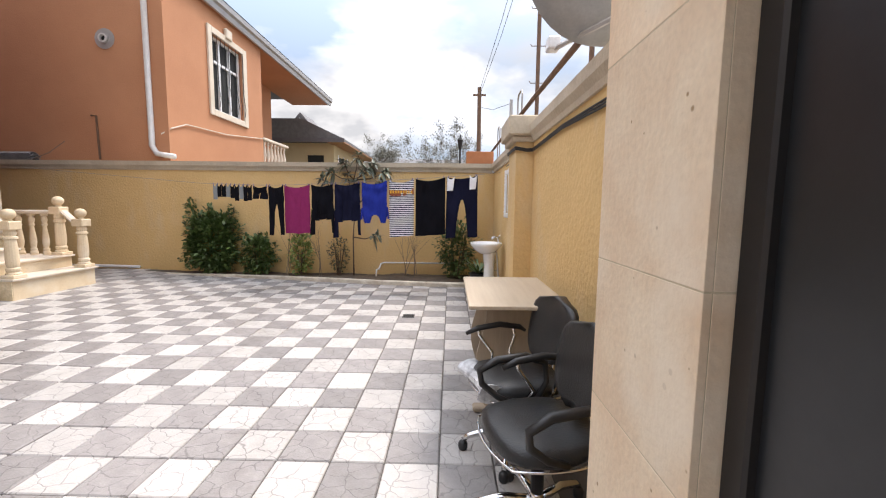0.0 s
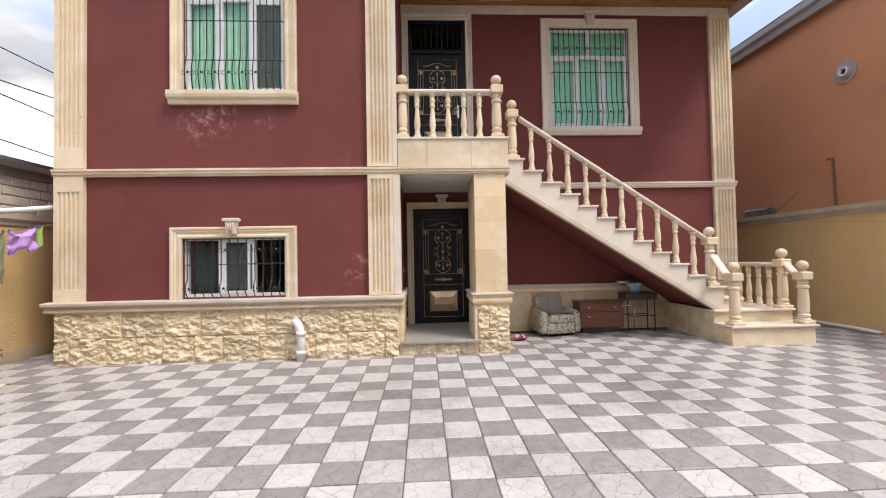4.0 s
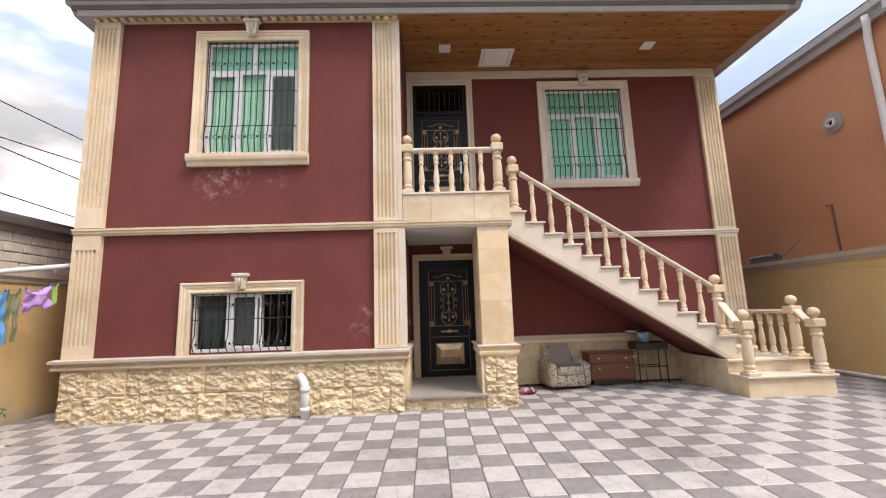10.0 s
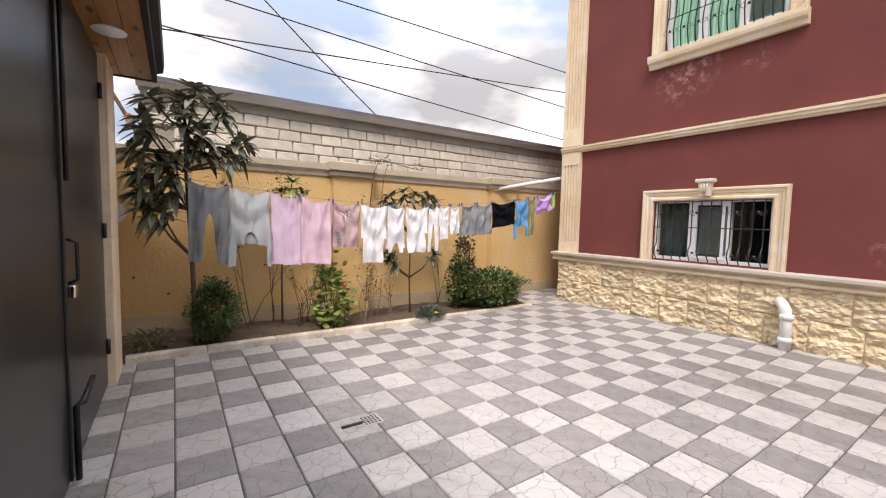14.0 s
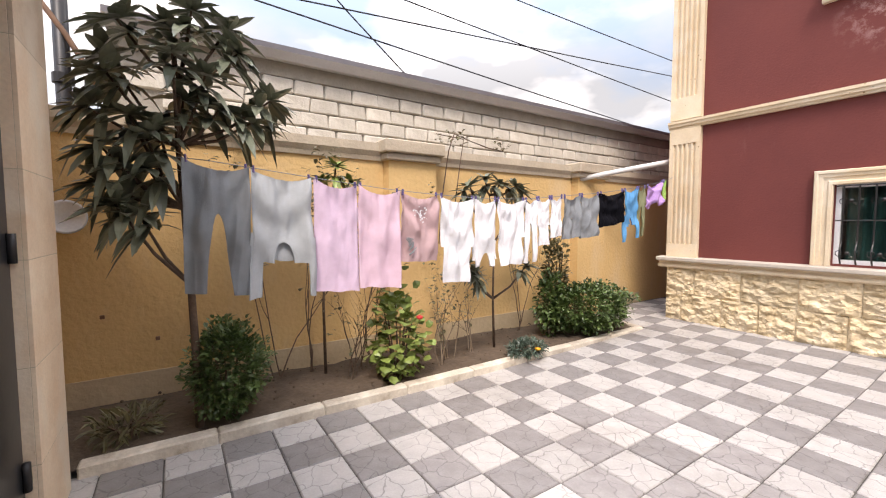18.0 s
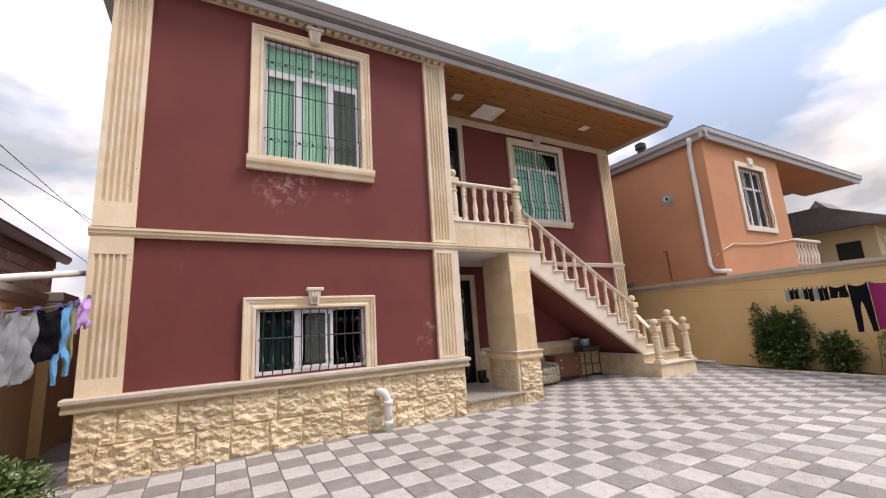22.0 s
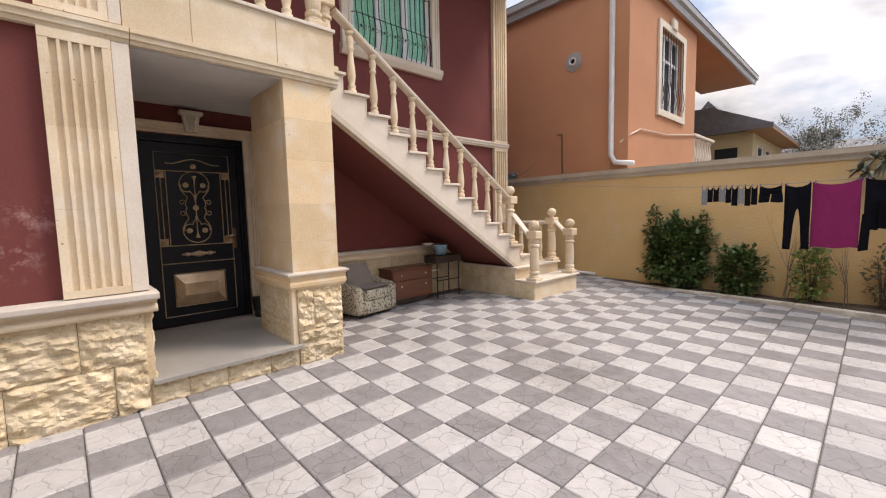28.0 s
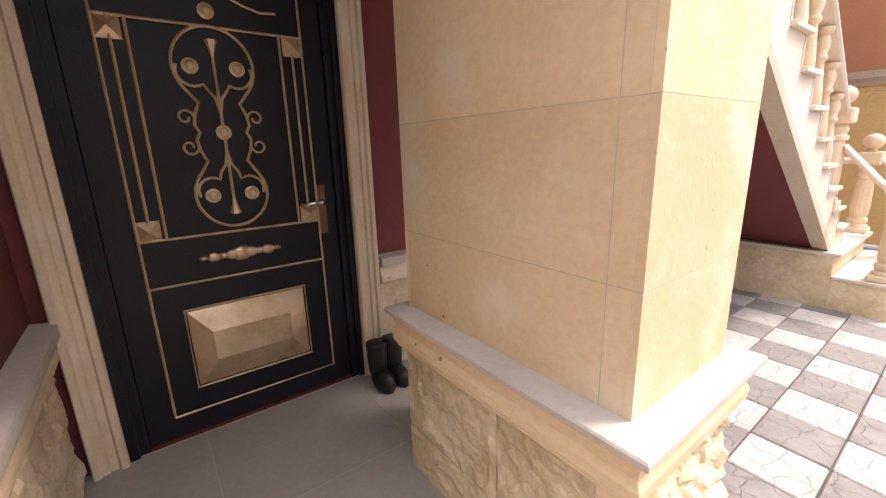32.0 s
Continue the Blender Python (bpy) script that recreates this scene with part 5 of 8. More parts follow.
# ---------------------------------------------------------------- more materials
def cloth(name, col, col2=None):
    m = mat(name, col, col2 or tuple(c * 0.9 for c in col), 14.0, 0.92, 0, 0.3, 240, 0, 0.04, spec=0.08)
    # soft creases over the weave
    n, l = m.node_tree.nodes, m.node_tree.links
    b = n["Principled BSDF"]
    geo = n.new("ShaderNodeNewGeometry")
    mp = n.new("ShaderNodeMapping")
    mp.inputs["Rotation"].default_value = (0, 0.6, 0)
    mp.inputs["Scale"].default_value = (1.0, 1.0, 0.38)
    cr = n.new("ShaderNodeTexNoise")
    cr.inputs["Scale"].default_value, cr.inputs["Detail"].default_value, cr.inputs["Distortion"].default_value = 6.0, 1.0, 0.5
    fold = n.new("ShaderNodeMath")
    fold.operation = "PINGPONG"
    fold.inputs[1].default_value = 0.16
    bp = n.new("ShaderNodeBump")
    bp.inputs["Strength"].default_value, bp.inputs["Distance"].default_value = 0.36, 0.05
    l.new(geo.outputs["Position"], mp.inputs["Vector"])
    l.new(mp.outputs["Vector"], cr.inputs["Vector"])
    l.new(cr.outputs["Fac"], fold.inputs[0])
    l.new(fold.outputs[0], bp.inputs["Height"])
    if b.inputs["Normal"].is_linked:
        l.new(b.inputs["Normal"].links[0].from_socket, bp.inputs["Normal"])
    l.new(bp.outputs["Normal"], b.inputs["Normal"])
    return m


def leaf_mat(name, col, col2, rough=0.38):
    m = mat(name, col, col2, 3.0, rough, 0, 0.1, 60, 0.28, 0.05, island=True)
    b = m.node_tree.nodes["Principled BSDF"]
    b.inputs["Transmission Weight"].default_value = 0.0
    return m


M["c_grey"] = cloth("grey_jersey", (0.44, 0.465, 0.485))
M["c_dgrey"] = cloth("dark_grey_jersey", (0.25, 0.265, 0.28))
M["c_pink"] = cloth("pink_towelling", (0.72, 0.52, 0.62))
M["c_lilac"] = cloth("lilac_towelling", (0.68, 0.52, 0.66))
M["c_rose"] = cloth("dusty_rose_cotton", (0.52, 0.36, 0.37))
M["c_white"] = cloth("white_cotton", (0.80, 0.80, 0.83))
M["c_black"] = cloth("black_cotton", (0.007, 0.007, 0.010))
M["c_blue"] = cloth("royal_blue_cotton", (0.02, 0.035, 0.27))
M["c_sky"] = cloth("sky_blue_cotton", (0.12, 0.34, 0.62))
M["c_magenta"] = cloth("magenta_towelling", (0.25, 0.028, 0.11))
M["c_olive"] = cloth("olive_cotton", (0.24, 0.25, 0.15))
M["c_purple"] = cloth("purple_cotton", (0.48, 0.30, 0.62))
M["c_green"] = cloth("lime_cotton", (0.35, 0.55, 0.15))
M["c_navy"] = cloth("navy_denim", (0.010, 0.011, 0.028))
M["print"] = cloth("orange_brown_print", (0.30, 0.10, 0.06))
M["peg"] = mat("violet_peg", (0.13, 0.10, 0.26), rough=0.4)
M["leaf_loquat"] = leaf_mat("loquat_leaf", (0.185, 0.20, 0.145), (0.105, 0.12, 0.08))
M["leaf_dark"] = leaf_mat("shrub_leaf", (0.095, 0.145, 0.038), (0.05, 0.085, 0.022))
M["leaf_light"] = leaf_mat("geranium_leaf", (0.23, 0.29, 0.075), (0.13, 0.18, 0.04))
M["leaf_dry"] = leaf_mat("dry_leaf", (0.16, 0.15, 0.07), (0.10, 0.08, 0.035))
M["leaf_blue"] = leaf_mat("grey_green_leaf", (0.10, 0.14, 0.10), (0.07, 0.10, 0.075))
M["leaf_far"] = leaf_mat("distant_leaf", (0.24, 0.235, 0.20), (0.17, 0.165, 0.135), 0.8)
M["bark"] = mat("bark", (0.15, 0.10, 0.07), (0.09, 0.06, 0.042), 18.0, 0.95, 0, 0.8, 60)
M["bark_pale"] = mat("pale_twig", (0.26, 0.20, 0.14), (0.18, 0.13, 0.09), 18.0, 0.95, 0, 0.6, 60)
M["flower_red"] = mat("red_petal", (0.6, 0.03, 0.03), rough=0.6)
M["flower_yellow"] = mat("yellow_petal", (0.75, 0.38, 0.02), rough=0.6)
M["ceramic"] = mat("white_ceramic", (0.80, 0.80, 0.80), (0.78, 0.78, 0.77), 3.0, 0.12)
M["laminate"] = wood_mat("pale_laminate", (0.52, 0.43, 0.32), (0.45, 0.36, 0.26), 1, 3.0, 0.4, 0.0, False)
M["laminate_side"] = wood_mat("laminate_panel", (0.40, 0.32, 0.23), (0.32, 0.25, 0.18), 2, 3.0, 0.5, 0.0, False)
M["leather"] = mat("black_leatherette", (0.016, 0.017, 0.018), (0.022, 0.022, 0.023), 9.0, 0.38, 0, 0.25, 120)
M["plastic"] = mat("black_plastic", (0.018, 0.018, 0.019), rough=0.45)
M["film"] = mat("clear_film_wrap", (0.72, 0.73, 0.75), (0.28, 0.28, 0.29), 16.0, 0.12, 0, 0.8, 30)
M["chest"] = wood_mat("brown_veneer", (0.17, 0.060, 0.030), (0.13, 0.045, 0.022), 1, 3.0, 0.35, 0.0, False)
M["bluepl"] = mat("blue_bucket", (0.10, 0.32, 0.50), (0.45, 0.60, 0.68), 9.0, 0.4)
M["brown"] = mat("dark_brown_wood", (0.055, 0.035, 0.025), rough=0.6)
M["rubber"] = mat("black_rubber", (0.012, 0.012, 0.012), rough=0.5)
M["mirror"] = mat("mirror_glass", (0.8, 0.8, 0.8), rough=0.02, metal=1.0)
M["cable"] = mat("black_cable", (0.02, 0.02, 0.022), rough=0.6)
M["rust"] = mat("rusty_pipe", (0.20, 0.11, 0.065), (0.13, 0.08, 0.055), 9.0, 0.7, 0.3)
M["dish"] = mat("grey_dish", (0.42, 0.42, 0.42), rough=0.5)
M["brick_red"] = mat("orange_box", (0.45, 0.17, 0.07), rough=0.8)
M["shingle"] = mat("dark_shingle", (0.20, 0.195, 0.20), (0.14, 0.138, 0.14), 5.0, 0.8, 0, 0.5, 20)
# floral upholstery
m = mat("floral_fabric", (0.48, 0.43, 0.33), (0.41, 0.36, 0.27), 10, 0.95, 0, 0.4, 160)
n, l = m.node_tree.nodes, m.node_tree.links
vo = n.new("ShaderNodeTexNoise")
vo.inputs["Scale"].default_value, vo.inputs["Detail"].default_value = 34, 2
rr = n.new("ShaderNodeValToRGB")
rr.color_ramp.elements[0].position, rr.color_ramp.elements[1].position = 0.53, 0.57
tc_ = n.new("ShaderNodeTexCoord")
l.new(tc_.outputs["Object"], vo.inputs["Vector"])
l.new(vo.outputs["Fac"], rr.inputs["Fac"])
mx = n.new("ShaderNodeMixRGB")
mx.inputs["Color2"].default_value = (0.13, 0.125, 0.09, 1)
l.new(rr.outputs["Color"], mx.inputs["Fac"])
b_ = n["Principled BSDF"]
l.new(b_.inputs["Base Color"].links[0].from_socket, mx.inputs["Color1"])
l.new(mx.outputs["Color"], b_.inputs["Base Color"])
M["floral"] = m
M["greycloth"] = cloth("grey_brown_throw", (0.30, 0.255, 0.225))
# navy and white stripes
m = cloth("striped_jersey", (0.75, 0.75, 0.78))
n, l = m.node_tree.nodes, m.node_tree.links
tc_, sx = n.new("ShaderNodeTexCoord"), n.new("ShaderNodeSeparateXYZ")
mt = n.new("ShaderNodeMath")
mt.operation = "MULTIPLY"
mt.inputs[1].default_value = 28.0
fr_ = n.new("ShaderNodeMath")
fr_.operation = "FRACT"
gt = n.new("ShaderNodeMath")
gt.operation = "GREATER_THAN"
gt.inputs[1].default_value = 0.52
mx = n.new("ShaderNodeMixRGB")
mx.inputs["Color2"].default_value = (0.012, 0.014, 0.04, 1)
l.new(tc_.outputs["Object"], sx.inputs[0])
l.new(sx.outputs["Z"], mt.inputs[0]), l.new(mt.outputs[0], fr_.inputs[0]), l.new(fr_.outputs[0], gt.inputs[0]), l.new(gt.outputs[0], mx.inputs["Fac"])
b_ = n["Principled BSDF"]
l.new(b_.inputs["Base Color"].links[0].from_socket, mx.inputs["Color1"])
l.new(mx.outputs["Color"], b_.inputs["Base Color"])
M["stripe"] = m

# ---------------------------------------------------------------- balustrades
BALU = [(0.052, 0.0), (0.052, 0.05), (0.036, 0.062), (0.045, 0.08), (0.045, 0.095), (0.030, 0.11), (0.040, 0.15), (0.047, 0.20), (0.045, 0.26), (0.036, 0.34), (0.028, 0.43), (0.026, 0.46), (0.040, 0.475), (0.040, 0.49), (0.028, 0.505), (0.038, 0.535), (0.042, 0.565), (0.036, 0.60), (0.028, 0.615), (0.050, 0.63), (0.050, 0.66)]
balu_me = to_mesh("baluster", lathe(BALU, 14))
balu_me.materials.append(M["lime"])
for p in balu_me.polygons:
    p.use_smooth = True
NEW = [(0.085, 0.05), (0.085, 0.07), (0.066, 0.085), (0.078, 0.11), (0.078, 0.135), (0.060, 0.15), (0.070, 0.19), (0.073, 0.25), (0.070, 0.40), (0.062, 0.50), (0.058, 0.52), (0.078, 0.535), (0.078, 0.56), (0.058, 0.575), (0.070, 0.61), (0.060, 0.655)]
bm = lathe(NEW, 16)
box(-0.095, 0.095, -0.095, 0.095, 0.0, 0.05, 0.008, bm)
box(-0.09, 0.09, -0.09, 0.09, 0.655, 0.775, 0.012, bm)
newel_me = to_mesh("newel", bm)
newel_me.materials.append(M["lime"])
bm = lathe([(0.05, 0.775), (0.035, 0.79), (0.035, 0.80)] + [(0.079 * math.sin(math.radians(a)), 0.868 - 0.074 * math.cos(math.radians(a))) for a in range(25, 180, 15)], 18)
ball_me = to_mesh("ball", bm)
ball_me.materials.append(M["lime"])
for p in ball_me.polygons:
    p.use_smooth = True


def newel(parent, x, y, z, h=1.0):
    o = part("newel", newel_me, "lime", parent)
    o.matrix_parent_inverse = BASE[parent].inverted()
    o.matrix_basis = pose(x, y, z) @ Matrix.Diagonal((1, 1, h, 1))
    part("ball", ball_me, "lime", o)


def baluster(parent, x, y, z, h=1.0):
    o = part("baluster", balu_me, "lime", parent)
    o.matrix_parent_inverse = BASE[parent].inverted()
    o.matrix_basis = pose(x, y, z, 0, 0, random.random() * 90) @ Matrix.Diagonal((1, 1, h, 1))


RAILP = [(-0.06, 0.0), (0.06, 0.0), (0.075, 0.02), (0.075, 0.04), (0.05, 0.06), (-0.05, 0.06), (-0.075, 0.04), (-0.075, 0.02)]


def rail(parent, a, b):
    """A moulded handrail between two points."""
    a, b = Vector(a), Vector(b)
    d = (b - a)
    side = Vector((-d.y, d.x, 0)).normalized()
    bm = bmesh.new()
    r0 = [bm.verts.new(a + side * u * 0.85 + Vector((0, 0, v))) for u, v in RAILP]
    r1 = [bm.verts.new(b + side * u * 0.85 + Vector((0, 0, v))) for u, v in RAILP]
    for i in range(8):
        bm.faces.new((r0[i], r0[(i + 1) % 8], r1[(i + 1) % 8], r1[i]))
    bm.faces.new(r0), bm.faces.new(r1)
    bmesh.ops.recalc_face_normals(bm, faces=bm.faces[:])
    part("rail", bm, "limepale", parent)


bal1 = thing("balcony_balustrade", (-5.86, 1.1, 3.2), "turned cream limestone balustrade on the balcony edge", "balustrade")
newel(bal1, -5.86, 0.435, 3.201), newel(bal1, -5.86, 1.82, 3.201)
for y in (0.65, 0.875, 1.105, 1.335, 1.565):
    baluster(bal1, -5.86, y, 3.201)
rail(bal1, (-5.86, 0.52, 3.861), (-5.86, 1.74, 3.861))
bal2 = thing("stair_balustrade", (-6.24, 3.6, 2), "turned cream limestone balustrade down the stairs", "balustrade")


def tread_z(i):
    return ZT - (i + 1) * RISE


for i in range(1, 11):
    baluster(bal2, -6.24, Y0S + (i + 0.56) * RUN, tread_z(i), 1.03)
newel(bal2, -6.24, Y0S + 0.40 * RUN + 0.03, tread_z(0)), newel(bal2, -6.24, Y0S + 11.5 * RUN, tread_z(11))
rail(bal2, (-6.24, Y0S + 0.56 * RUN + 0.1, tread_z(0) + 0.68 - 0.06), (-6.24, Y0S + 11.5 * RUN - 0.09, tread_z(11) + 0.68 + 0.06))
bal3 = thing("landing_balustrade", (-6.6, 6.4, 0.6), "turned cream limestone balustrade round the stair foot", "balustrade")
newel(bal3, -6.17, 6.40, ZL)
for x in (-7.05, -6.84, -6.63, -6.42):
    baluster(bal3, x, 6.40, ZL)
rail(bal3, (-7.27, 6.40, ZL + 0.66), (-6.25, 6.40, ZL + 0.66))
newel(bal3, -5.80, 6.38, ZS), newel(bal3, -5.80, 5.31, ZS)
rail(bal3, (-6.10, 6.40, ZL + 0.68), (-5.87, 6.39, ZS + 0.66))
rail(bal3, (-6.17, 5.29, tread_z(11) + 0.44), (-5.87, 5.30, ZS + 0.66))

# fittings on the house ----------------------------------------------------------
dp = thing("waste_pipe", (-5.64, -0.92, 0.1), "white plastic waste pipe elbow coming out of the plinth", "pipe")
dpm = tube([(-5.78, -1.09, 0.60), (-5.68, -1.075, 0.61), (-5.63, -1.03, 0.59), (-5.615, -1.0, 0.53), (-5.615, -0.985, 0.42), (-5.615, -0.985, 0.08)], 0.055, 12)
part("pipe_run", dpm, "pipe", dp, smooth=True)
for z in (0.46, 0.20):
    part("collar", lathe([(0.066, -0.03), (0.066, 0.03)], 14, (-5.615, -0.985, z)), "pipe", dp, smooth=True)
for x, y, w in ((-6.53, 1.11, 0.105), (-6.51, 4.80, 0.105)):
    HC = HT + 0.047 * (-5.63 - x)
    lp = thing("recessed_lamp", (x, y, HC - 0.02), "small square white recessed ceiling lamp, off", "lamp")
    part("lamp_plate", box(x - w, x + w, y - w, y + w, HC - 0.03, HC - 0.004, 0.004), "white", lp)
lp = thing("recessed_lamp", (0.40, -3.1, 2.70), "round white recessed lamp in the gate canopy, off", "lamp")
part("lamp_plate", lathe([(0.095, -0.012), (0.10, -0.006), (0.10, 0.004)], 20, (0.40, -3.1, 2.70)), "white", lp, smooth=True)
HC = HT + 0.047 * 1.2
hatch = thing("loft_hatch", (-6.83, 2.08, HC), "white loft hatch set in the wooden soffit", "hatch")
# near-black sheet paints the shade in the gap round the hatch door
part("hatch_backing", box(-7.08, -6.59, 1.80, 2.36, HC - 0.020, HC - 0.011), "dark", hatch)
for x0, x1, y0, y1 in ((-7.10, -7.04, 1.78, 2.38), (-6.63, -6.57, 1.78, 2.38), (-7.039, -6.631, 1.78, 1.845), (-7.039, -6.631, 2.315, 2.38)):
    part("hatch_frame", box(x0, x1, y0, y1, HC - 0.040, HC - 0.012, 0.004), "white", hatch)
part("hatch_door", box(-7.03, -6.64, 1.855, 2.305, HC - 0.034, HC - 0.021, 0.004), "white", hatch)
sw = thing("light_switch", (-6.9, HM, 1.25), "white light switch on the porch wall", "switch")
part("switch_plate", box(-6.94, -6.87, HM + 0.001, HM + 0.012, 1.22, 1.30, 0.003), "white", sw)
boot = None
for k, yy in enumerate((1.60, 1.69)):
    bt = thing("boot", (-7.18, yy, 0.285), "black rubber boot standing by the door", "boot", "pair of boots")
    part("shaft", lathe([(0.045, 0.06), (0.05, 0.10), (0.055, 0.22), (0.057, 0.23)], 12, (-7.2, yy - 0.0, 0.285)), "rubber", bt, smooth=True)
    bm = lathe([(0.045, 0.0), (0.05, 0.02), (0.048, 0.06), (0.03, 0.085)], 12)
    for v in bm.verts:
        v.co = Vector((-7.15 + v.co.x * 2.0, yy + v.co.y * 0.95, 0.286 + v.co.z))
    part("foot", bm, "rubber", bt, smooth=True)

# ---------------------------------------------------------------- things under the stairs
gz = 0.108
arm = thing("armchair", (-6.98, 2.98, gz), "worn low armchair in cream floral fabric with a grey throw", "armchair", rz=8)
arm.scale = (0.9, 0.9, 0.9)


def soft(x0, x1, y0, y1, z0, z1, r=0.05):
    bm = box(x0, x1, y0, y1, z0, z1)
    bmesh.ops.bevel(bm, geom=bm.edges[:], offset=r, segments=3, affect="EDGES", profile=0.5)
    return bm


part("seat_base", soft(-0.30, 0.28, -0.30, 0.30, 0.03, 0.26), "floral", arm, local=True, smooth=True)
part("seat_cushion", soft(-0.26, 0.30, -0.25, 0.25, 0.22, 0.40, 0.06), "floral", arm, local=True, smooth=True)
for s in (-1, 1):
    bm = soft(-0.28, 0.27, -0.085, 0.085, 0.03, 0.50, 0.075)
    for v in bm.verts:
        v.co.z -= max(0, v.co.x) * 0.22 * (v.co.z > 0.3)
        v.co.y += s * 0.33
    part("armrest", bm, "floral", arm, local=True, smooth=True)
bm = soft(-0.33, -0.14, -0.29, 0.29, 0.20, 0.72, 0.09)
for v in bm.verts:
    v.co.x -= (v.co.z - 0.3) * 0.22
part("backrest", bm, "floral", arm, local=True, smooth=True)
bm = bmesh.new()
g = []
for i in range(17):
    row = []
    for k in range(13):
        u, v = i / 16, k / 12
        y = (-0.235 + 0.47 * v) * (1.0 if u > 0.4 else 0.85 + 0.15 * u / 0.4)
        if u < 0.55:
            w = u / 0.55
            x, z = -0.225 + 0.11 * w, 0.75 - 0.33 * w
        else:
            w = (u - 0.55) / 0.45
            x, z = -0.115 + 0.38 * w, 0.42 + 0.01 * math.sin(w * 3)
        q = 0.018 * noise.noise(Vector((u * 5, v * 5, 1)))
        row.append(bm.verts.new((x + q + 0.012, y, z + q)))
    g.append(row)
for i in range(16):
    for k in range(12):
        bm.faces.new((g[i][k], g[i + 1][k], g[i + 1][k + 1], g[i][k + 1]))
tagged(part("throw", bm, "greycloth", arm, "grey-brown cloth draped over seat and back", local=True, smooth=True))
for s in (-1, 1):
    for q in (-0.22, 0.2):
        part("foot", lathe([(0.025, 0), (0.03, 0.04)], 8, (q, s * 0.27, 0)), "brown", arm, local=True)
chest = thing("chest_of_drawers", (-7.15, 3.80, gz), "low brown veneered chest with white knobs", "chest of drawers")
part("body", box(-7.30, -6.98, 3.42, 4.21, gz + 0.07, gz + 0.52, 0.004), "chest", chest)
part("plinth", box(-7.29, -7.01, 3.49, 4.14, gz, gz + 0.07), "brown", chest)
part("top", box(-7.31, -6.955, 3.40, 4.23, gz + 0.52, gz + 0.54, 0.004), "chest", chest)
for z0, z1 in ((0.09, 0.35), (0.36, 0.51)):
    dr = part("drawer", box(-6.982, -6.965, 3.435, 4.195, gz + z0, gz + z1, 0.003), "chest", chest)
    for y in (3.58, 4.05):
        kb = part("knob", lathe([(0.005, 0), (0.006, 0.008), (0.014, 0.012), (0.013, 0.018), (0.005, 0.021)], 10), "white", dr, "white round knob", smooth=True)
        kb.matrix_basis = pose(-6.965, y, gz + (z0 + z1) / 2 + 0.05 * (z0 < 0.2), 0, 90, 0)
rack = thing("side_table", (-6.98, 4.55, gz), "dark narrow metal-legged table with a box-like top", "table")
part("tray", box(-7.16, -6.86, 4.20, 4.76, gz + 0.56, gz + 0.68, 0.01), "brown", rack)
for x in (-7.13, -6.89):
    for y in (4.24, 4.72):
        part("leg", tube([(x, y, gz), (x, y, gz + 0.57)], 0.011, 6), "iron", rack)
    part("stretcher", tube([(x, 4.26, gz + 0.28), (x, 4.72, gz + 0.28)], 0.009, 6), "iron", rack)
hanger = thing("wire_stand", (-6.92, 4.33, gz), "thin bent chrome wire stand", "stand")
part("wire", tube([(-6.86, 4.10, gz + 0.46), (-6.86, 4.30, gz + 0.47), (-6.86, 4.34, gz + 0.46), (-6.86, 4.34, gz)], 0.006, 6), "chrome", hanger, smooth=True)
bk = thing("bucket", (-7.0, 4.42, gz + 0.68), "blue and white plastic bucket on the side table", "bucket")
part("tub", lathe([(0.085, 0.0), (0.115, 0.15), (0.122, 0.152), (0.122, 0.165), (0.11, 0.165), (0.08, 0.02)], 20, (-7.0, 4.42, gz + 0.681)), "bluepl", bk, smooth=True)
part("bail", tube([(-7.0 + 0.12 * math.cos(a), 4.42 + 0.12 * math.sin(a) * 0.4, gz + 0.84 - 0.05 * abs(math.sin(a))) for a in [math.pi * k / 8 for k in range(9)]], 0.004, 5), "white", bk, smooth=True)
bowl = thing("bowl", (-7.25, 4.35, 0.945), "shallow white bowl on the plinth ledge", "bowl")
part("dish", lathe([(0.05, 0), (0.12, 0.035), (0.115, 0.035), (0.045, 0.01)], 18, (-7.3 + 0.13, 4.3, 0.946)), "ceramic", bowl, smooth=True)
slip = thing("slippers", (-6.60, 2.2, 0.09), "pile of pink and dark red slippers by the pier", "slippers")
for k in range(5):
    bm = lathe([(0.04, 0), (0.05, 0.012), (0.03, 0.02)], 10)
    a = k * 1.3
    for v in bm.verts:
        x, y = v.co.x * 2.2, v.co.y * 0.9
        v.co = Vector((-6.60 + 0.1 * math.sin(k * 2.1) + x * math.cos(a) - y * math.sin(a), 2.20 + 0.11 * math.cos(k * 1.7) + x * math.sin(a) + y * math.cos(a), 0.1 + v.co.z + 0.02 * (k % 3)))
    part("slipper", bm, "flower_red" if k % 2 else "c_magenta", slip, smooth=True)
    bm = tube([(-6.60 + 0.1 * math.sin(k * 2.1) + 0.04 * math.cos(a + 1.6), 2.20 + 0.11 * math.cos(k * 1.7) + 0.04 * math.sin(a + 1.6), 0.12 + 0.02 * (k % 3)), (-6.60 + 0.1 * math.sin(k * 2.1), 2.20 + 0.11 * math.cos(k * 1.7), 0.17 + 0.02 * (k % 3)), (-6.60 + 0.1 * math.sin(k * 2.1) - 0.04 * math.cos(a + 1.6), 2.20 + 0.11 * math.cos(k * 1.7) - 0.04 * math.sin(a + 1.6), 0.12 + 0.02 * (k % 3))], 0.015, 5)
    part("strap", bm, "c_pink", slip, smooth=True)

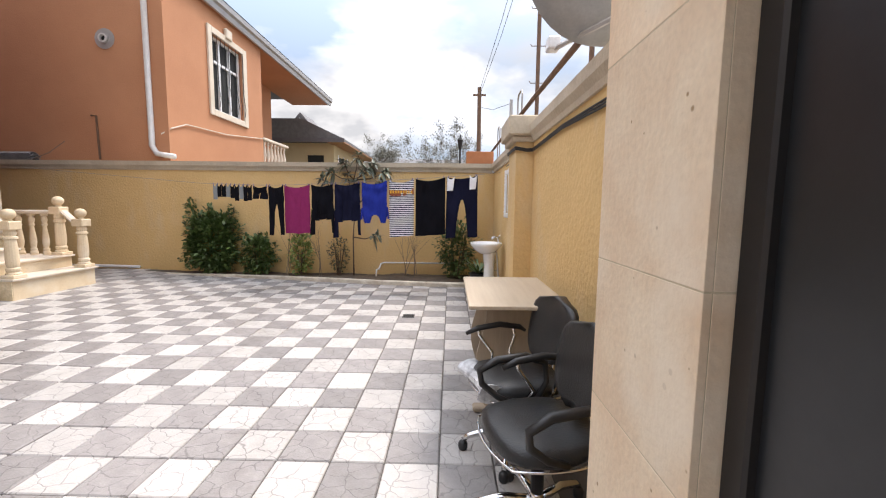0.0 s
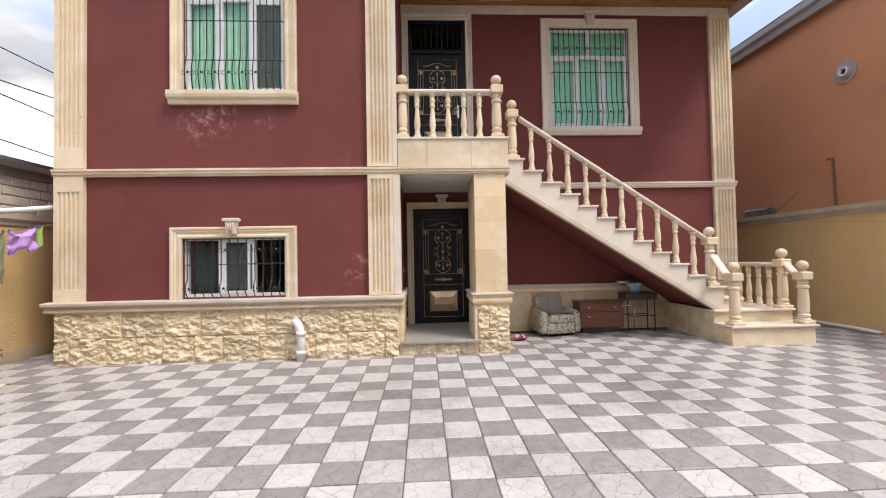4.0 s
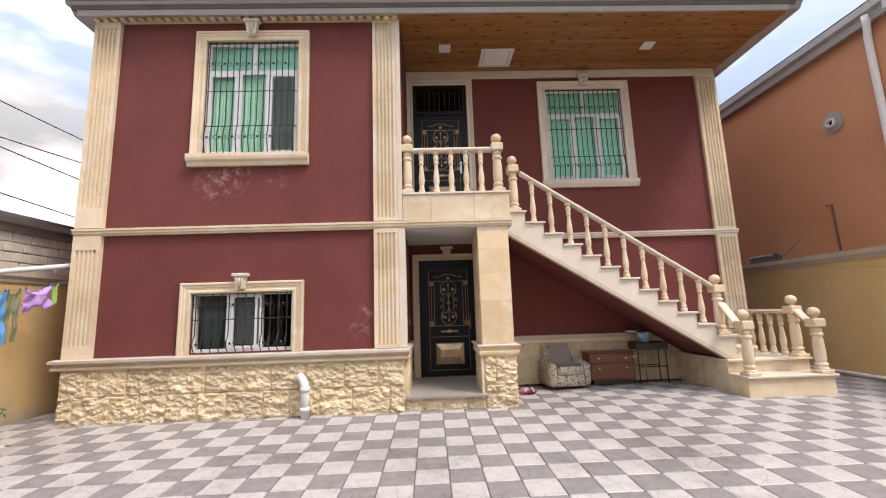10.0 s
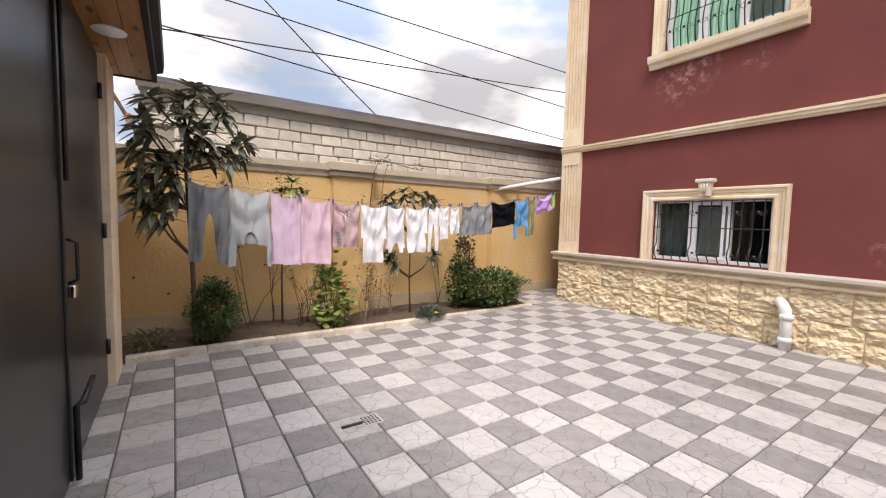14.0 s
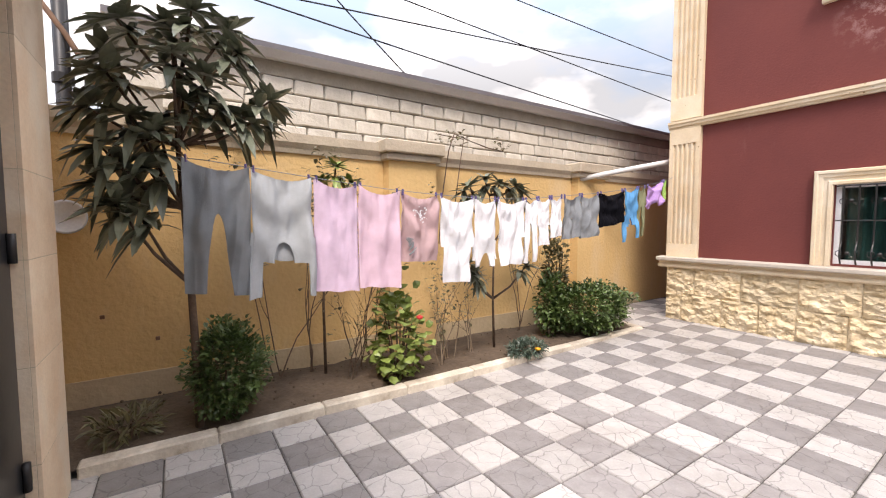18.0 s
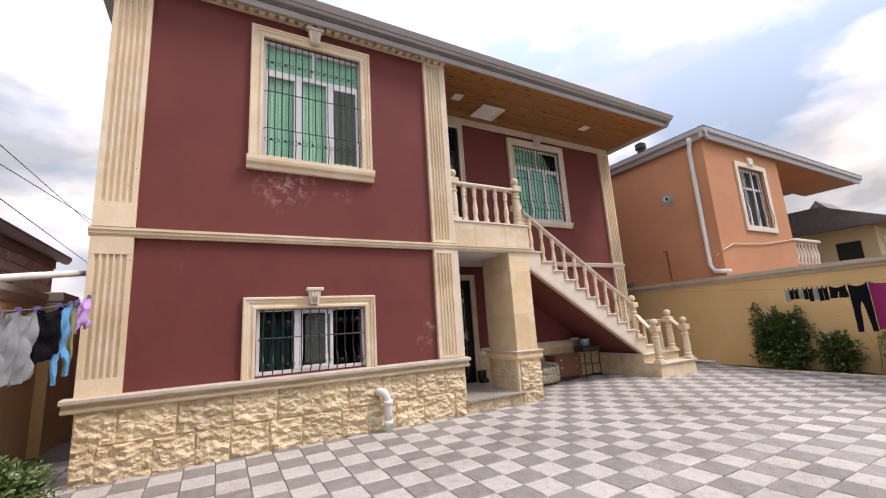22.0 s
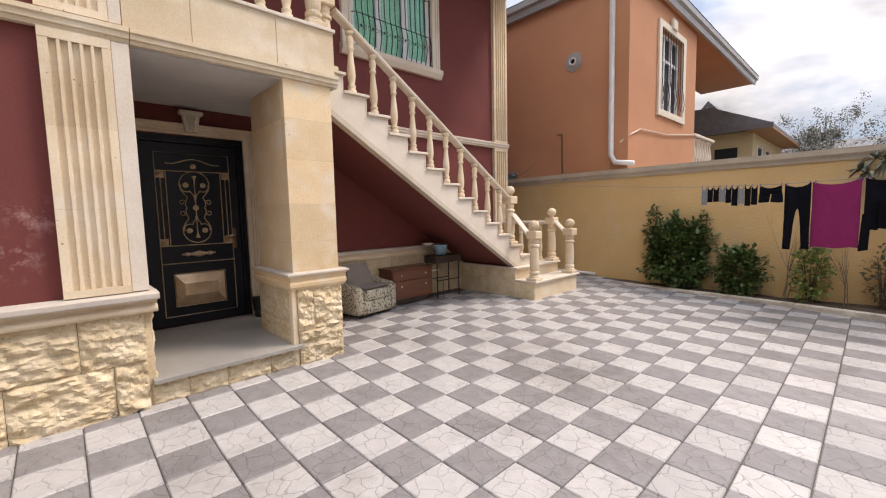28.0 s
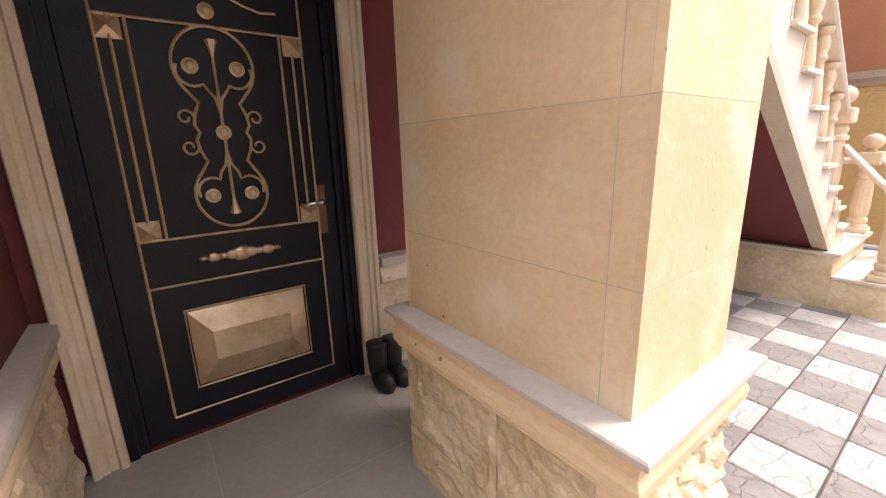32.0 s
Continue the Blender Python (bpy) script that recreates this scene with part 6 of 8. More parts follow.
# ---------------------------------------------------------------- gate-side furniture
tb = thing("desk", (0.52, 3.0, 0), "pale laminate desk with wavy panel legs against the wall", "desk")
part("tabletop", box(0.24, 0.88, 2.40, 3.46, 0.775, 0.80, 0.004), "laminate", tb)
for y in (2.66, 3.30):
    pts = []
    for k in range(13):
        z = 0.04 + 0.735 * k / 12
        pts.append((0.34 + 0.035 * math.cos(k / 12 * 2 * math.pi + 0.6), z))
    for k in range(12, -1, -1):
        z = 0.04 + 0.735 * k / 12
        pts.append((0.80 - 0.035 * math.cos(k / 12 * 2 * math.pi + 0.6), z))
    part("leg_panel", prism([(a, b) for a, b in pts], 1, y - 0.011, y + 0.011), "laminate_side", tb)
    part("foot", box(0.29, 0.83, y - 0.04, y + 0.04, 0.0, 0.04, 0.012), "laminate_side", tb)
part("modesty_panel", box(0.52, 0.54, 2.672, 3.288, 0.36, 0.62), "laminate_side", tb)


def office_chair(x, y, rz, wrapped, label):
    """A swivel chair facing local -x: five-star chrome base, seat, tall back, loop arms."""
    c = thing("office_chair", (x, y, 0), label, "office chair", "black office chairs", rz=rz)
    c.scale = (0.97, 0.97, 0.98)
    base = part("base_hub", lathe([(0.03, 0.07), (0.04, 0.09), (0.03, 0.14), (0.025, 0.15)], 12), "chrome", c, local=True, smooth=True)
    for k in range(5):
        a = 2 * math.pi * k / 5 + 0.35
        ca, sa = math.cos(a), math.sin(a)
        part("base_arm", tube([(0.02 * ca, 0.02 * sa, 0.11), (0.16 * ca, 0.16 * sa, 0.115), (0.27 * ca, 0.27 * sa, 0.085), (0.30 * ca, 0.30 * sa, 0.06)], [0.022, 0.02, 0.017, 0.014], 8), "chrome", c, local=True, smooth=True)
        part("castor", lathe([(0.022, 0.0), (0.028, 0.012), (0.028, 0.04), (0.015, 0.055)], 10, (0.30 * ca, 0.30 * sa, 0)), "plastic", c, local=True, smooth=True)
    part("column", lathe([(0.03, 0.15), (0.03, 0.30), (0.045, 0.31), (0.05, 0.40)], 12), "plastic", c, local=True, smooth=True)
    bm = lathe([(0.18, 0.40), (0.235, 0.415), (0.25, 0.44), (0.245, 0.475), (0.21, 0.495), (0.1, 0.488)], 24)
    for v in bm.verts:
        rxy = math.hypot(v.co.x, v.co.y)
        a = math.atan2(v.co.y, v.co.x)
        f = 1.0 / max(abs(math.cos(a)), abs(math.sin(a))) ** 0.45
        v.co.x, v.co.y = rxy * f * math.cos(a), rxy * f * math.sin(a)
        v.co.z += 0.012 * noise.noise(v.co * 8)
    seat = part("seat", bm, "leather", c, "black leatherette seat with worn scratches", local=True, smooth=True)
    part("seat_edge", tube([(0.262 * math.cos(a) / max(abs(math.cos(a)), abs(math.sin(a))) ** 0.45, 0.262 * math.sin(a) / max(abs(math.cos(a)), abs(math.sin(a))) ** 0.45, 0.418) for a in [2 * math.pi * k / 32 for k in range(32)]], 0.006, 5, None, True), "chrome", seat, smooth=True)
    bm = bmesh.new()
    g = []
    for i in range(13):
        row = []
        for k in range(13):
            u, v = i / 12 * 2 - 1, k / 12
            w = 0.235 * (1 - 0.25 * (1 - v) ** 2) * math.sqrt(max(0.02, 1 - (abs(v - 0.5) * 2) ** 5))
            row.append((0.20 + 0.10 * v - 0.035 * (1 - u * u) * -1 - 0.05, u * w, 0.53 + 0.38 * v))
        g.append(row)
    fr = [[bm.verts.new((x_ - 0.03 * math.sqrt(max(0, 1 - (i / 6 - 1) ** 4)), y_, z_)) for k, (x_, y_, z_) in enumerate(row)] for i, row in enumerate(g)]
    bk_ = [[bm.verts.new((x_ + 0.03, y_, z_)) for (x_, y_, z_) in row] for row in g]
    for i in range(12):
        for k in range(12):
            bm.faces.new((fr[i][k], fr[i][k + 1], fr[i + 1][k + 1], fr[i + 1][k]))
            bm.faces.new((bk_[i][k], bk_[i + 1][k], bk_[i + 1][k + 1], bk_[i][k + 1]))
    for i in range(12):
        bm.faces.new((fr[i][0], fr[i + 1][0], bk_[i + 1][0], bk_[i][0])), bm.faces.new((fr[i + 1][12], fr[i][12], bk_[i][12], bk_[i + 1][12]))
        bm.faces.new((fr[0][i + 1], fr[0][i], bk_[0][i], bk_[0][i + 1])), bm.faces.new((fr[12][i], fr[12][i + 1], bk_[12][i + 1], bk_[12][i]))
    part("backrest", bm, "leather", c, local=True, smooth=True)
    part("back_bar", tube([(0.05, 0, 0.41), (0.20, 0, 0.41), (0.245, 0, 0.45), (0.25, 0, 0.62)], 0.014, 8), "chrome", c, local=True, smooth=True)
    for s in (-1, 1):
        if not wrapped:
            part("arm_loop", tube([(0.10, s * 0.25, 0.43), (0.18, s * 0.285, 0.53), (0.17, s * 0.29, 0.63), (0.06, s * 0.29, 0.672), (-0.10, s * 0.29, 0.662), (-0.19, s * 0.29, 0.615), (-0.18, s * 0.285, 0.55), (-0.10, s * 0.27, 0.48), (0.0, s * 0.25, 0.43)], [0.016, 0.016, 0.018, 0.021, 0.021, 0.019, 0.017, 0.016, 0.016], 8), "plastic", c, local=True, smooth=True)
            continue
        part("arm_support", tube([(-0.05, s * 0.24, 0.43), (-0.03, s * 0.285, 0.50), (-0.12, s * 0.29, 0.62), (-0.13, s * 0.29, 0.66)], 0.010, 8), "chrome", c, local=True, smooth=True)
        part("arm_support", tube([(0.10, s * 0.24, 0.43), (0.09, s * 0.285, 0.50), (0.13, s * 0.29, 0.60), (0.11, s * 0.29, 0.66)], 0.010, 8), "chrome", c, local=True, smooth=True)
        part("arm_pad", tube([(-0.21, s * 0.29, 0.635), (-0.13, s * 0.29, 0.665), (0.02, s * 0.29, 0.68), (0.16, s * 0.29, 0.655), (0.20, s * 0.28, 0.63)], [0.012, 0.019, 0.02, 0.018, 0.01], 8), "plastic", c, local=True, smooth=True)
    if wrapped:
        bm = lathe([(0.10, -0.10), (0.055, -0.06), (0.05, 0.0), (0.055, 0.06), (0.10, 0.10)], 14)
        for v in bm.verts:
            q = v.co.copy()
            v.co = Vector((-0.225 + q.x * 0.75 + 0.014 * noise.noise(q * 30), q.z * 1.9, 0.452 + q.y * 0.55 + 0.014 * noise.noise(q * 25)))
        part("film_wrap", bm, "film", seat, "crumpled clear plastic film round the seat front")
    return c


office_chair(0.50, 2.20, 16, True, "black office chair with film-wrapped seat front and chrome base")
office_chair(0.52, 1.66, 14, False, "black office chair with cracked leatherette seat and chrome base")

bs = thing("pedestal_basin", (0.70, 6.35, 0), "white ceramic pedestal wash basin with a chrome tap", "wash basin")
part("pedestal", lathe([(0.12, 0), (0.11, 0.05), (0.085, 0.12), (0.08, 0.5), (0.10, 0.66), (0.13, 0.70)], 20, (0.74, 6.35, 0)), "ceramic", bs, smooth=True)
bm = lathe([(0.12, 0.68), (0.20, 0.73), (0.27, 0.80), (0.285, 0.835), (0.28, 0.85), (0.25, 0.848), (0.20, 0.80), (0.10, 0.75), (0.03, 0.745)], 26)
for v in bm.verts:
    v.co = Vector((0.69 + v.co.x * 0.88, 6.35 + v.co.y, v.co.z))
part("bowl", bm, "ceramic", bs, smooth=True)
part("tap", tube([(0.88, 6.35, 0.84), (0.88, 6.35, 0.92), (0.86, 6.35, 0.94), (0.78, 6.35, 0.925), (0.775, 6.35, 0.90)], 0.014, 8), "chrome", bs, smooth=True)
part("tap_lever", tube([(0.88, 6.35, 0.93), (0.90, 6.33, 0.97)], 0.010, 6), "chrome", bs, smooth=True)
for q in (0, 1):
    part("supply_hose", tube([(0.93, 6.42 + 0.06 * q, 0.05), (0.90, 6.44 + 0.06 * q, 0.35), (0.86, 6.42, 0.75)], 0.012, 6), "pipe", bs, smooth=True)
mr = thing("wall_mirror", (0.96, 6.0, 1.6), "narrow mirror in a carved white frame hung on the wall", "mirror")
part("mirror_glass", box(0.950, 0.955, 5.83, 6.13, 1.32, 1.88), "mirror", mr)
bm = bmesh.new()
for a, b, c, d in ((5.77, 6.19, 1.25, 1.32), (5.77, 6.19, 1.88, 1.95), (5.77, 5.83, 1.32, 1.88), (6.13, 6.19, 1.32, 1.88)):
    box(0.935, 0.968, a, b, c, d, 0.008, bm)
for k in range(14):
    z = 1.27 + 0.66 * k / 13
    for y in (5.765, 6.195):
        tube([(0.945, y - 0.01, z), (0.94, y, z + 0.02), (0.945, y + 0.01, z)], 0.012, 5, bm)
part("mirror_frame", bm, "white", mr, "carved white frame")
pot = thing("potted_agave", (0.62, 6.95, 0), "spiky green agave in a black pot beside the basin", "potted plant")
part("pot", lathe([(0.11, 0), (0.15, 0.24), (0.16, 0.25), (0.16, 0.27), (0.14, 0.26), (0.13, 0.2)], 18, (0.62, 6.95, 0)), "plastic", pot, smooth=True)


def blade(bm, base, d, length, w, droop=0.3, seg=5):
    """One strap-like leaf, folded along its rib."""
    d = Vector(d).normalized()
    side = d.cross(Vector((0, 0, 1)))
    side = side.normalized() if side.length > 0.01 else Vector((1, 0, 0))
    prev = None
    for i in range(seg + 1):
        t = i / seg
        p = Vector(base) + d * length * t + Vector((0, 0, -droop * length * t * t))
        ww = w * (math.sin(math.pi * (0.12 + 0.88 * t)) ** 0.8) * (1 if i < seg else 0.05)
        nrm = side.cross(d)
        row = [bm.verts.new(p - side * ww), bm.verts.new(p + nrm * ww * -0.25), bm.verts.new(p + side * ww)]
        if prev:
            bm.faces.new((prev[0], prev[1], row[1], row[0])), bm.faces.new((prev[1], prev[2], row[2], row[1]))
        prev = row


bm = bmesh.new()
for k in range(22):
    a = k * 2.4
    e = 0.35 + 0.9 * random.random()
    blade(bm, (0.62, 6.95, 0.25), (math.cos(a), math.sin(a), e), 0.35 + 0.2 * random.random(), 0.022, 0.25)
part("leaves", bm, "leaf_dark", pot)
for nm, x, y in (("floor_drain", -0.40, 5.06), ("floor_drain", -1.10, -2.02)):
    d_ = thing(nm, (x, y, 0), "small grey metal floor drain grate in the paving", "drain")
    part("plate", box(x - 0.075, x + 0.075, y - 0.075, y + 0.075, 0.0, 0.006, 0.002), "gutter" if y < 0 else "iron", d_)
    # solid near-black squares on the plate paint the shade inside its slots
    bm = bmesh.new()
    for i in range(5):
        for k in range(5):
            box(x - 0.055 + i * 0.025, x - 0.041 + i * 0.025, y - 0.055 + k * 0.025, y - 0.041 + k * 0.025, 0.0055, 0.0075, 0, bm)
    part("slots", bm, "dark", d_)
hk = thing("floor_bolt_keep", (-0.96, -2.0, 0), "dark metal bar set in the paving beside the drain", "metal bar")
part("metal_strip", box(-1.04, -0.88, -2.02, -1.995, 0.0, 0.012, 0.003), "iron", hk)

# ---------------------------------------------------------------- laundry
def sheet(bm, strip, x0, x1, zf, y, drop, folds, seed_, amp=0.022, thick=0.016, sag=0.05):
    """Cloth hanging from a line: a strip (v0, v1, left(v), right(v)) of a 0..1 square, with folds, front and back joined."""
    v0, v1, fl, fr = strip
    nv, nu = max(5, int(44 * (v1 - v0) + 1)), 26
    prev = None
    for k in range(nv + 1):
        v = v0 + (v1 - v0) * k / nv
        a, b = fl(v), fr(v)
        front, back = [], []
        for i in range(nu + 1):
            u = a + (b - a) * i / nu
            uc = min(1, max(0, u))
            skew = 0.035 * noise.noise(Vector((seed_, v * 2.0, u))) * v
            x = x0 + (x1 - x0) * (u + skew)
            z = zf(x0 + (x1 - x0) * uc) - drop * v - sag * 4 * uc * (1 - uc) * (1 - v) ** 2 - 0.02 * drop * v * noise.noise(Vector((u * 3, seed_, 5)))
            ff = (0.30 + 0.70 * min(1, v * 1.8)) * amp
            q = ff * math.sin(u * folds * 2 * math.pi + seed_ + 2.6 * v * math.sin(seed_) + 1.5 * noise.noise(Vector((u * 2, v * 2, seed_)))) * (0.55 + 0.6 * noise.noise(Vector((u * 2 + 4, v * 2.4, seed_)))) + ff * 1.5 * noise.noise(Vector((u * 2.5 + seed_, v * 3.0, 0.3))) + 0.006 * noise.noise(Vector((u * 7 + seed_, v * 6, 2))) + 0.016 * min(1.0, 3 * abs(x1 - x0)) * (0.5 - abs(noise.noise(Vector((u * 3.2 + 2.4 * v + seed_, v * 2.2 - u, 7))))) ** 3
            q += 0.5 * amp * math.cos(u * 2 * math.pi) * math.exp(-3.5 * v) * math.sin(u * 26 + seed_)
            q += 0.35 * amp * math.sin((v * 9 + abs(u - 0.5) * 7) + seed_) * max(0.0, 0.5 - v) * 2
            swag = v - 0.42 * 4 * uc * (1 - uc) * (0.6 + 0.4 * math.sin(seed_ * 3.1))
            q += 0.62 * amp * math.sin(17 * swag + seed_ * 2 + 1.4 * noise.noise(Vector((u * 2.2, v * 2.2, seed_ + 3)))) * math.exp(-2.2 * v) * (0.7 + 0.6 * noise.noise(Vector((u * 1.7, seed_, v))))
            q += 0.42 * amp * (1 - abs(noise.noise(Vector((u * 4.2 + 1.3 * v, v * 1.3, seed_ + 11))))) ** 5
            w = thick * (1 - (2 * i / nu - 1) ** 8)
            front.append(bm.verts.new((x, y + q, z)))
            back.append(bm.verts.new((x, y + q * 0.85 - w - 0.001, z)))
        ring = front + back[::-1]
        if prev:
            for i in range(len(ring)):
                bm.faces.new((prev[i], prev[(i + 1) % len(ring)], ring[(i + 1) % len(ring)], ring[i]))
        prev = ring


PIECES = {3: ("body", "leg", "leg"), 5: ("body", "shoulder", "shoulder", "sleeve", "sleeve"), 6: ("body", "shoulder", "shoulder", "sleeve", "sleeve", "back_panel"), 1: ("fabric",), 2: ("body", "yoke")}


def c(val):
    return lambda v: val


def towel(d):
    return [(0, 1, c(0.0), c(1.0))]


def tee(d):   # hung by the hem, shoulders and sleeves below
    neck = lambda v: 0.30 + 0.10 * math.sqrt(max(0, (v - 0.82) / 0.18)) * -1 + 0.08
    return [(0, 0.80, lambda v: 0.02, lambda v: 0.98), (0.80, 1.0, lambda v: 0.02 + 0.08 * (v - 0.8) / 0.2, lambda v: 0.46 - 0.16 * math.sqrt((v - 0.8) / 0.2)), (0.80, 1.0, lambda v: 0.54 + 0.16 * math.sqrt((v - 0.8) / 0.2), lambda v: 0.98 - 0.08 * (v - 0.8) / 0.2),
            (0.62, 0.90, lambda v: -0.02 - 0.10 * (v - 0.62), lambda v: 0.03), (0.62, 0.90, lambda v: 0.97, lambda v: 1.02 + 0.10 * (v - 0.62))]


def sweat(d):  # round neck at the foot, long sleeves hanging down past the shoulders
    arch = lambda v: 0.165 * math.sqrt(max(0.0, 1 - (1 - min(1.0, (v - 0.54) / 0.19)) ** 2))
    return [(0, 0.54, lambda v: 0.02, lambda v: 0.98), (0.54, 0.73, lambda v: 0.02, lambda v: 0.5 - arch(v)), (0.54, 0.72, lambda v: 0.5 + arch(v), lambda v: 0.98),
            (0.50, 1.02, lambda v: -0.01 - 0.12 * (v - 0.5), lambda v: 0.19 - 0.08 * (v - 0.5)), (0.50, 0.99, lambda v: 0.86 + 0.10 * (v - 0.5), lambda v: 1.01 + 0.02 * (v - 0.5)), (0.30, 0.70, lambda v: 0.32, lambda v: 0.68)]


def vest(d):  # vest hung by the hem, the narrower shoulder part below
    return [(0, 0.58, lambda v: 0.02 + 0.05 * v, lambda v: 0.98 - 0.05 * v), (0.58, 1.0, lambda v: 0.12 - 0.25 * (v - 0.58) * (0.9 - v), lambda v: 0.86 + 0.2 * (v - 0.58) * (0.9 - v))]


def trousers(d):
    return [(0, 0.36, lambda v: 0.0, lambda v: 1.0), (0.36, 1.0, lambda v: -0.02 * (v - 0.36), lambda v: 0.50 - 0.20 * ((v - 0.36) / 0.64) ** 0.5), (0.36, 1.0, lambda v: 0.50 + 0.20 * ((v - 0.36) / 0.64) ** 0.5, lambda v: 1.0 + 0.02 * (v - 0.36))]


def harem(d):  # wide seat, short narrow legs splayed outwards
    return [(0, 0.60, lambda v: -0.02 * v, lambda v: 1 + 0.02 * v), (0.60, 1.0, lambda v: -0.012 - 0.15 * (v - 0.6), lambda v: 0.5 - 0.28 * ((v - 0.6) / 0.4) ** 0.4), (0.60, 0.98, lambda v: 0.5 + 0.36 * ((v - 0.6) / 0.4) ** 0.4, lambda v: 1.012 + 0.05 * (v - 0.6))]


def shorts(d):
    return [(0, 0.5, lambda v: 0.05 - 0.03 * v, lambda v: 0.95 + 0.03 * v), (0.5, 1.0, lambda v: 0.03 - 0.04 * v, lambda v: 0.48), (0.5, 1.0, lambda v: 0.52, lambda v: 0.97 + 0.04 * v)]


peg_bm = box(-0.004, 0.004, -0.010, 0.010, -0.03, 0.018, 0.0015)
peg_me = to_mesh("peg", peg_bm)
peg_me.materials.append(M["peg"])


def garment(nm, label, cat, shape, material, x0, x1, zf, y, drop, folds, grp, double=True, amp=0.034, pegs=2, extra=None):
    global seed
    seed += 1
    t = thing(nm, ((x0 + x1) / 2, y, zf((x0 + x1) / 2) - drop), label, cat, grp)
    strips = shape(0)
    for nm_, strip in zip(PIECES[len(strips)], strips):
        bm = bmesh.new()
        sheet(bm, strip, x0, x1, zf, y - (0.035 if nm_ == "back_panel" else 0.0), drop, folds, seed * 1.7, amp * min(1.0, abs(x1 - x0) / 0.36), 0.022 if double else 0.008)
        part(nm_, bm, material, t, smooth=True)
    for k in range(pegs):
        xx = x0 + (x1 - x0) * (0.06 + 0.88 * k / max(1, pegs - 1))
        o = part("peg", peg_me, "peg", t)
        o.matrix_parent_inverse = BASE[t].inverted()
        o.matrix_basis = pose(xx, y, zf(xx), 0, 0, 20)
    return t


def zl(x):   # left clothes line
    pts_ = [(0.4, 1.84), (-0.08, 1.80), (-0.845, 1.72), (-1.52, 1.657), (-2.27, 1.626), (-2.89, 1.635), (-3.44, 1.687), (-4.05, 1.74), (-4.51, 1.80), (-4.96, 1.862), (-5.72, 2.03)]
    for (a, za), (b, zb) in zip(pts_, pts_[1:]):
        if b <= x <= a:
            return za + (zb - za) * (a - x) / (a - b)
    return 1.84 if x > 0 else 2.03


YL = -4.22
ln = thing("clothes_line", (-2.6, YL, 1.6), "thin grey clothes line stretched along the flower bed", "clothes line")
part("line", tube([(0.0, -4.40, 1.82)] + [(-0.2 - 0.3 * k, YL, zl(-0.2 - 0.3 * k)) for k in range(19)] + [(-5.74, -4.3, 2.035)], 0.0028, 5), "c_dgrey", ln)
G1 = "laundry on the flower bed line"
garment("trousers", "grey jersey sweat trousers hung on the line", "trousers", trousers, "c_dgrey", -0.07, -0.44, zl, YL, 0.83, 2, G1)
garment("sweatshirt", "light grey sweatshirt hung by its hem, sleeves hanging", "sweatshirt", sweat, "c_grey", -0.44, -0.84, zl, YL, 0.84, 2, G1)
garment("towel", "lilac bath towel hung on the line", "towel", towel, "c_lilac", -0.85, -1.17, zl, YL, 0.80, 2, G1, False, 0.022)
garment("towel", "pink bath towel hung on the line", "towel", towel, "c_pink", -1.175, -1.52, zl, YL, 0.77, 2, G1, False, 0.022)
tp = garment("t_shirt", "dusty rose shirt with a floral print", "shirt", towel, "c_rose", -1.53, -1.885, zl, YL, 0.56, 2, G1)
bm = bmesh.new()
for k in range(34):
    a, r = k * 2.4 + 1.7 * math.sin(k * 5.1), 0.012 * math.sqrt(k) * (0.7 + 0.5 * math.sin(k * 3.7))
    cx, cz = -1.70 + r * math.cos(a), zl(-1.70) - 0.19 + 1.25 * r * math.sin(a)
    lathe([(0.004 + 0.004 * abs(math.sin(k * 2.9)), 0), (0.003, 0.001)], 5, (cx, 0, 0), bm)
    for v in bm.verts:
        if not v.tag:
            q = v.co.copy()
            v.co, v.tag = Vector((q.x, YL + 0.038 + q.z, cz + q.y)), True
part("floral_print", bm, "c_white", tp, "white floral print")
bm = bmesh.new()
for k in range(16):
    a = 0.4 + k * 0.16
    leaf_at = Vector((-1.58 - 0.012 * (k % 4), YL + 0.05, zl(-1.65) - 0.50 + 0.008 * k))
    tube([leaf_at, leaf_at + Vector((-0.05 * math.cos(a), 0.004, 0.05 * math.sin(a)))], [0.006, 0.002], 4, bm)
part("leaf_print", bm, "c_dgrey", tp, "dark fern print in the corner")
garment("t_shirt", "white vest top hung by its hem", "shirt", vest, "c_white", -1.895, -2.265, zl, YL, 0.75, 2, G1)
garment("t_shirt", "small white shirt hung by its hem", "shirt", tee, "c_white", -2.27, -2.525, zl, YL, 0.62, 1, G1)
garment("t_shirt", "white vest top hung by its hem", "shirt", vest, "c_white", -2.53, -2.89, zl, YL, 0.63, 2, G1)
garment("leggings", "white leggings hung on the line", "leggings", trousers, "c_white", -2.895, -3.065, zl, YL, 0.63, 1, G1)
garment("underwear", "white underwear with straps hung on the line", "underwear", vest, "c_white", -3.07, -3.25, zl, YL, 0.48, 1, G1)
garment("underwear", "white underwear hung on the line", "underwear", shorts, "c_white", -3.26, -3.43, zl, YL, 0.42, 1, G1)
garment("shorts", "grey shorts hung on the line", "shorts", shorts, "c_dgrey", -3.45, -3.725, zl, YL, 0.46, 2, G1)
garment("shorts", "grey shorts hung on the line", "shorts", shorts, "c_dgrey", -3.73, -4.04, zl, YL, 0.48, 2, G1)
garment("skirt", "black pleated skirt hung on the line", "skirt", towel, "c_black", -4.05, -4.51, zl, YL, 0.39, 6, G1)
garment("jacket", "sky blue jacket hung by its hem", "jacket", sweat, "c_sky", -4.52, -4.80, zl, YL, 0.62, 1, G1)
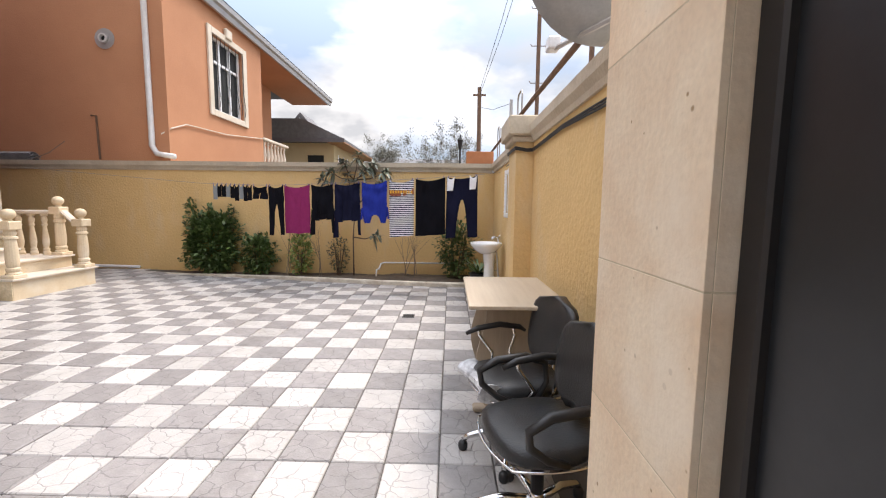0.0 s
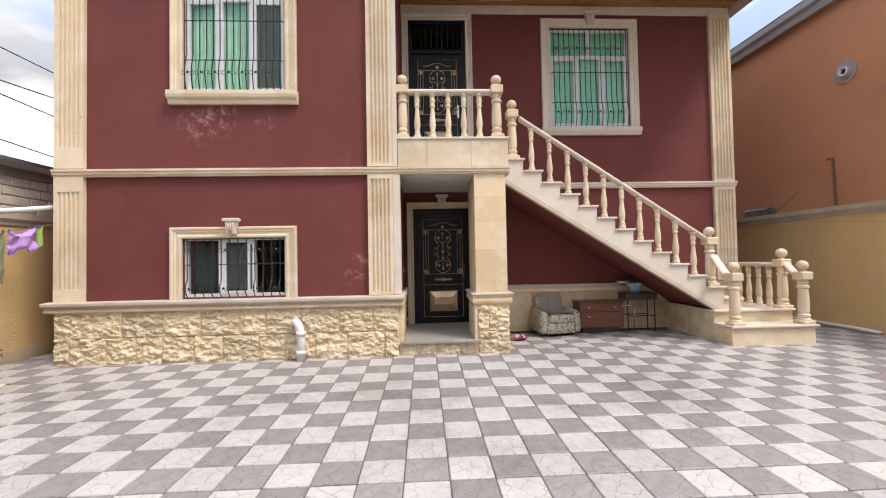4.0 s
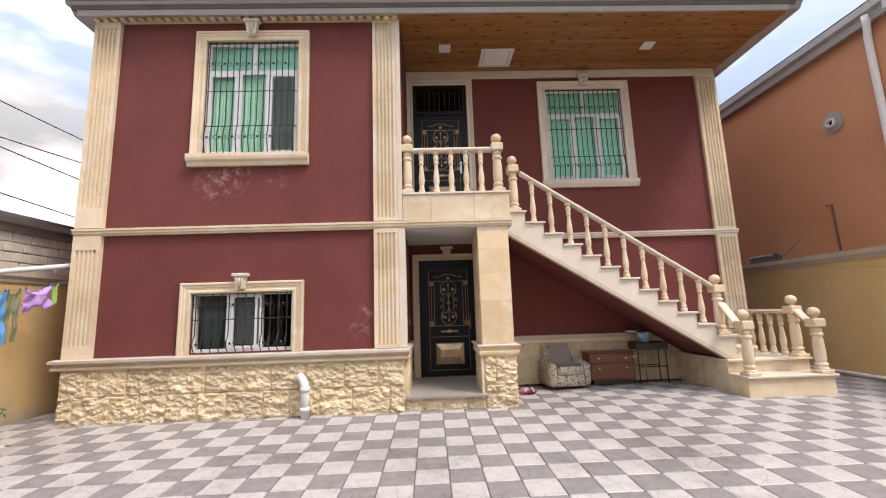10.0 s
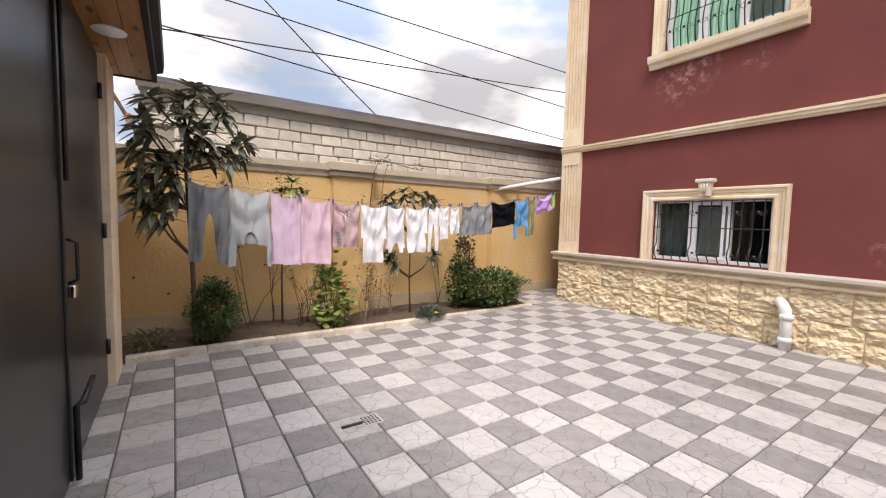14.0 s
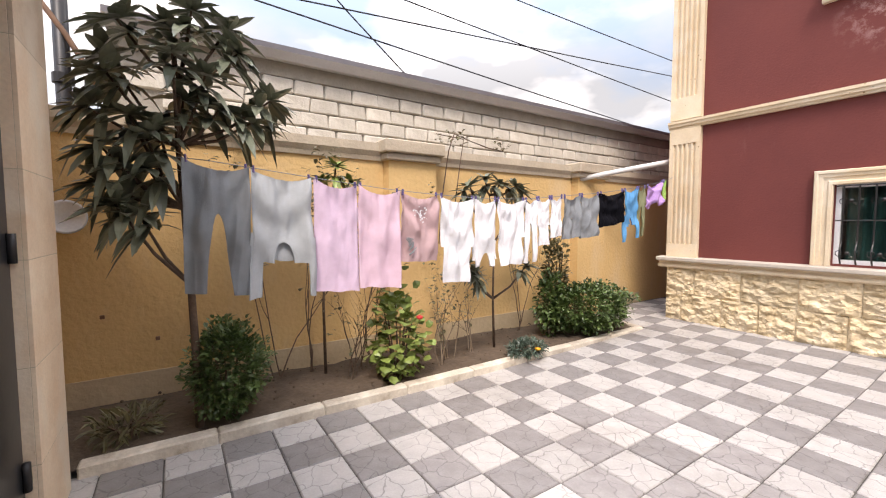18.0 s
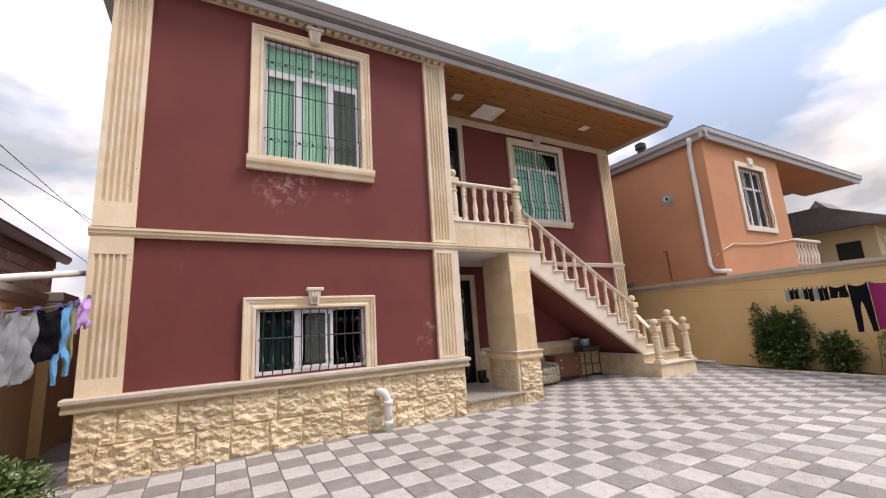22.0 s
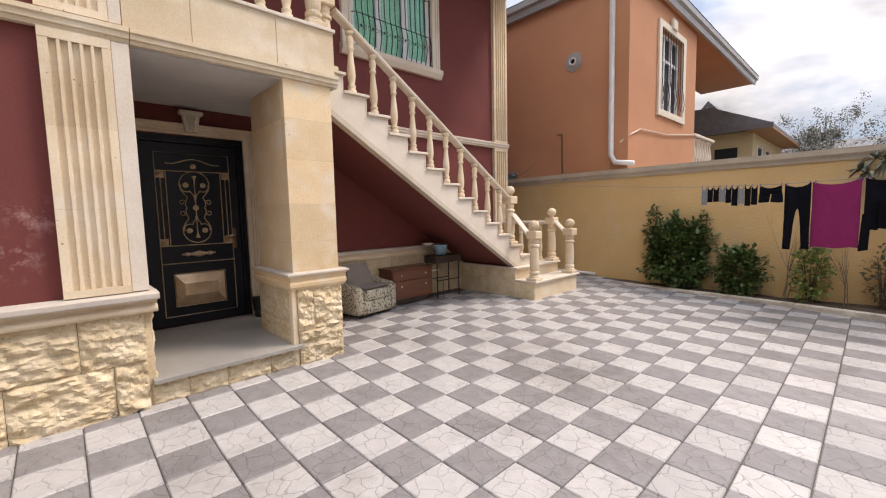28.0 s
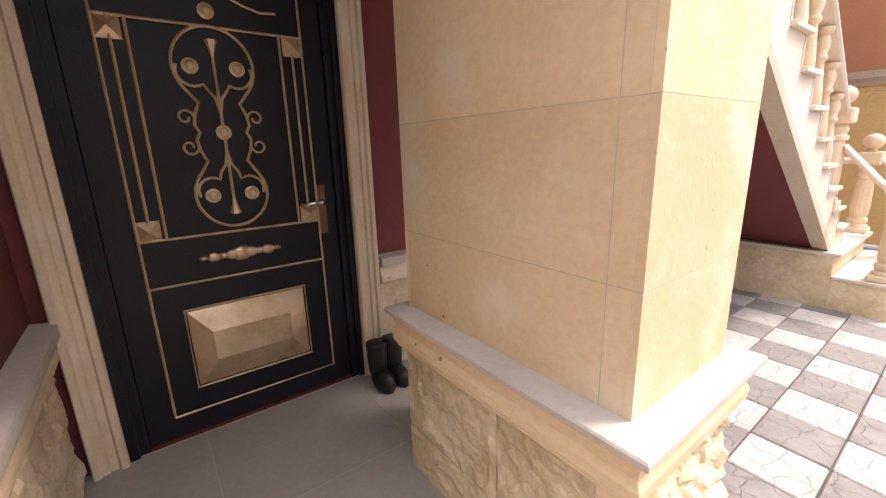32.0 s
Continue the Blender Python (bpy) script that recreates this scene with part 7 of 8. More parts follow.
garment("trousers", "olive trousers hung on the line", "trousers", trousers, "c_olive", -4.81, -4.96, zl, YL, 0.62, 1, G1)
garment("t_shirt", "small purple shirt hung on the line", "shirt", tee, "c_purple", -5.0, -5.36, zl, YL, 0.30, 1, G1)
garment("sock", "lime green sock hung on the line", "sock", towel, "c_green", -5.38, -5.45, zl, YL, 0.26, 1, G1, True, 0.01, 1)

YR = 6.96


def zr(x):
    return 1.74 + 0.21 * max(0, (x + 3.0) / 3.6) ** 1.3 if x > -3.0 else 1.74 + 0.02 * (-3.0 - x)


ln2 = thing("clothes_line", (-2, YR, 1.8), "thin grey clothes line across the far end of the yard", "clothes line")
part("line", tube([(-7.2, 6.9, 2.0), (-4.2, YR, 1.765)] + [(-4.0 + 0.3 * k, YR, zr(-4.0 + 0.3 * k)) for k in range(16)] + [(0.96, YR, 1.99)], 0.0028, 5), "c_dgrey", ln2)
G2 = "laundry on the far line"
for k in range(9):
    x = -3.97 + 0.075 * k
    garment("sock", "dark patterned sock pegged on the line", "sock", towel, "c_black" if k % 3 else "c_dgrey", x, x + 0.07, zr, YR, 0.22 + 0.08 * random.random(), 1, G2, True, 0.01, 1)
garment("shorts", "black shorts pegged on the line", "shorts", shorts, "c_black", -3.29, -3.03, zr, YR, 0.24, 1, G2)
garment("leggings", "black leggings pegged on the line", "leggings", trousers, "c_black", -3.01, -2.75, zr, YR, 0.86, 1, G2)
garment("towel", "magenta towel pegged on the line", "towel", towel, "c_magenta", -2.74, -2.30, zr, YR, 0.84, 2, G2, False, 0.012)
garment("sweatshirt", "black long-sleeved top pegged by its hem", "sweatshirt", sweat, "c_black", -2.28, -1.89, zr, YR, 0.86, 2, G2)
garment("sweatshirt", "black long-sleeved top pegged by its hem", "sweatshirt", sweat, "c_navy", -1.88, -1.43, zr, YR, 0.92, 2, G2)
garment("t_shirt", "royal blue shirt pegged by its hem", "shirt", tee, "c_blue", -1.41, -0.96, zr, YR, 0.72, 2, G2)
st = garment("t_shirt", "navy and white striped long shirt with a printed band", "shirt", towel, "stripe", -0.93, -0.51, zr, YR, 0.97, 1, G2, True, 0.010)
bm = bmesh.new()
sheet(bm, (0.16, 0.26, c(0.0), c(1.0)), -0.93, -0.51, zr, YR - 0.008, 0.97, 1, 3.0, 0.004)
part("printed_band", bm, "print", st, "brown and orange patterned band")
bm = bmesh.new()
for k in range(9):
    box(-0.91 + 0.044 * k, -0.885 + 0.044 * k, YR - 0.042, YR - 0.038, zr(-0.7) - 0.235, zr(-0.7) - 0.185, 0, bm)
part("band_marks", bm, "flower_yellow", st)
garment("sweatshirt", "large black sweater pegged by its hem", "sweatshirt", towel, "c_black", -0.48, 0.03, zr, YR, 0.98, 2, G2)
jt = garment("trousers", "navy jeans with white pocket linings pegged on the line", "trousers", trousers, "c_navy", 0.05, 0.58, zr, YR, 1.05, 1, G2)
for xx in (0.06, 0.44):
    bm = bmesh.new()
    sheet(bm, (0, 1, c(0.0), lambda v: 1.0 - 0.25 * v), xx, xx + 0.13, zr, YR - 0.045, 0.24, 1, 2.0, 0.006)
    part("pocket_lining", bm, "c_white", jt, "white pocket lining turned out")

# ---------------------------------------------------------------- plants
def branch(bm, p, d, length, r, depth, spread, tips, rnd, seg=4, droop=0.0):
    pts_, rs = [Vector(p)], [r]
    d = Vector(d).normalized()
    for i in range(seg):
        d = (d + Vector((rnd.uniform(-1, 1), rnd.uniform(-1, 1), rnd.uniform(-0.6, 1) - droop)) * spread * 0.35).normalized()
        pts_.append(pts_[-1] + d * length / seg)
        rs.append(r * (1 - 0.55 * (i + 1) / seg))
    tube(pts_, rs, 5, bm)
    if depth == 0:
        tips.append((pts_[-1], d))
        return
    for k in range(rnd.choice((2, 2, 3))):
        i = rnd.randint(seg // 2, seg)
        nd = (d + Vector((rnd.uniform(-1, 1), rnd.uniform(-1, 1), rnd.uniform(-0.5, 0.8))) * spread).normalized()
        branch(bm, pts_[i], nd, length * rnd.uniform(0.5, 0.8), rs[i] * 0.65, depth - 1, spread, tips, rnd, seg, droop)


def leaf(bm, p, d, n, s, w):
    d = d.normalized()
    side = d.cross(n)
    if side.length < 0.01:
        side = d.cross(Vector((1, 0, 0)))
    side.normalize()
    up = side.cross(d)
    rim = [bm.verts.new(q) for q in (p, p + d * s * 0.28 + side * w * 0.85 + up * 0.06 * s, p + d * s * 0.68 + side * w * 0.9 + up * 0.08 * s, p + d * s + up * -0.12 * s, p + d * s * 0.68 - side * w * 0.9 + up * 0.08 * s, p + d * s * 0.28 - side * w * 0.85 + up * 0.06 * s)]
    mid = bm.verts.new(p + d * s * 0.52 + up * 0.01 * s)
    for i in range(6):
        bm.faces.new((rim[i], rim[(i + 1) % 6], mid))


def shrub(nm, label, x, y, z, rx, ry, rz, n_leaf, size, material, seed_, stems=7, cat="shrub", lump=0.35, hollow=0.25, stem_mat="bark", wide=0.32):
    rnd = random.Random(seed_)
    t = thing(nm, (x, y, z), label, cat)
    for k in range(stems):
        bm = bmesh.new()
        a = rnd.uniform(0, 6.28)
        e = Vector((x + math.cos(a) * rx * 0.6, y + math.sin(a) * ry * 0.6, z + rz * rnd.uniform(1.0, 1.7)))
        tube([(x + 0.03 * math.cos(a), y + 0.03 * math.sin(a), z - 0.02), (x + math.cos(a) * rx * 0.3, y + math.sin(a) * ry * 0.25, z + rz * 0.6), e], [0.012, 0.009, 0.004], 5, bm)
        part("stem", bm, stem_mat, t)
    bm = bmesh.new()
    for k in range(n_leaf):
        v = Vector((rnd.gauss(0, 1), rnd.gauss(0, 1), rnd.gauss(0, 1))).normalized()
        r = rnd.uniform(hollow, 1.0) ** 0.45 * (1 + lump * noise.noise(v * 2.3 + Vector((seed_, 0, 0))) + 0.6 * lump * noise.noise(v * 5 + Vector((0, seed_, 0))))
        p = Vector((x + v.x * rx * r, y + v.y * ry * r, z + rz + v.z * rz * r))
        if p.z < z + 0.02:
            continue
        d = v + Vector((rnd.uniform(-1, 1), rnd.uniform(-1, 1), rnd.uniform(-0.6, 0.9)))
        s = size * rnd.uniform(0.65, 1.25)
        leaf(bm, p, d, Vector((rnd.uniform(-.5, .5), rnd.uniform(-.5, .5), 1)), s, s * wide)
    part("foliage", bm, material, t)
    return t


def whorl(bm, p, d, n, length, w, rnd, droop=0.45):
    d = d.normalized()
    a0 = rnd.uniform(0, 6.28)
    u = d.cross(Vector((0.3, 0.2, 1))).normalized()
    v = d.cross(u)
    for k in range(n):
        a = a0 + k * 2.4
        e = rnd.uniform(-0.2, 0.9)
        dd = (u * math.cos(a) + v * math.sin(a)) + d * e
        blade(bm, p, dd, length * rnd.uniform(0.7, 1.15), w * rnd.uniform(0.8, 1.15), droop * rnd.uniform(0.4, 1.4), 4)


def loquat(nm, label, x, y, z, trunk, whorls, length, seed_, mat_="leaf_loquat"):
    """A young loquat: bent trunk, limbs and whorls of long ribbed leaves."""
    rnd = random.Random(seed_)
    t = thing(nm, (x, y, z), label, "tree")
    part("trunk", tube(trunk, [(0.028 if trunk[-1][2] > 2 else 0.015) * (1 - 0.66 * i / (len(trunk) - 1)) for i in range(len(trunk))], 8), "bark", t, smooth=True)
    lv = bmesh.new()
    for (px, py, pz) in whorls:
        p = Vector((px, py, pz))
        ks = min(range(len(trunk)), key=lambda i: abs(trunk[i][2] - (pz - 0.35)))
        s = Vector(trunk[ks])
        part("limb", tube([s, (s + p) / 2 + Vector((0, 0, -0.05)), p], [0.014, 0.011, 0.007], 5), "bark", t, smooth=True)
        d = p - s
        whorl(lv, p, d + Vector((0, 0, 0.3)), rnd.randint(15, 20), length, length * 0.155, rnd, 0.3)
        whorl(lv, p - d.normalized() * 0.09, d, 10, length, length * 0.155, rnd, 0.85)
    part("foliage", lv, mat_, t)
    return t


rnd = random.Random(5)
# crown of the loquat, whorl by whorl
wh = [(-0.16, -4.40, 2.74), (-0.05, -4.45, 2.62), (0.22, -4.42, 2.60), (0.28, -4.5, 2.40), (-0.36, -4.42, 2.68), (-0.42, -4.35, 2.52), (0.28, -4.4, 2.28), (-0.05, -4.3, 2.42), (-0.22, -4.36, 2.34), (-0.10, -4.5, 2.2), (-0.30, -4.4, 2.15), (-0.62, -4.42, 2.26), (-0.50, -4.45, 2.10), (0.38, -4.45, 2.08), (0.18, -4.4, 2.05), (0.33, -4.45, 1.86), (0.10, -4.4, 1.92), (0.24, -4.5, 1.74), (0.34, -4.5, 1.66), (0.10, -4.42, 1.74), (0.27, -4.42, 1.52), (0.16, -4.45, 1.46), (0.04, -4.4, 2.0)]
loquat("loquat_tree", "young loquat tree with long dark drooping leaves in the flower bed", -0.12, -4.40, 0.06, [(-0.12, -4.40, 0.05), (-0.115, -4.42, 0.5), (-0.10, -4.44, 1.0), (-0.08, -4.44, 1.5), (-0.06, -4.45, 1.9), (-0.08, -4.45, 2.3), (-0.14, -4.45, 2.6)], wh, 0.235, 3)
loquat("loquat_sapling", "thin loquat sapling behind the washing line", -2.85, -4.62, 0.08, [(-2.85, -4.62, 0.06), (-2.83, -4.62, 0.6), (-2.85, -4.63, 1.2), (-2.8, -4.65, 1.7)], [(-2.5, -4.6, 1.78), (-2.7, -4.6, 1.86), (-2.9, -4.6, 1.82), (-3.1, -4.58, 1.80), (-2.40, -4.55, 1.72), (-3.22, -4.6, 1.74), (-3.15, -4.45, 0.95), (-2.4, -4.5, 1.0), (-2.45, -4.45, 0.9)], 0.17, 8)
loquat("loquat_sapling", "small sapling with pale leaves by the wall", -1.10, -4.85, 0.08, [(-1.10, -4.85, -0.02), (-1.09, -4.85, 0.7), (-1.14, -4.86, 1.4), (-1.2, -4.86, 1.75)], [(-1.22, -4.84, 1.90), (-1.34, -4.82, 1.78), (-1.08, -4.82, 1.76)], 0.15, 9, "leaf_light")
shrub("box_shrub", "rounded dense green shrub in the flower bed", -0.30, -4.44, 0.06, 0.24, 0.22, 0.34, 3600, 0.04, "leaf_dark", 1)
shrub("geranium", "geranium with round light green leaves and a red flower", -1.60, -4.42, 0.06, 0.21, 0.15, 0.37, 360, 0.075, "leaf_light", 2, 9, lump=0.75, hollow=0.4, wide=0.62)
fl = thing("geranium_flower", (-1.72, -4.2, 0.62), "small red geranium bloom", "flower")
part("stalk", tube([(-1.66, -4.3, 0.42), (-1.70, -4.22, 0.60)], 0.003, 5), "leaf_light", fl)
part("bloom", lathe([(0.005, 0), (0.026, 0.012), (0.028, 0.028), (0.01, 0.036)], 9, (-1.70, -4.22, 0.60)), "flower_red", fl, smooth=True)
shrub("geranium_bush", "wide spreading geranium bush at the end of the flower bed", -4.28, -4.50, 0.08, 0.70, 0.36, 0.29, 4600, 0.052, "leaf_dark", 4, 12)
shrub("climber", "dry brown and green climber on a thin trunk", -3.90, -4.72, 0.08, 0.20, 0.12, 0.62, 900, 0.06, "leaf_dry", 6, 10)
shrub("climber", "green climber at the wall foot", -3.70, -4.60, 0.08, 0.20, 0.15, 0.38, 700, 0.06, "leaf_dark", 7, 6)
shrub("dwarf_succulent", "low grey-green tufted plant spilling over the kerb", -2.98, -4.26, 0.06, 0.22, 0.13, 0.07, 700, 0.06, "leaf_blue", 9, 5, wide=0.14)
fy = thing("yellow_flower", (-3.0, -4.13, 0.14), "single orange-yellow bloom at the kerb", "flower")
part("bloom", lathe([(0.004, 0), (0.03, 0.008), (0.03, 0.02), (0.008, 0.026)], 9, (-3.0, -4.13, 0.14)), "flower_yellow", fy, smooth=True)
part("stalk", tube([(-2.99, -4.18, 0.08), (-3.0, -4.13, 0.145)], 0.003, 5), "leaf_blue", fy)
shrub("flower_tuft", "sparse strap-leaved tuft at the gate end of the bed", 0.26, -4.50, 0.06, 0.18, 0.14, 0.07, 150, 0.11, "leaf_dry", 12, 4, wide=0.10)
for k, (x, y, h, mt_, lf) in enumerate(((-1.24, -4.62, 0.5, "bark", 24), (-1.36, -4.75, 0.6, "bark", 40), (-2.10, -4.45, 0.55, "bark_pale", 70), (-2.25, -4.60, 0.6, "bark_pale", 80), (-2.55, -4.6, 0.5, "bark_pale", 40), (-0.72, -5.0, 1.15, "bark", 230), (-1.05, -5.0, 1.25, "bark", 260), (-4.0, -4.75, 0.75, "bark_pale", 0), (-1.62, -5.0, 1.05, "bark", 160), (-3.55, -5.0, 0.95, "bark", 120))):
    rn = random.Random(40 + k)
    t = thing("rose_bush", (x, y, 0.07), "bare thorny rose stems with a few dry leaves", "shrub", "rose bushes")
    tips = []
    for q in range(3):
        bm = bmesh.new()
        branch(bm, (x + rn.uniform(-.05, .05), y + rn.uniform(-.03, .03), 0.03), (rn.uniform(-.3, .3), rn.uniform(-.05, .1), 1), h, 0.0065, 2, 0.6, tips, rn, 6)
        for v in bm.verts:
            if v.co.y > -4.34:
                v.co.y = -4.34 - 0.3 * (v.co.y + 4.34)
        part("stem", bm, mt_, t)
    tips = [(Vector((p.x, min(p.y, -4.36), p.z)), d) for p, d in tips]
    if lf:
        bm = bmesh.new()
        for q in range(lf):
            p, d = tips[rn.randrange(len(tips))]
            s = rn.uniform(0.03, 0.06)
            leaf(bm, p - d * rn.uniform(0, 0.4) + Vector((rn.uniform(-.03, .03), rn.uniform(-.03, .03), rn.uniform(-.03, .03))), Vector((rn.uniform(-1, 1), rn.uniform(-1, 1), rn.uniform(-.5, .5))), Vector((0, 0, 1)), s, s * 0.35)
        part("foliage", bm, "leaf_dry" if k != 5 else "leaf_loquat", t)
# far bed
shrub("laurel_bush", "tall bushy green laurel in the far flower bed", -4.55, 7.82, 0.05, 0.50, 0.30, 0.60, 4600, 0.085, "leaf_dark", 21, 12, lump=0.5)
shrub("laurel_shoots", "upright laurel shoots above the bush", -4.95, 7.85, 0.9, 0.10, 0.08, 0.32, 220, 0.055, "leaf_dark", 22, 3)
shrub("laurel_shoots", "upright laurel shoots above the bush", -4.15, 7.85, 0.9, 0.09, 0.08, 0.26, 180, 0.055, "leaf_dark", 23, 3)
shrub("small_bush", "small green bush in the far flower bed", -3.62, 7.78, 0.05, 0.30, 0.18, 0.38, 1300, 0.08, "leaf_dark", 24, 8, lump=0.6)
shrub("vine", "light green leafy vine on a stake", -2.78, 7.75, 0.05, 0.20, 0.14, 0.42, 420, 0.08, "leaf_light", 25, 6, lump=0.6)
shrub("dry_shrub", "dry brownish shrub against the wall", -2.05, 7.80, 0.05, 0.20, 0.12, 0.42, 260, 0.06, "leaf_dry", 26, 7)
shrub("wall_shrub", "dark green shrub in the wall corner", 0.25, 7.62, 0.05, 0.34, 0.24, 0.55, 1500, 0.07, "leaf_dark", 27, 9, lump=0.6)
loquat("loquat_tree", "small loquat tree rising above the far wall", -1.75, 7.78, 0.05, [(-1.75, 7.78, 0.03), (-1.76, 7.8, 0.8), (-1.72, 7.82, 1.4), (-1.75, 7.84, 1.9)], [(-2.2, 7.8, 2.05), (-1.95, 7.85, 2.25), (-1.65, 7.85, 2.38), (-1.35, 7.85, 2.2), (-1.1, 7.8, 2.05), (-1.5, 7.75, 2.1), (-1.85, 7.75, 2.0), (-2.35, 7.8, 1.92), (-1.2, 7.78, 1.9), (-1.7, 7.7, 1.85), (-1.25, 7.6, 0.85)], 0.17, 30)
for k, (x, h) in enumerate(((-0.75, 0.7), (-0.55, 0.6), (-3.05, 0.9), (-2.4, 0.6))):
    rn = random.Random(70 + k)
    t = thing("bare_shrub", (x, 7.75, 0.05), "bare thin-stemmed shrub in the far bed", "shrub")
    tips = []
    for q in range(3):
        bm = bmesh.new()
        branch(bm, (x + rn.uniform(-.04, .04), 7.75, 0.04), (rn.uniform(-.3, .3), 0.05, 1), h, 0.008, 2, 0.4, tips, rn, 4)
        part("stem", bm, "bark_pale", t)
wp = thing("water_pipe", (-1.3, 7.9, 0.3), "thin white water pipe along the far wall", "pipe")
part("pipe_run", tube([(-1.30, 7.70, 0.04), (-1.30, 7.74, 0.18), (-1.25, 7.75, 0.19), (-1.24, 7.9, 0.27), (-1.18, 7.93, 0.29), (0.5, 7.95, 0.29)], 0.016, 8), "pipe", wp, smooth=True)
wp2 = thing("wall_foot_pipe", (-6.6, 7.9, 0.1), "pale pipe along the foot of the far wall", "pipe")
part("pipe_run", tube([(-9, 7.93, 0.16), (-6.5, 7.93, 0.15), (-6.1, 7.93, 0.14)], 0.03, 8), "pipe", wp2, smooth=True)
wb = thing("passage_pipe", (-5.3, -4.6, 2.1), "white waste pipe crossing the side passage", "pipe")
part("pipe_run", tube([(-4.80, -5.10, 2.02), (-5.4, -4.72, 2.16), (-5.95, -4.34, 2.28)], 0.035, 8), "pipe", wb, smooth=True)
gw = thing("wall_vine", (-2.6, -4.9, 2.2), "thin vine stem climbing over the wall coping", "vine")
bm = bmesh.new()
tube([(-2.2, -4.70, 1.2), (-2.22, -4.66, 1.7), (-2.25, -4.60, 2.1), (-2.35, -4.65, 2.28), (-2.6, -4.75, 2.26), (-2.9, -4.8, 2.22), (-3.1, -4.78, 2.2)], 0.006, 5, bm)
part("stem", bm, "bark", gw)
bm = bmesh.new()
tube([(-2.35, -4.70, 1.3), (-2.4, -4.62, 2.0), (-2.5, -4.7, 2.25), (-2.3, -4.9, 2.32)], 0.005, 5, bm)
part("stem", bm, "bark", gw)
bm = bmesh.new()
rn = random.Random(9)
for k in range(60):
    cx = rn.choice((-2.35, -2.5, -3.0, -3.05))
    leaf(bm, Vector((cx + rn.uniform(-.1, .1), -4.75 + rn.uniform(-.1, .1), 2.26 + rn.uniform(-.05, .07))), Vector((rn.uniform(-1, 1), rn.uniform(-1, 1), rn.uniform(-.5, .5))), Vector((0, 0, 1)), 0.05, 0.015)
part("foliage", bm, "leaf_dry", gw)

# ---------------------------------------------------------------- neighbours
oh = thing("orange_house", (-9, 12, 0), "two-storey orange rendered neighbouring house", "house", kind="structure")
part("side_wall", box(-16, -5.65, 8.36, 8.60, 0, 6.05), "orange", oh)
bm = wall_x(-5.65, 0.25, 8.60, 12.60, 0, 6.05, [(9.99, 11.45, 3.70, 5.48)])
part("front_wall", bm, "orange", oh)
part("recess_side", box(-7.4, -5.90, 12.35, 12.60, 0, 6.05), "orange", oh)
bm = wall_x(-7.2, 0.25, 12.60, 16.8, 0, 6.05, [(13.6, 14.6, 2.9, 5.2)])
part("recess_wall", bm, "orange", oh)
part("soffit", box(-7.3, -5.52, 8.24, 19.35, 6.05, 6.10), "orange", oh, "painted soffit")
part("fascia", prism([(-5.58, 6.02), (-5.52, 6.02), (-5.50, 6.14), (-5.44, 6.18), (-5.43, 6.30), (-5.58, 6.31)], 1, 8.16, 19.4), "gutter", oh)
part("fascia", prism([(8.33, 6.02), (8.24, 6.02), (8.22, 6.14), (8.15, 6.18), (8.14, 6.30), (8.33, 6.31)], 0, -16, -5.44), "gutter", oh)
bm = bmesh.new()
ev = [bm.verts.new(p) for p in ((-16.0, 8.13, 6.315), (-5.42, 8.13, 6.315), (-5.42, 19.4, 6.315), (-16.0, 19.4, 6.315))]
rg_ = [bm.verts.new(p) for p in ((-12.0, 12.5, 8.1), (-9.0, 12.5, 8.1))]
for f in ((ev[0], ev[1], rg_[1], rg_[0]), (ev[1], ev[2], rg_[1]), (ev[2], ev[3], rg_[0], rg_[1]), (ev[3], ev[0], rg_[0]), (ev[3], ev[2], ev[1], ev[0])):
    bm.faces.new(f)
part("roof", bm, "shingle", oh)
part("chimney", lathe([(0.13, 6.8), (0.13, 7.42), (0.19, 7.44), (0.19, 7.62), (0.08, 7.70)], 14, (-8.78, 10.5, 0)), "iron", oh)
part("downpipe", tube([(-5.86, 8.18, 6.14), (-5.88, 8.22, 6.02), (-5.97, 8.30, 5.80), (-5.97, 8.30, 2.58), (-5.88, 8.30, 2.42), (-5.5, 8.28, 2.36)], 0.055, 10), "pipe", oh, "white downpipe", smooth=True)
vt = part("vent_collar", lathe([(0.20, 0), (0.20, 0.01), (0.10, 0.012), (0.10, 0.05), (0.06, 0.05), (0.06, 0.0)], 18), "gutter", oh, "grey metal ring round a vent")
vt.matrix_basis = pose(-6.84, 8.357, 4.68, 90, 0, 0)
vp = part("vent_pipe", lathe([(0.085, 0.0), (0.085, 0.07), (0.06, 0.07), (0.055, 0.01)], 18), "pipe", oh, "white vent pipe")
vp.matrix_basis = pose(-6.84, 8.355, 4.68, 90, 0, 0)
# solid near-black disc in the pipe, coloured as the shade of its mouth
vh = part("vent_hole", lathe([(0.056, 0.0), (0.056, 0.012), (0.02, 0.013)], 14), "dark", oh, "near-black disc painting the shade in the vent mouth")
vh.matrix_basis = pose(-6.84, 8.352, 4.68, 90, 0, 0)
part("conduit", tube([(-7.22, 8.34, 3.18), (-7.12, 8.34, 3.18), (-7.10, 8.34, 2.3)], 0.02, 6), "rust", oh)
part("cable", tube([(-5.80, 8.34, 2.82), (-5.63, 8.42, 2.95), (-5.62, 8.9, 3.12), (-5.62, 10.5, 3.18), (-5.62, 12.6, 3.42)], 0.014, 5), "limepale", oh)
# near-black sheet across the opening, coloured as the unlit room behind the casement
wn_ = part("window_frame", box(-5.82, -5.78, 9.99, 11.45, 3.70, 5.48), "dark", oh)
bm = bmesh.new()
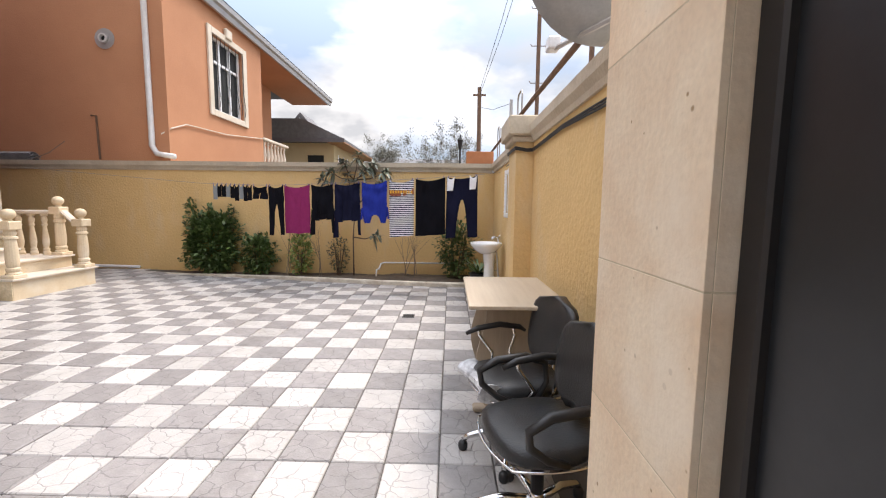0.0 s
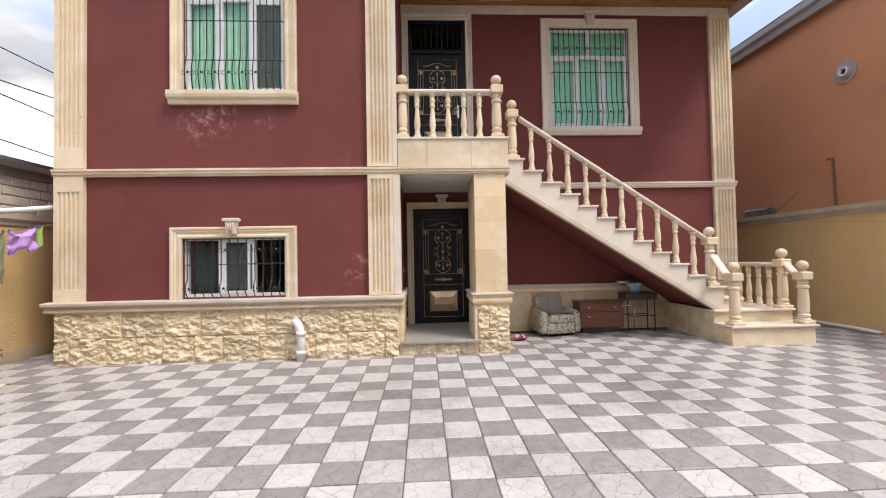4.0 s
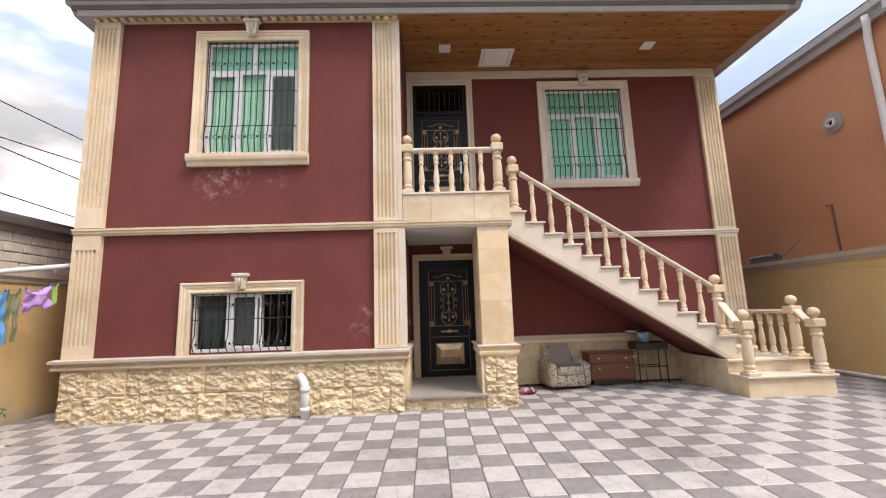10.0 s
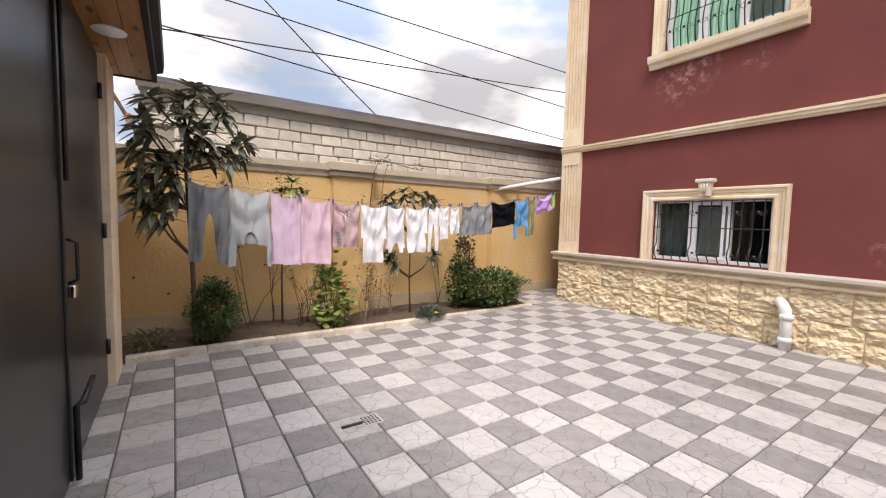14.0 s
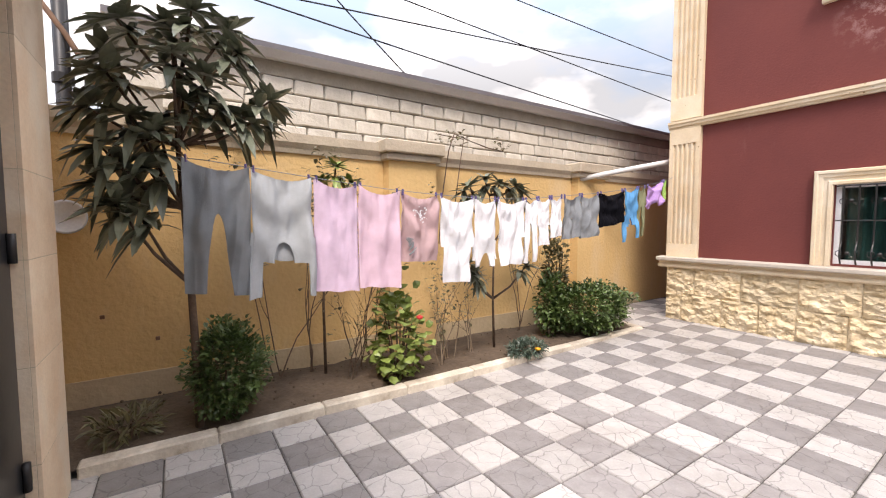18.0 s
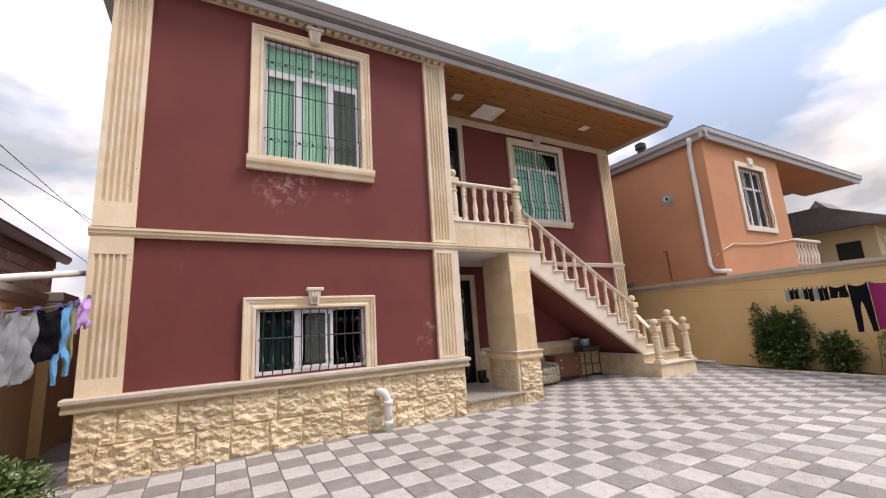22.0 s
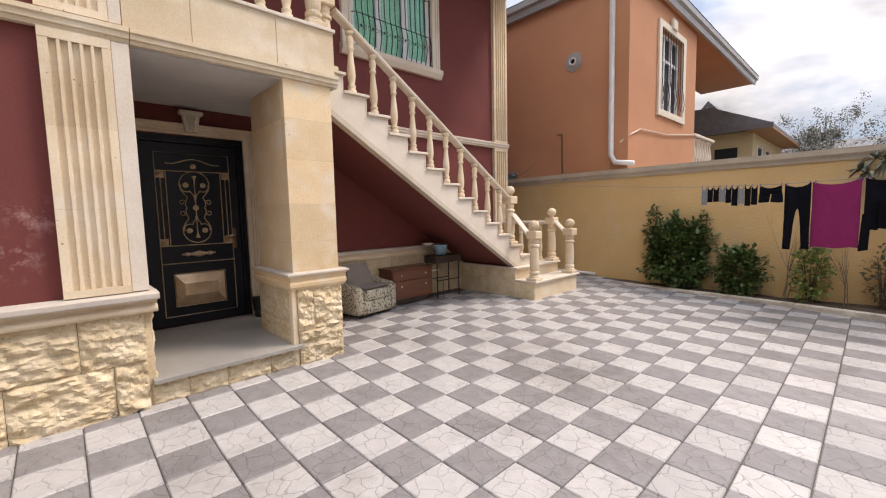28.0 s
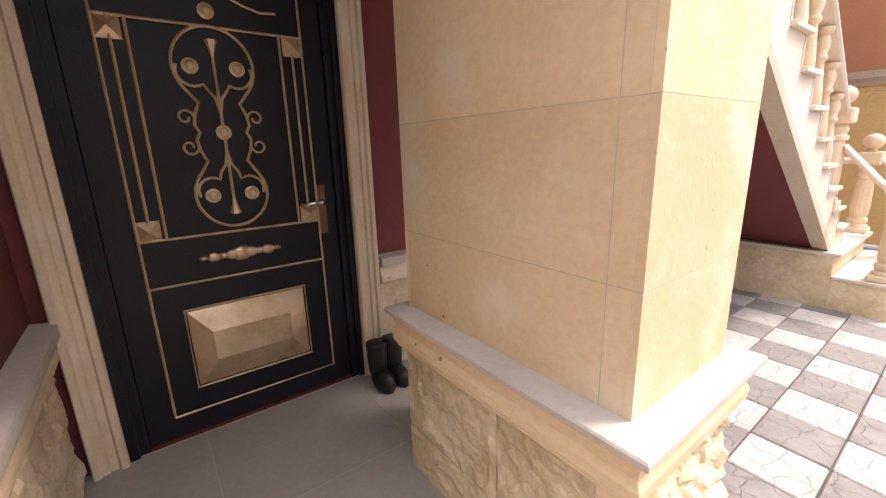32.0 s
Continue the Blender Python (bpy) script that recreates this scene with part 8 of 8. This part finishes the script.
for y in (9.99, 10.46, 10.93, 11.39):
    box(-5.78, -5.73, y, y + 0.06, 3.70, 5.48, 0, bm)
for z in (3.70, 4.87, 5.42):
    box(-5.78, -5.735, 9.99, 11.45, z, z + 0.06, 0, bm)
part("casement", bm, "white", wn_)
for y0, y1, z0, z1 in ((9.83, 9.99, 3.55, 5.63), (11.45, 11.64, 3.55, 5.63), (9.99, 11.45, 5.48, 5.63), (9.99, 11.45, 3.55, 3.70)):
    part("window_trim", box(-5.65, -5.60, y0, y1, z0, z1, 0.008), "limepale", oh)
for i in range(9):
    yy = 10.0 + i * 0.175
    part("window_bar", tube([(-5.58, yy, 3.8), (-5.55, yy, 4.0), (-5.60, yy, 4.4), (-5.60, yy, 5.46)], 0.008, 4), "iron", oh)
part("window_keystone", box(-5.65, -5.56, 10.58, 10.86, 5.58, 5.82, 0.02), "limepale", oh)
part("balcony_slab", box(-7.2, -5.6, 12.60, 14.5, 2.5, 2.62), "orange", oh)
for i in range(7):
    part("baluster", lathe([(0.05, 2.62), (0.05, 2.7), (0.03, 2.75), (0.07, 2.95), (0.03, 3.25), (0.05, 3.3), (0.05, 3.38)], 8, (-5.7, 12.75 + i * 0.25, 0)), "limepale", oh, smooth=True)
part("balcony_rail", box(-5.79, -5.61, 12.61, 14.5, 3.38, 3.47, 0.02), "limepale", oh)
part("balcony_door", box(-7.30, -7.22, 13.6, 14.6, 2.9, 5.2), "white", oh)
part("balcony_pane", box(-7.215, -7.205, 13.7, 14.5, 3.0, 5.1), "dark", oh)

ch = thing("cream_house", (-6, 22, 0), "cream house with dark shingle roof behind the orange one", "house", kind="structure")
part("wall", box(-9.5, -4.9, 19.0, 26, 0, 4.15), "cream", ch)
part("porch_roof", prism([(-9.5, 4.15), (-4.2, 4.15), (-4.2, 4.25), (-6.2, 5.1), (-9.5, 5.1)], 1, 18.2, 26.5), "shingle", ch)
part("eave", box(-9.5, -4.15, 18.1, 18.2, 4.08, 4.25), "roof", ch)
part("soffit", box(-5.0, -4.2, 18.2, 26.4, 4.08, 4.14), "pine", ch)
part("gable", prism([(-7.0, 4.8), (-5.8, 4.8), (-6.4, 5.45)], 1, 18.6, 20.5), "shingle", ch)
part("gable_window", prism([(-6.65, 4.88), (-6.15, 4.88), (-6.4, 5.2)], 1, 18.55, 18.6), "white", ch)
for y in (19.8, 21.6):
    part("window", box(-4.9, -4.88, y, y + 0.9, 2.4, 3.6), "dark", ch)
    part("window_trim", box(-4.88, -4.86, y - 0.12, y, 2.3, 3.7), "white", ch)
    part("window_trim", box(-4.88, -4.86, y + 0.9, y + 1.02, 2.3, 3.7), "white", ch)
part("front_window", box(-6.2, -5.4, 18.98, 19.0, 2.4, 3.6), "dark", ch)
ch.location += Vector((-0.8, 1.4, 0))
ch.scale = (1, 1, 1.08)
fh = thing("far_roofs", (0, 34, 0), "long low dark roof of a distant building", "house", kind="structure")
part("wall", box(-8, 2.2, 32, 38, 0, 4.0), "cream", fh)
part("roof", prism([(31.4, 4.0), (31.4, 4.1), (35, 5.4), (38.6, 4.1), (38.6, 4.0)], 0, -8.5, 2.6), "shingle", fh)
bx = thing("orange_box", (0.7, 8.15, 2.24), "small orange rendered block on the wall corner", "block")
part("block_body", box(0.42, 0.95, 8.02, 8.25, 2.241, 2.48, 0.01), "brick_red", bx)

stk = thing("roof_tile_stack", (-8.6, 8.1, 2.24), "stack of old curved grey roof tiles on the wall top", "roof tiles")
for k in range(7):
    pts_ = [(8.06 + 0.20 * i / 8, 2.245 + 0.022 * k + 0.05 * math.sin(math.pi * i / 8)) for i in range(9)]
    part("roof_tile", prism(pts_ + [(y_, z_ - 0.014) for y_, z_ in pts_[::-1]], 0, -8.95 + 0.03 * (k % 3), -8.30 + 0.05 * math.sin(k * 2.1)), "shingle", stk)
part("stick", tube([(-8.3, 8.1, 2.26), (-7.9, 8.08, 2.40), (-7.55, 8.06, 2.62)], 0.008, 5), "bark_pale", stk)

# poles, pipes and wires
pl1 = thing("utility_pole", (1.3, 17.6, 0), "weathered wooden utility pole", "pole")
part("mast", tube([(1.3, 17.6, 0), (1.28, 17.6, 6.4)], [0.11, 0.08], 8), "rust", pl1)
part("crossarm", box(1.0, 1.55, 17.57, 17.63, 6.05, 6.12), "rust", pl1)
pl2 = thing("utility_pole", (2.05, 9.5, 0), "tall thin dark metal mast with step irons", "pole")
part("mast", tube([(2.05, 9.5, 0), (2.05, 9.5, 9.5)], 0.045, 8), "rust", pl2)
for z in (4.2, 5.0, 5.8, 6.6):
    part("step_iron", tube([(1.87, 9.5, z + 0.04), (1.89, 9.5, z), (2.20, 9.5, z), (2.23, 9.5, z + 0.05)], 0.010, 5), "rust", pl2)
pl3 = thing("gas_riser", (1.9, 12.5, 0), "thin grey metal post behind the wall", "pole")
part("mast", tube([(1.9, 12.5, 0), (1.9, 12.5, 4.6)], 0.05, 8), "gutter", pl3)
gp = thing("gas_pipe", (1.7, 8, 3.5), "long rusty overhead gas pipe running behind the wall", "pipe")
part("pipe_run", tube([(1.7, 2.2, 3.42), (1.7, 8.0, 3.50), (1.7, 22, 3.60)], 0.045, 8), "rust", gp)
for y in (4.8, 10.6, 17):
    part("prop", tube([(1.7, y, 0), (1.7, y, 3.46)], 0.03, 6), "rust", gp)
for y in (9.4, 13.5):
    part("loop", tube([(1.7, y, 2.2), (1.7, y, 3.95), (1.7, y + 0.08, 4.05), (1.7, y + 0.5, 4.05), (1.7, y + 0.58, 3.95), (1.7, y + 0.58, 2.2)], 0.022, 6), "gutter", gp)
lampp = thing("street_lantern", (0.45, 15.2, 0), "black lantern on a post beyond the wall", "street lamp")
part("post", tube([(0.45, 15.2, 0), (0.45, 15.2, 3.5)], 0.035, 6), "iron", lampp)
part("lantern", lathe([(0.05, 3.5), (0.10, 3.8), (0.12, 3.84), (0.04, 3.95), (0.015, 4.05)], 8, (0.45, 15.2, 0)), "iron", lampp)
sd = thing("satellite_dish", (1.05, 2.2, 2.24), "large pale grey satellite dish above the wall", "satellite dish")
dm = lathe([(0.02, 0.0), (0.18, 0.014), (0.34, 0.05), (0.495, 0.105), (0.505, 0.102), (0.34, 0.042), (0.18, 0.005), (0.02, -0.008)], 36)
o = part("reflector", dm, "dish", sd, smooth=True)
o.matrix_basis = pose(1.00, 2.22, 2.78, -66, -8, 0)
part("mast", tube([(1.14, 2.12, 2.24), (1.14, 2.12, 2.72), (1.08, 2.20, 2.80)], 0.025, 8), "gutter", sd, smooth=True)
part("bolt", box(0.84, 0.88, 2.10, 2.17, 2.79, 2.81, 0.004), "iron", sd)
part("bolt", box(0.84, 0.88, 2.06, 2.15, 2.65, 2.67, 0.004), "iron", sd)
part("feed_arm", tube([(0.98, 2.17, 2.39), (0.78, 2.70, 2.42)], 0.016, 6), "gutter", sd)
part("feed_horn", box(0.73, 0.81, 2.67, 2.77, 2.41, 2.49, 0.01), "white", sd)
cb = thing("wall_cables", (0.95, 3, 2.0), "bundle of black cables clipped under the coping", "cables")
for k in range(3):
    part("cable", tube([(0.955, 1.15, 2.02 - 0.012 * k), (0.952, 2.2, 1.99 - 0.018 * k), (0.952, 3.1, 2.02 - 0.012 * k), (0.95, 4.18, 2.0 - 0.012 * k), (0.90, 4.22, 2.0 - 0.012 * k), (0.78, 4.22, 2.02 - 0.012 * k), (0.775, 4.5, 2.02 - 0.012 * k), (0.775, 4.76, 2.02 - 0.012 * k), (0.95, 4.80, 2.0), (0.955, 6.2, 2.02)], 0.007, 5), "cable", cb)
pl4 = thing("drain_stack", (0.72, -6.0, 0), "dark metal vent stack behind the boundary wall", "pipe")
part("stack", tube([(0.72, -6.0, 0), (0.72, -6.0, 4.2)], 0.055, 10), "iron", pl4, smooth=True)
part("collar", lathe([(0.075, -0.04), (0.075, 0.04)], 12, (0.72, -6.0, 2.62)), "iron", pl4)
gp2 = thing("gas_pipe", (0.5, -5.65, 2.5), "rusty orange gas pipe sloping behind the wall", "pipe")
part("pipe_run", tube([(1.4, -5.95, 4.1), (0.685, -5.95, 2.98), (0.40, -5.95, 2.42), (0.33, -5.95, 2.1)], 0.022, 8), "rust", gp2, smooth=True)
part("valve", lathe([(0.03, -0.05), (0.035, 0.0), (0.03, 0.05)], 10, (0.51, -5.95, 2.65)), "brick_red", gp2)
wbowl = thing("plastic_bowl", (0.60, -5.15, 1.45), "white plastic bowl hanging on the wall behind the gate post", "bowl")
o = part("bowl_shell", lathe([(0.02, 0.0), (0.07, 0.01), (0.115, 0.05), (0.12, 0.055), (0.10, 0.05), (0.05, 0.02)], 20), "white", wbowl, smooth=True)
o.matrix_basis = pose(0.61, -5.195, 1.45, -90, 0, 0)
for x_, z_ in ((0.45, 0.71), (0.12, 0.50)):
    hk = thing("wall_hook", (x_, -5.198, z_), "small dark rusty hook in the yellow wall", "hook")
    part("hook_body", box(x_ - 0.014, x_ + 0.014, -5.199, -5.18, z_ - 0.014, z_ + 0.014, 0.003), "rust", hk)
rn = random.Random(77)
bm = bmesh.new()
for k in range(260):
    x_, y_ = rn.uniform(-4.9, 0.4), rn.uniform(-5.1, -4.33)
    r_ = rn.uniform(0.004, 0.014)
    lathe([(r_ * 0.6, 0), (r_, r_ * 0.5), (r_ * 0.5, r_ * 1.1)], 5, (x_, y_, 0.075 + 0.03 * min(1.0, (-4.3 - y_) * 5) * min(1.0, (y_ + 5.2) * 5)), bm)
clod = part("soil_clods", bm, "soil")
tagged(clod, "small clods and pebbles scattered on the flower bed", "soil", "", "stuff")
wr = thing("overhead_wires", (-3, -8, 5), "black overhead wires crossing the sky", "wires")
for a, b in (((3.5, -7, 5.06), (-20, -7, 4.21)), ((4, -7, 4.51), (-14, -7, 3.43)), ((4, -7, 3.89), (-20, -7, 5.98)), ((4, -7, 5.41), (-20, -7, 5.64)), ((-1.0, -7, 5.30), (-3.4, -7, 3.45))):
    part("wire", tube([a, tuple((p + q) / 2 - (0.03 if i == 2 else 0) for i, (p, q) in enumerate(zip(a, b))), b], 0.012, 4), "cable", wr)
wr2 = thing("pole_wires", (1.5, 13, 7), "thin wires between the utility poles", "wires")
for a, b in (((1.3, 17.6, 6.3), (2.05, 9.5, 8.6)), ((1.3, 17.6, 6.1), (2.05, 9.5, 7.9)), ((1.9, 12.5, 4.5), (1.3, 17.6, 5.6))):
    part("wire", tube([a, tuple((p + q) / 2 - (0.15 if i == 2 else 0) for i, (p, q) in enumerate(zip(a, b))), b], 0.008, 4), "cable", wr2)
for k, (x, y, h, sd_) in enumerate(((-3.6, 28.5, 5.3, 3), (-0.6, 28.0, 6.2, 5), (-2.2, 29.5, 4.8, 8), (-5.6, 30.5, 4.7, 14), (1.6, 31, 5.2, 11))):
    rn = random.Random(sd_)
    t = thing("distant_tree", (x, y, 0), "feathery half-bare tree behind the houses", "tree")
    tips = []
    for q in range(3):
        bm = bmesh.new()
        branch(bm, (x + rn.uniform(-.1, .1), y, 0), (rn.uniform(-.2, .2), rn.uniform(-.2, .2), 1), h * 0.55, 0.10, 4, 0.42, tips, rn, 5)
        part("trunk", bm, "bark_pale", t)
    bm = bmesh.new()
    for p, d in tips:
        for q in range(42):
            s = rn.uniform(0.06, 0.13)
            leaf(bm, p + Vector((rn.gauss(0, .13), rn.gauss(0, .13), rn.gauss(-0.05, .15))), Vector((rn.uniform(-1, 1), rn.uniform(-1, 1), rn.uniform(-1, .3))), Vector((0, 0, 1)), s, s * 0.28)
    part("crown", bm, "leaf_far", t)

# ---------------------------------------------------------------- paving tiles, last
def tile_bm(s=0.2955, h=0.03):
    return box(0.00225, s, 0.00225, s, -h, 0.0, 0.006)


tmesh = []
for k in ("tile_white", "tile_grey"):
    me = to_mesh("tile", tile_bm())
    me.materials.append(M[k])
    tmesh.append(me)
rest = {0: bmesh.new(), 1: bmesh.new()}
rmesh = tmesh[0]
for i in range(-25, 2):
    for j in range(-28, 26):
        x, y = 0.076 + 0.3 * i, 0.259 + 0.3 * j
        if x < -7.25 or (y < -4.3 and x > -5.1) or y < -5.3 or y > 7.9 or x > 0.95:
            continue
        yb = 7.08 + max(0, -(x + 0.4)) * 0.12
        if y > yb - 0.05 and x > -6.0:
            continue
        if x < -6.0 and y < 1.6 and y > -4.3:
            continue
        k = (i + j) % 2
        dz = 0.0025 * noise.noise(Vector((i * 1.7, j * 2.3, 0)))
        if -10 <= i <= 0 and -12 <= j <= 14:
            o = part("tile", tmesh[k], "tile_white", FLOOR)
            o.matrix_basis = pose(x, y, ground(x + 0.15) + dz, 0, 0.3 * (random.random() - 0.5), 0)
        else:
            bm = rest[k]
            n0 = len(bm.verts)
            bm.from_mesh(tmesh[k])
            bm.verts.ensure_lookup_table()
            for v in bm.verts[n0:]:
                v.co = Vector((v.co.x + x, v.co.y + y, v.co.z + ground(v.co.x + x) + dz))
for k, nm in ((0, "tile_white"), (1, "tile_grey")):
    o = part("outer_tiles", rest[k], nm, FLOOR)
    o["kind"] = "stuff"
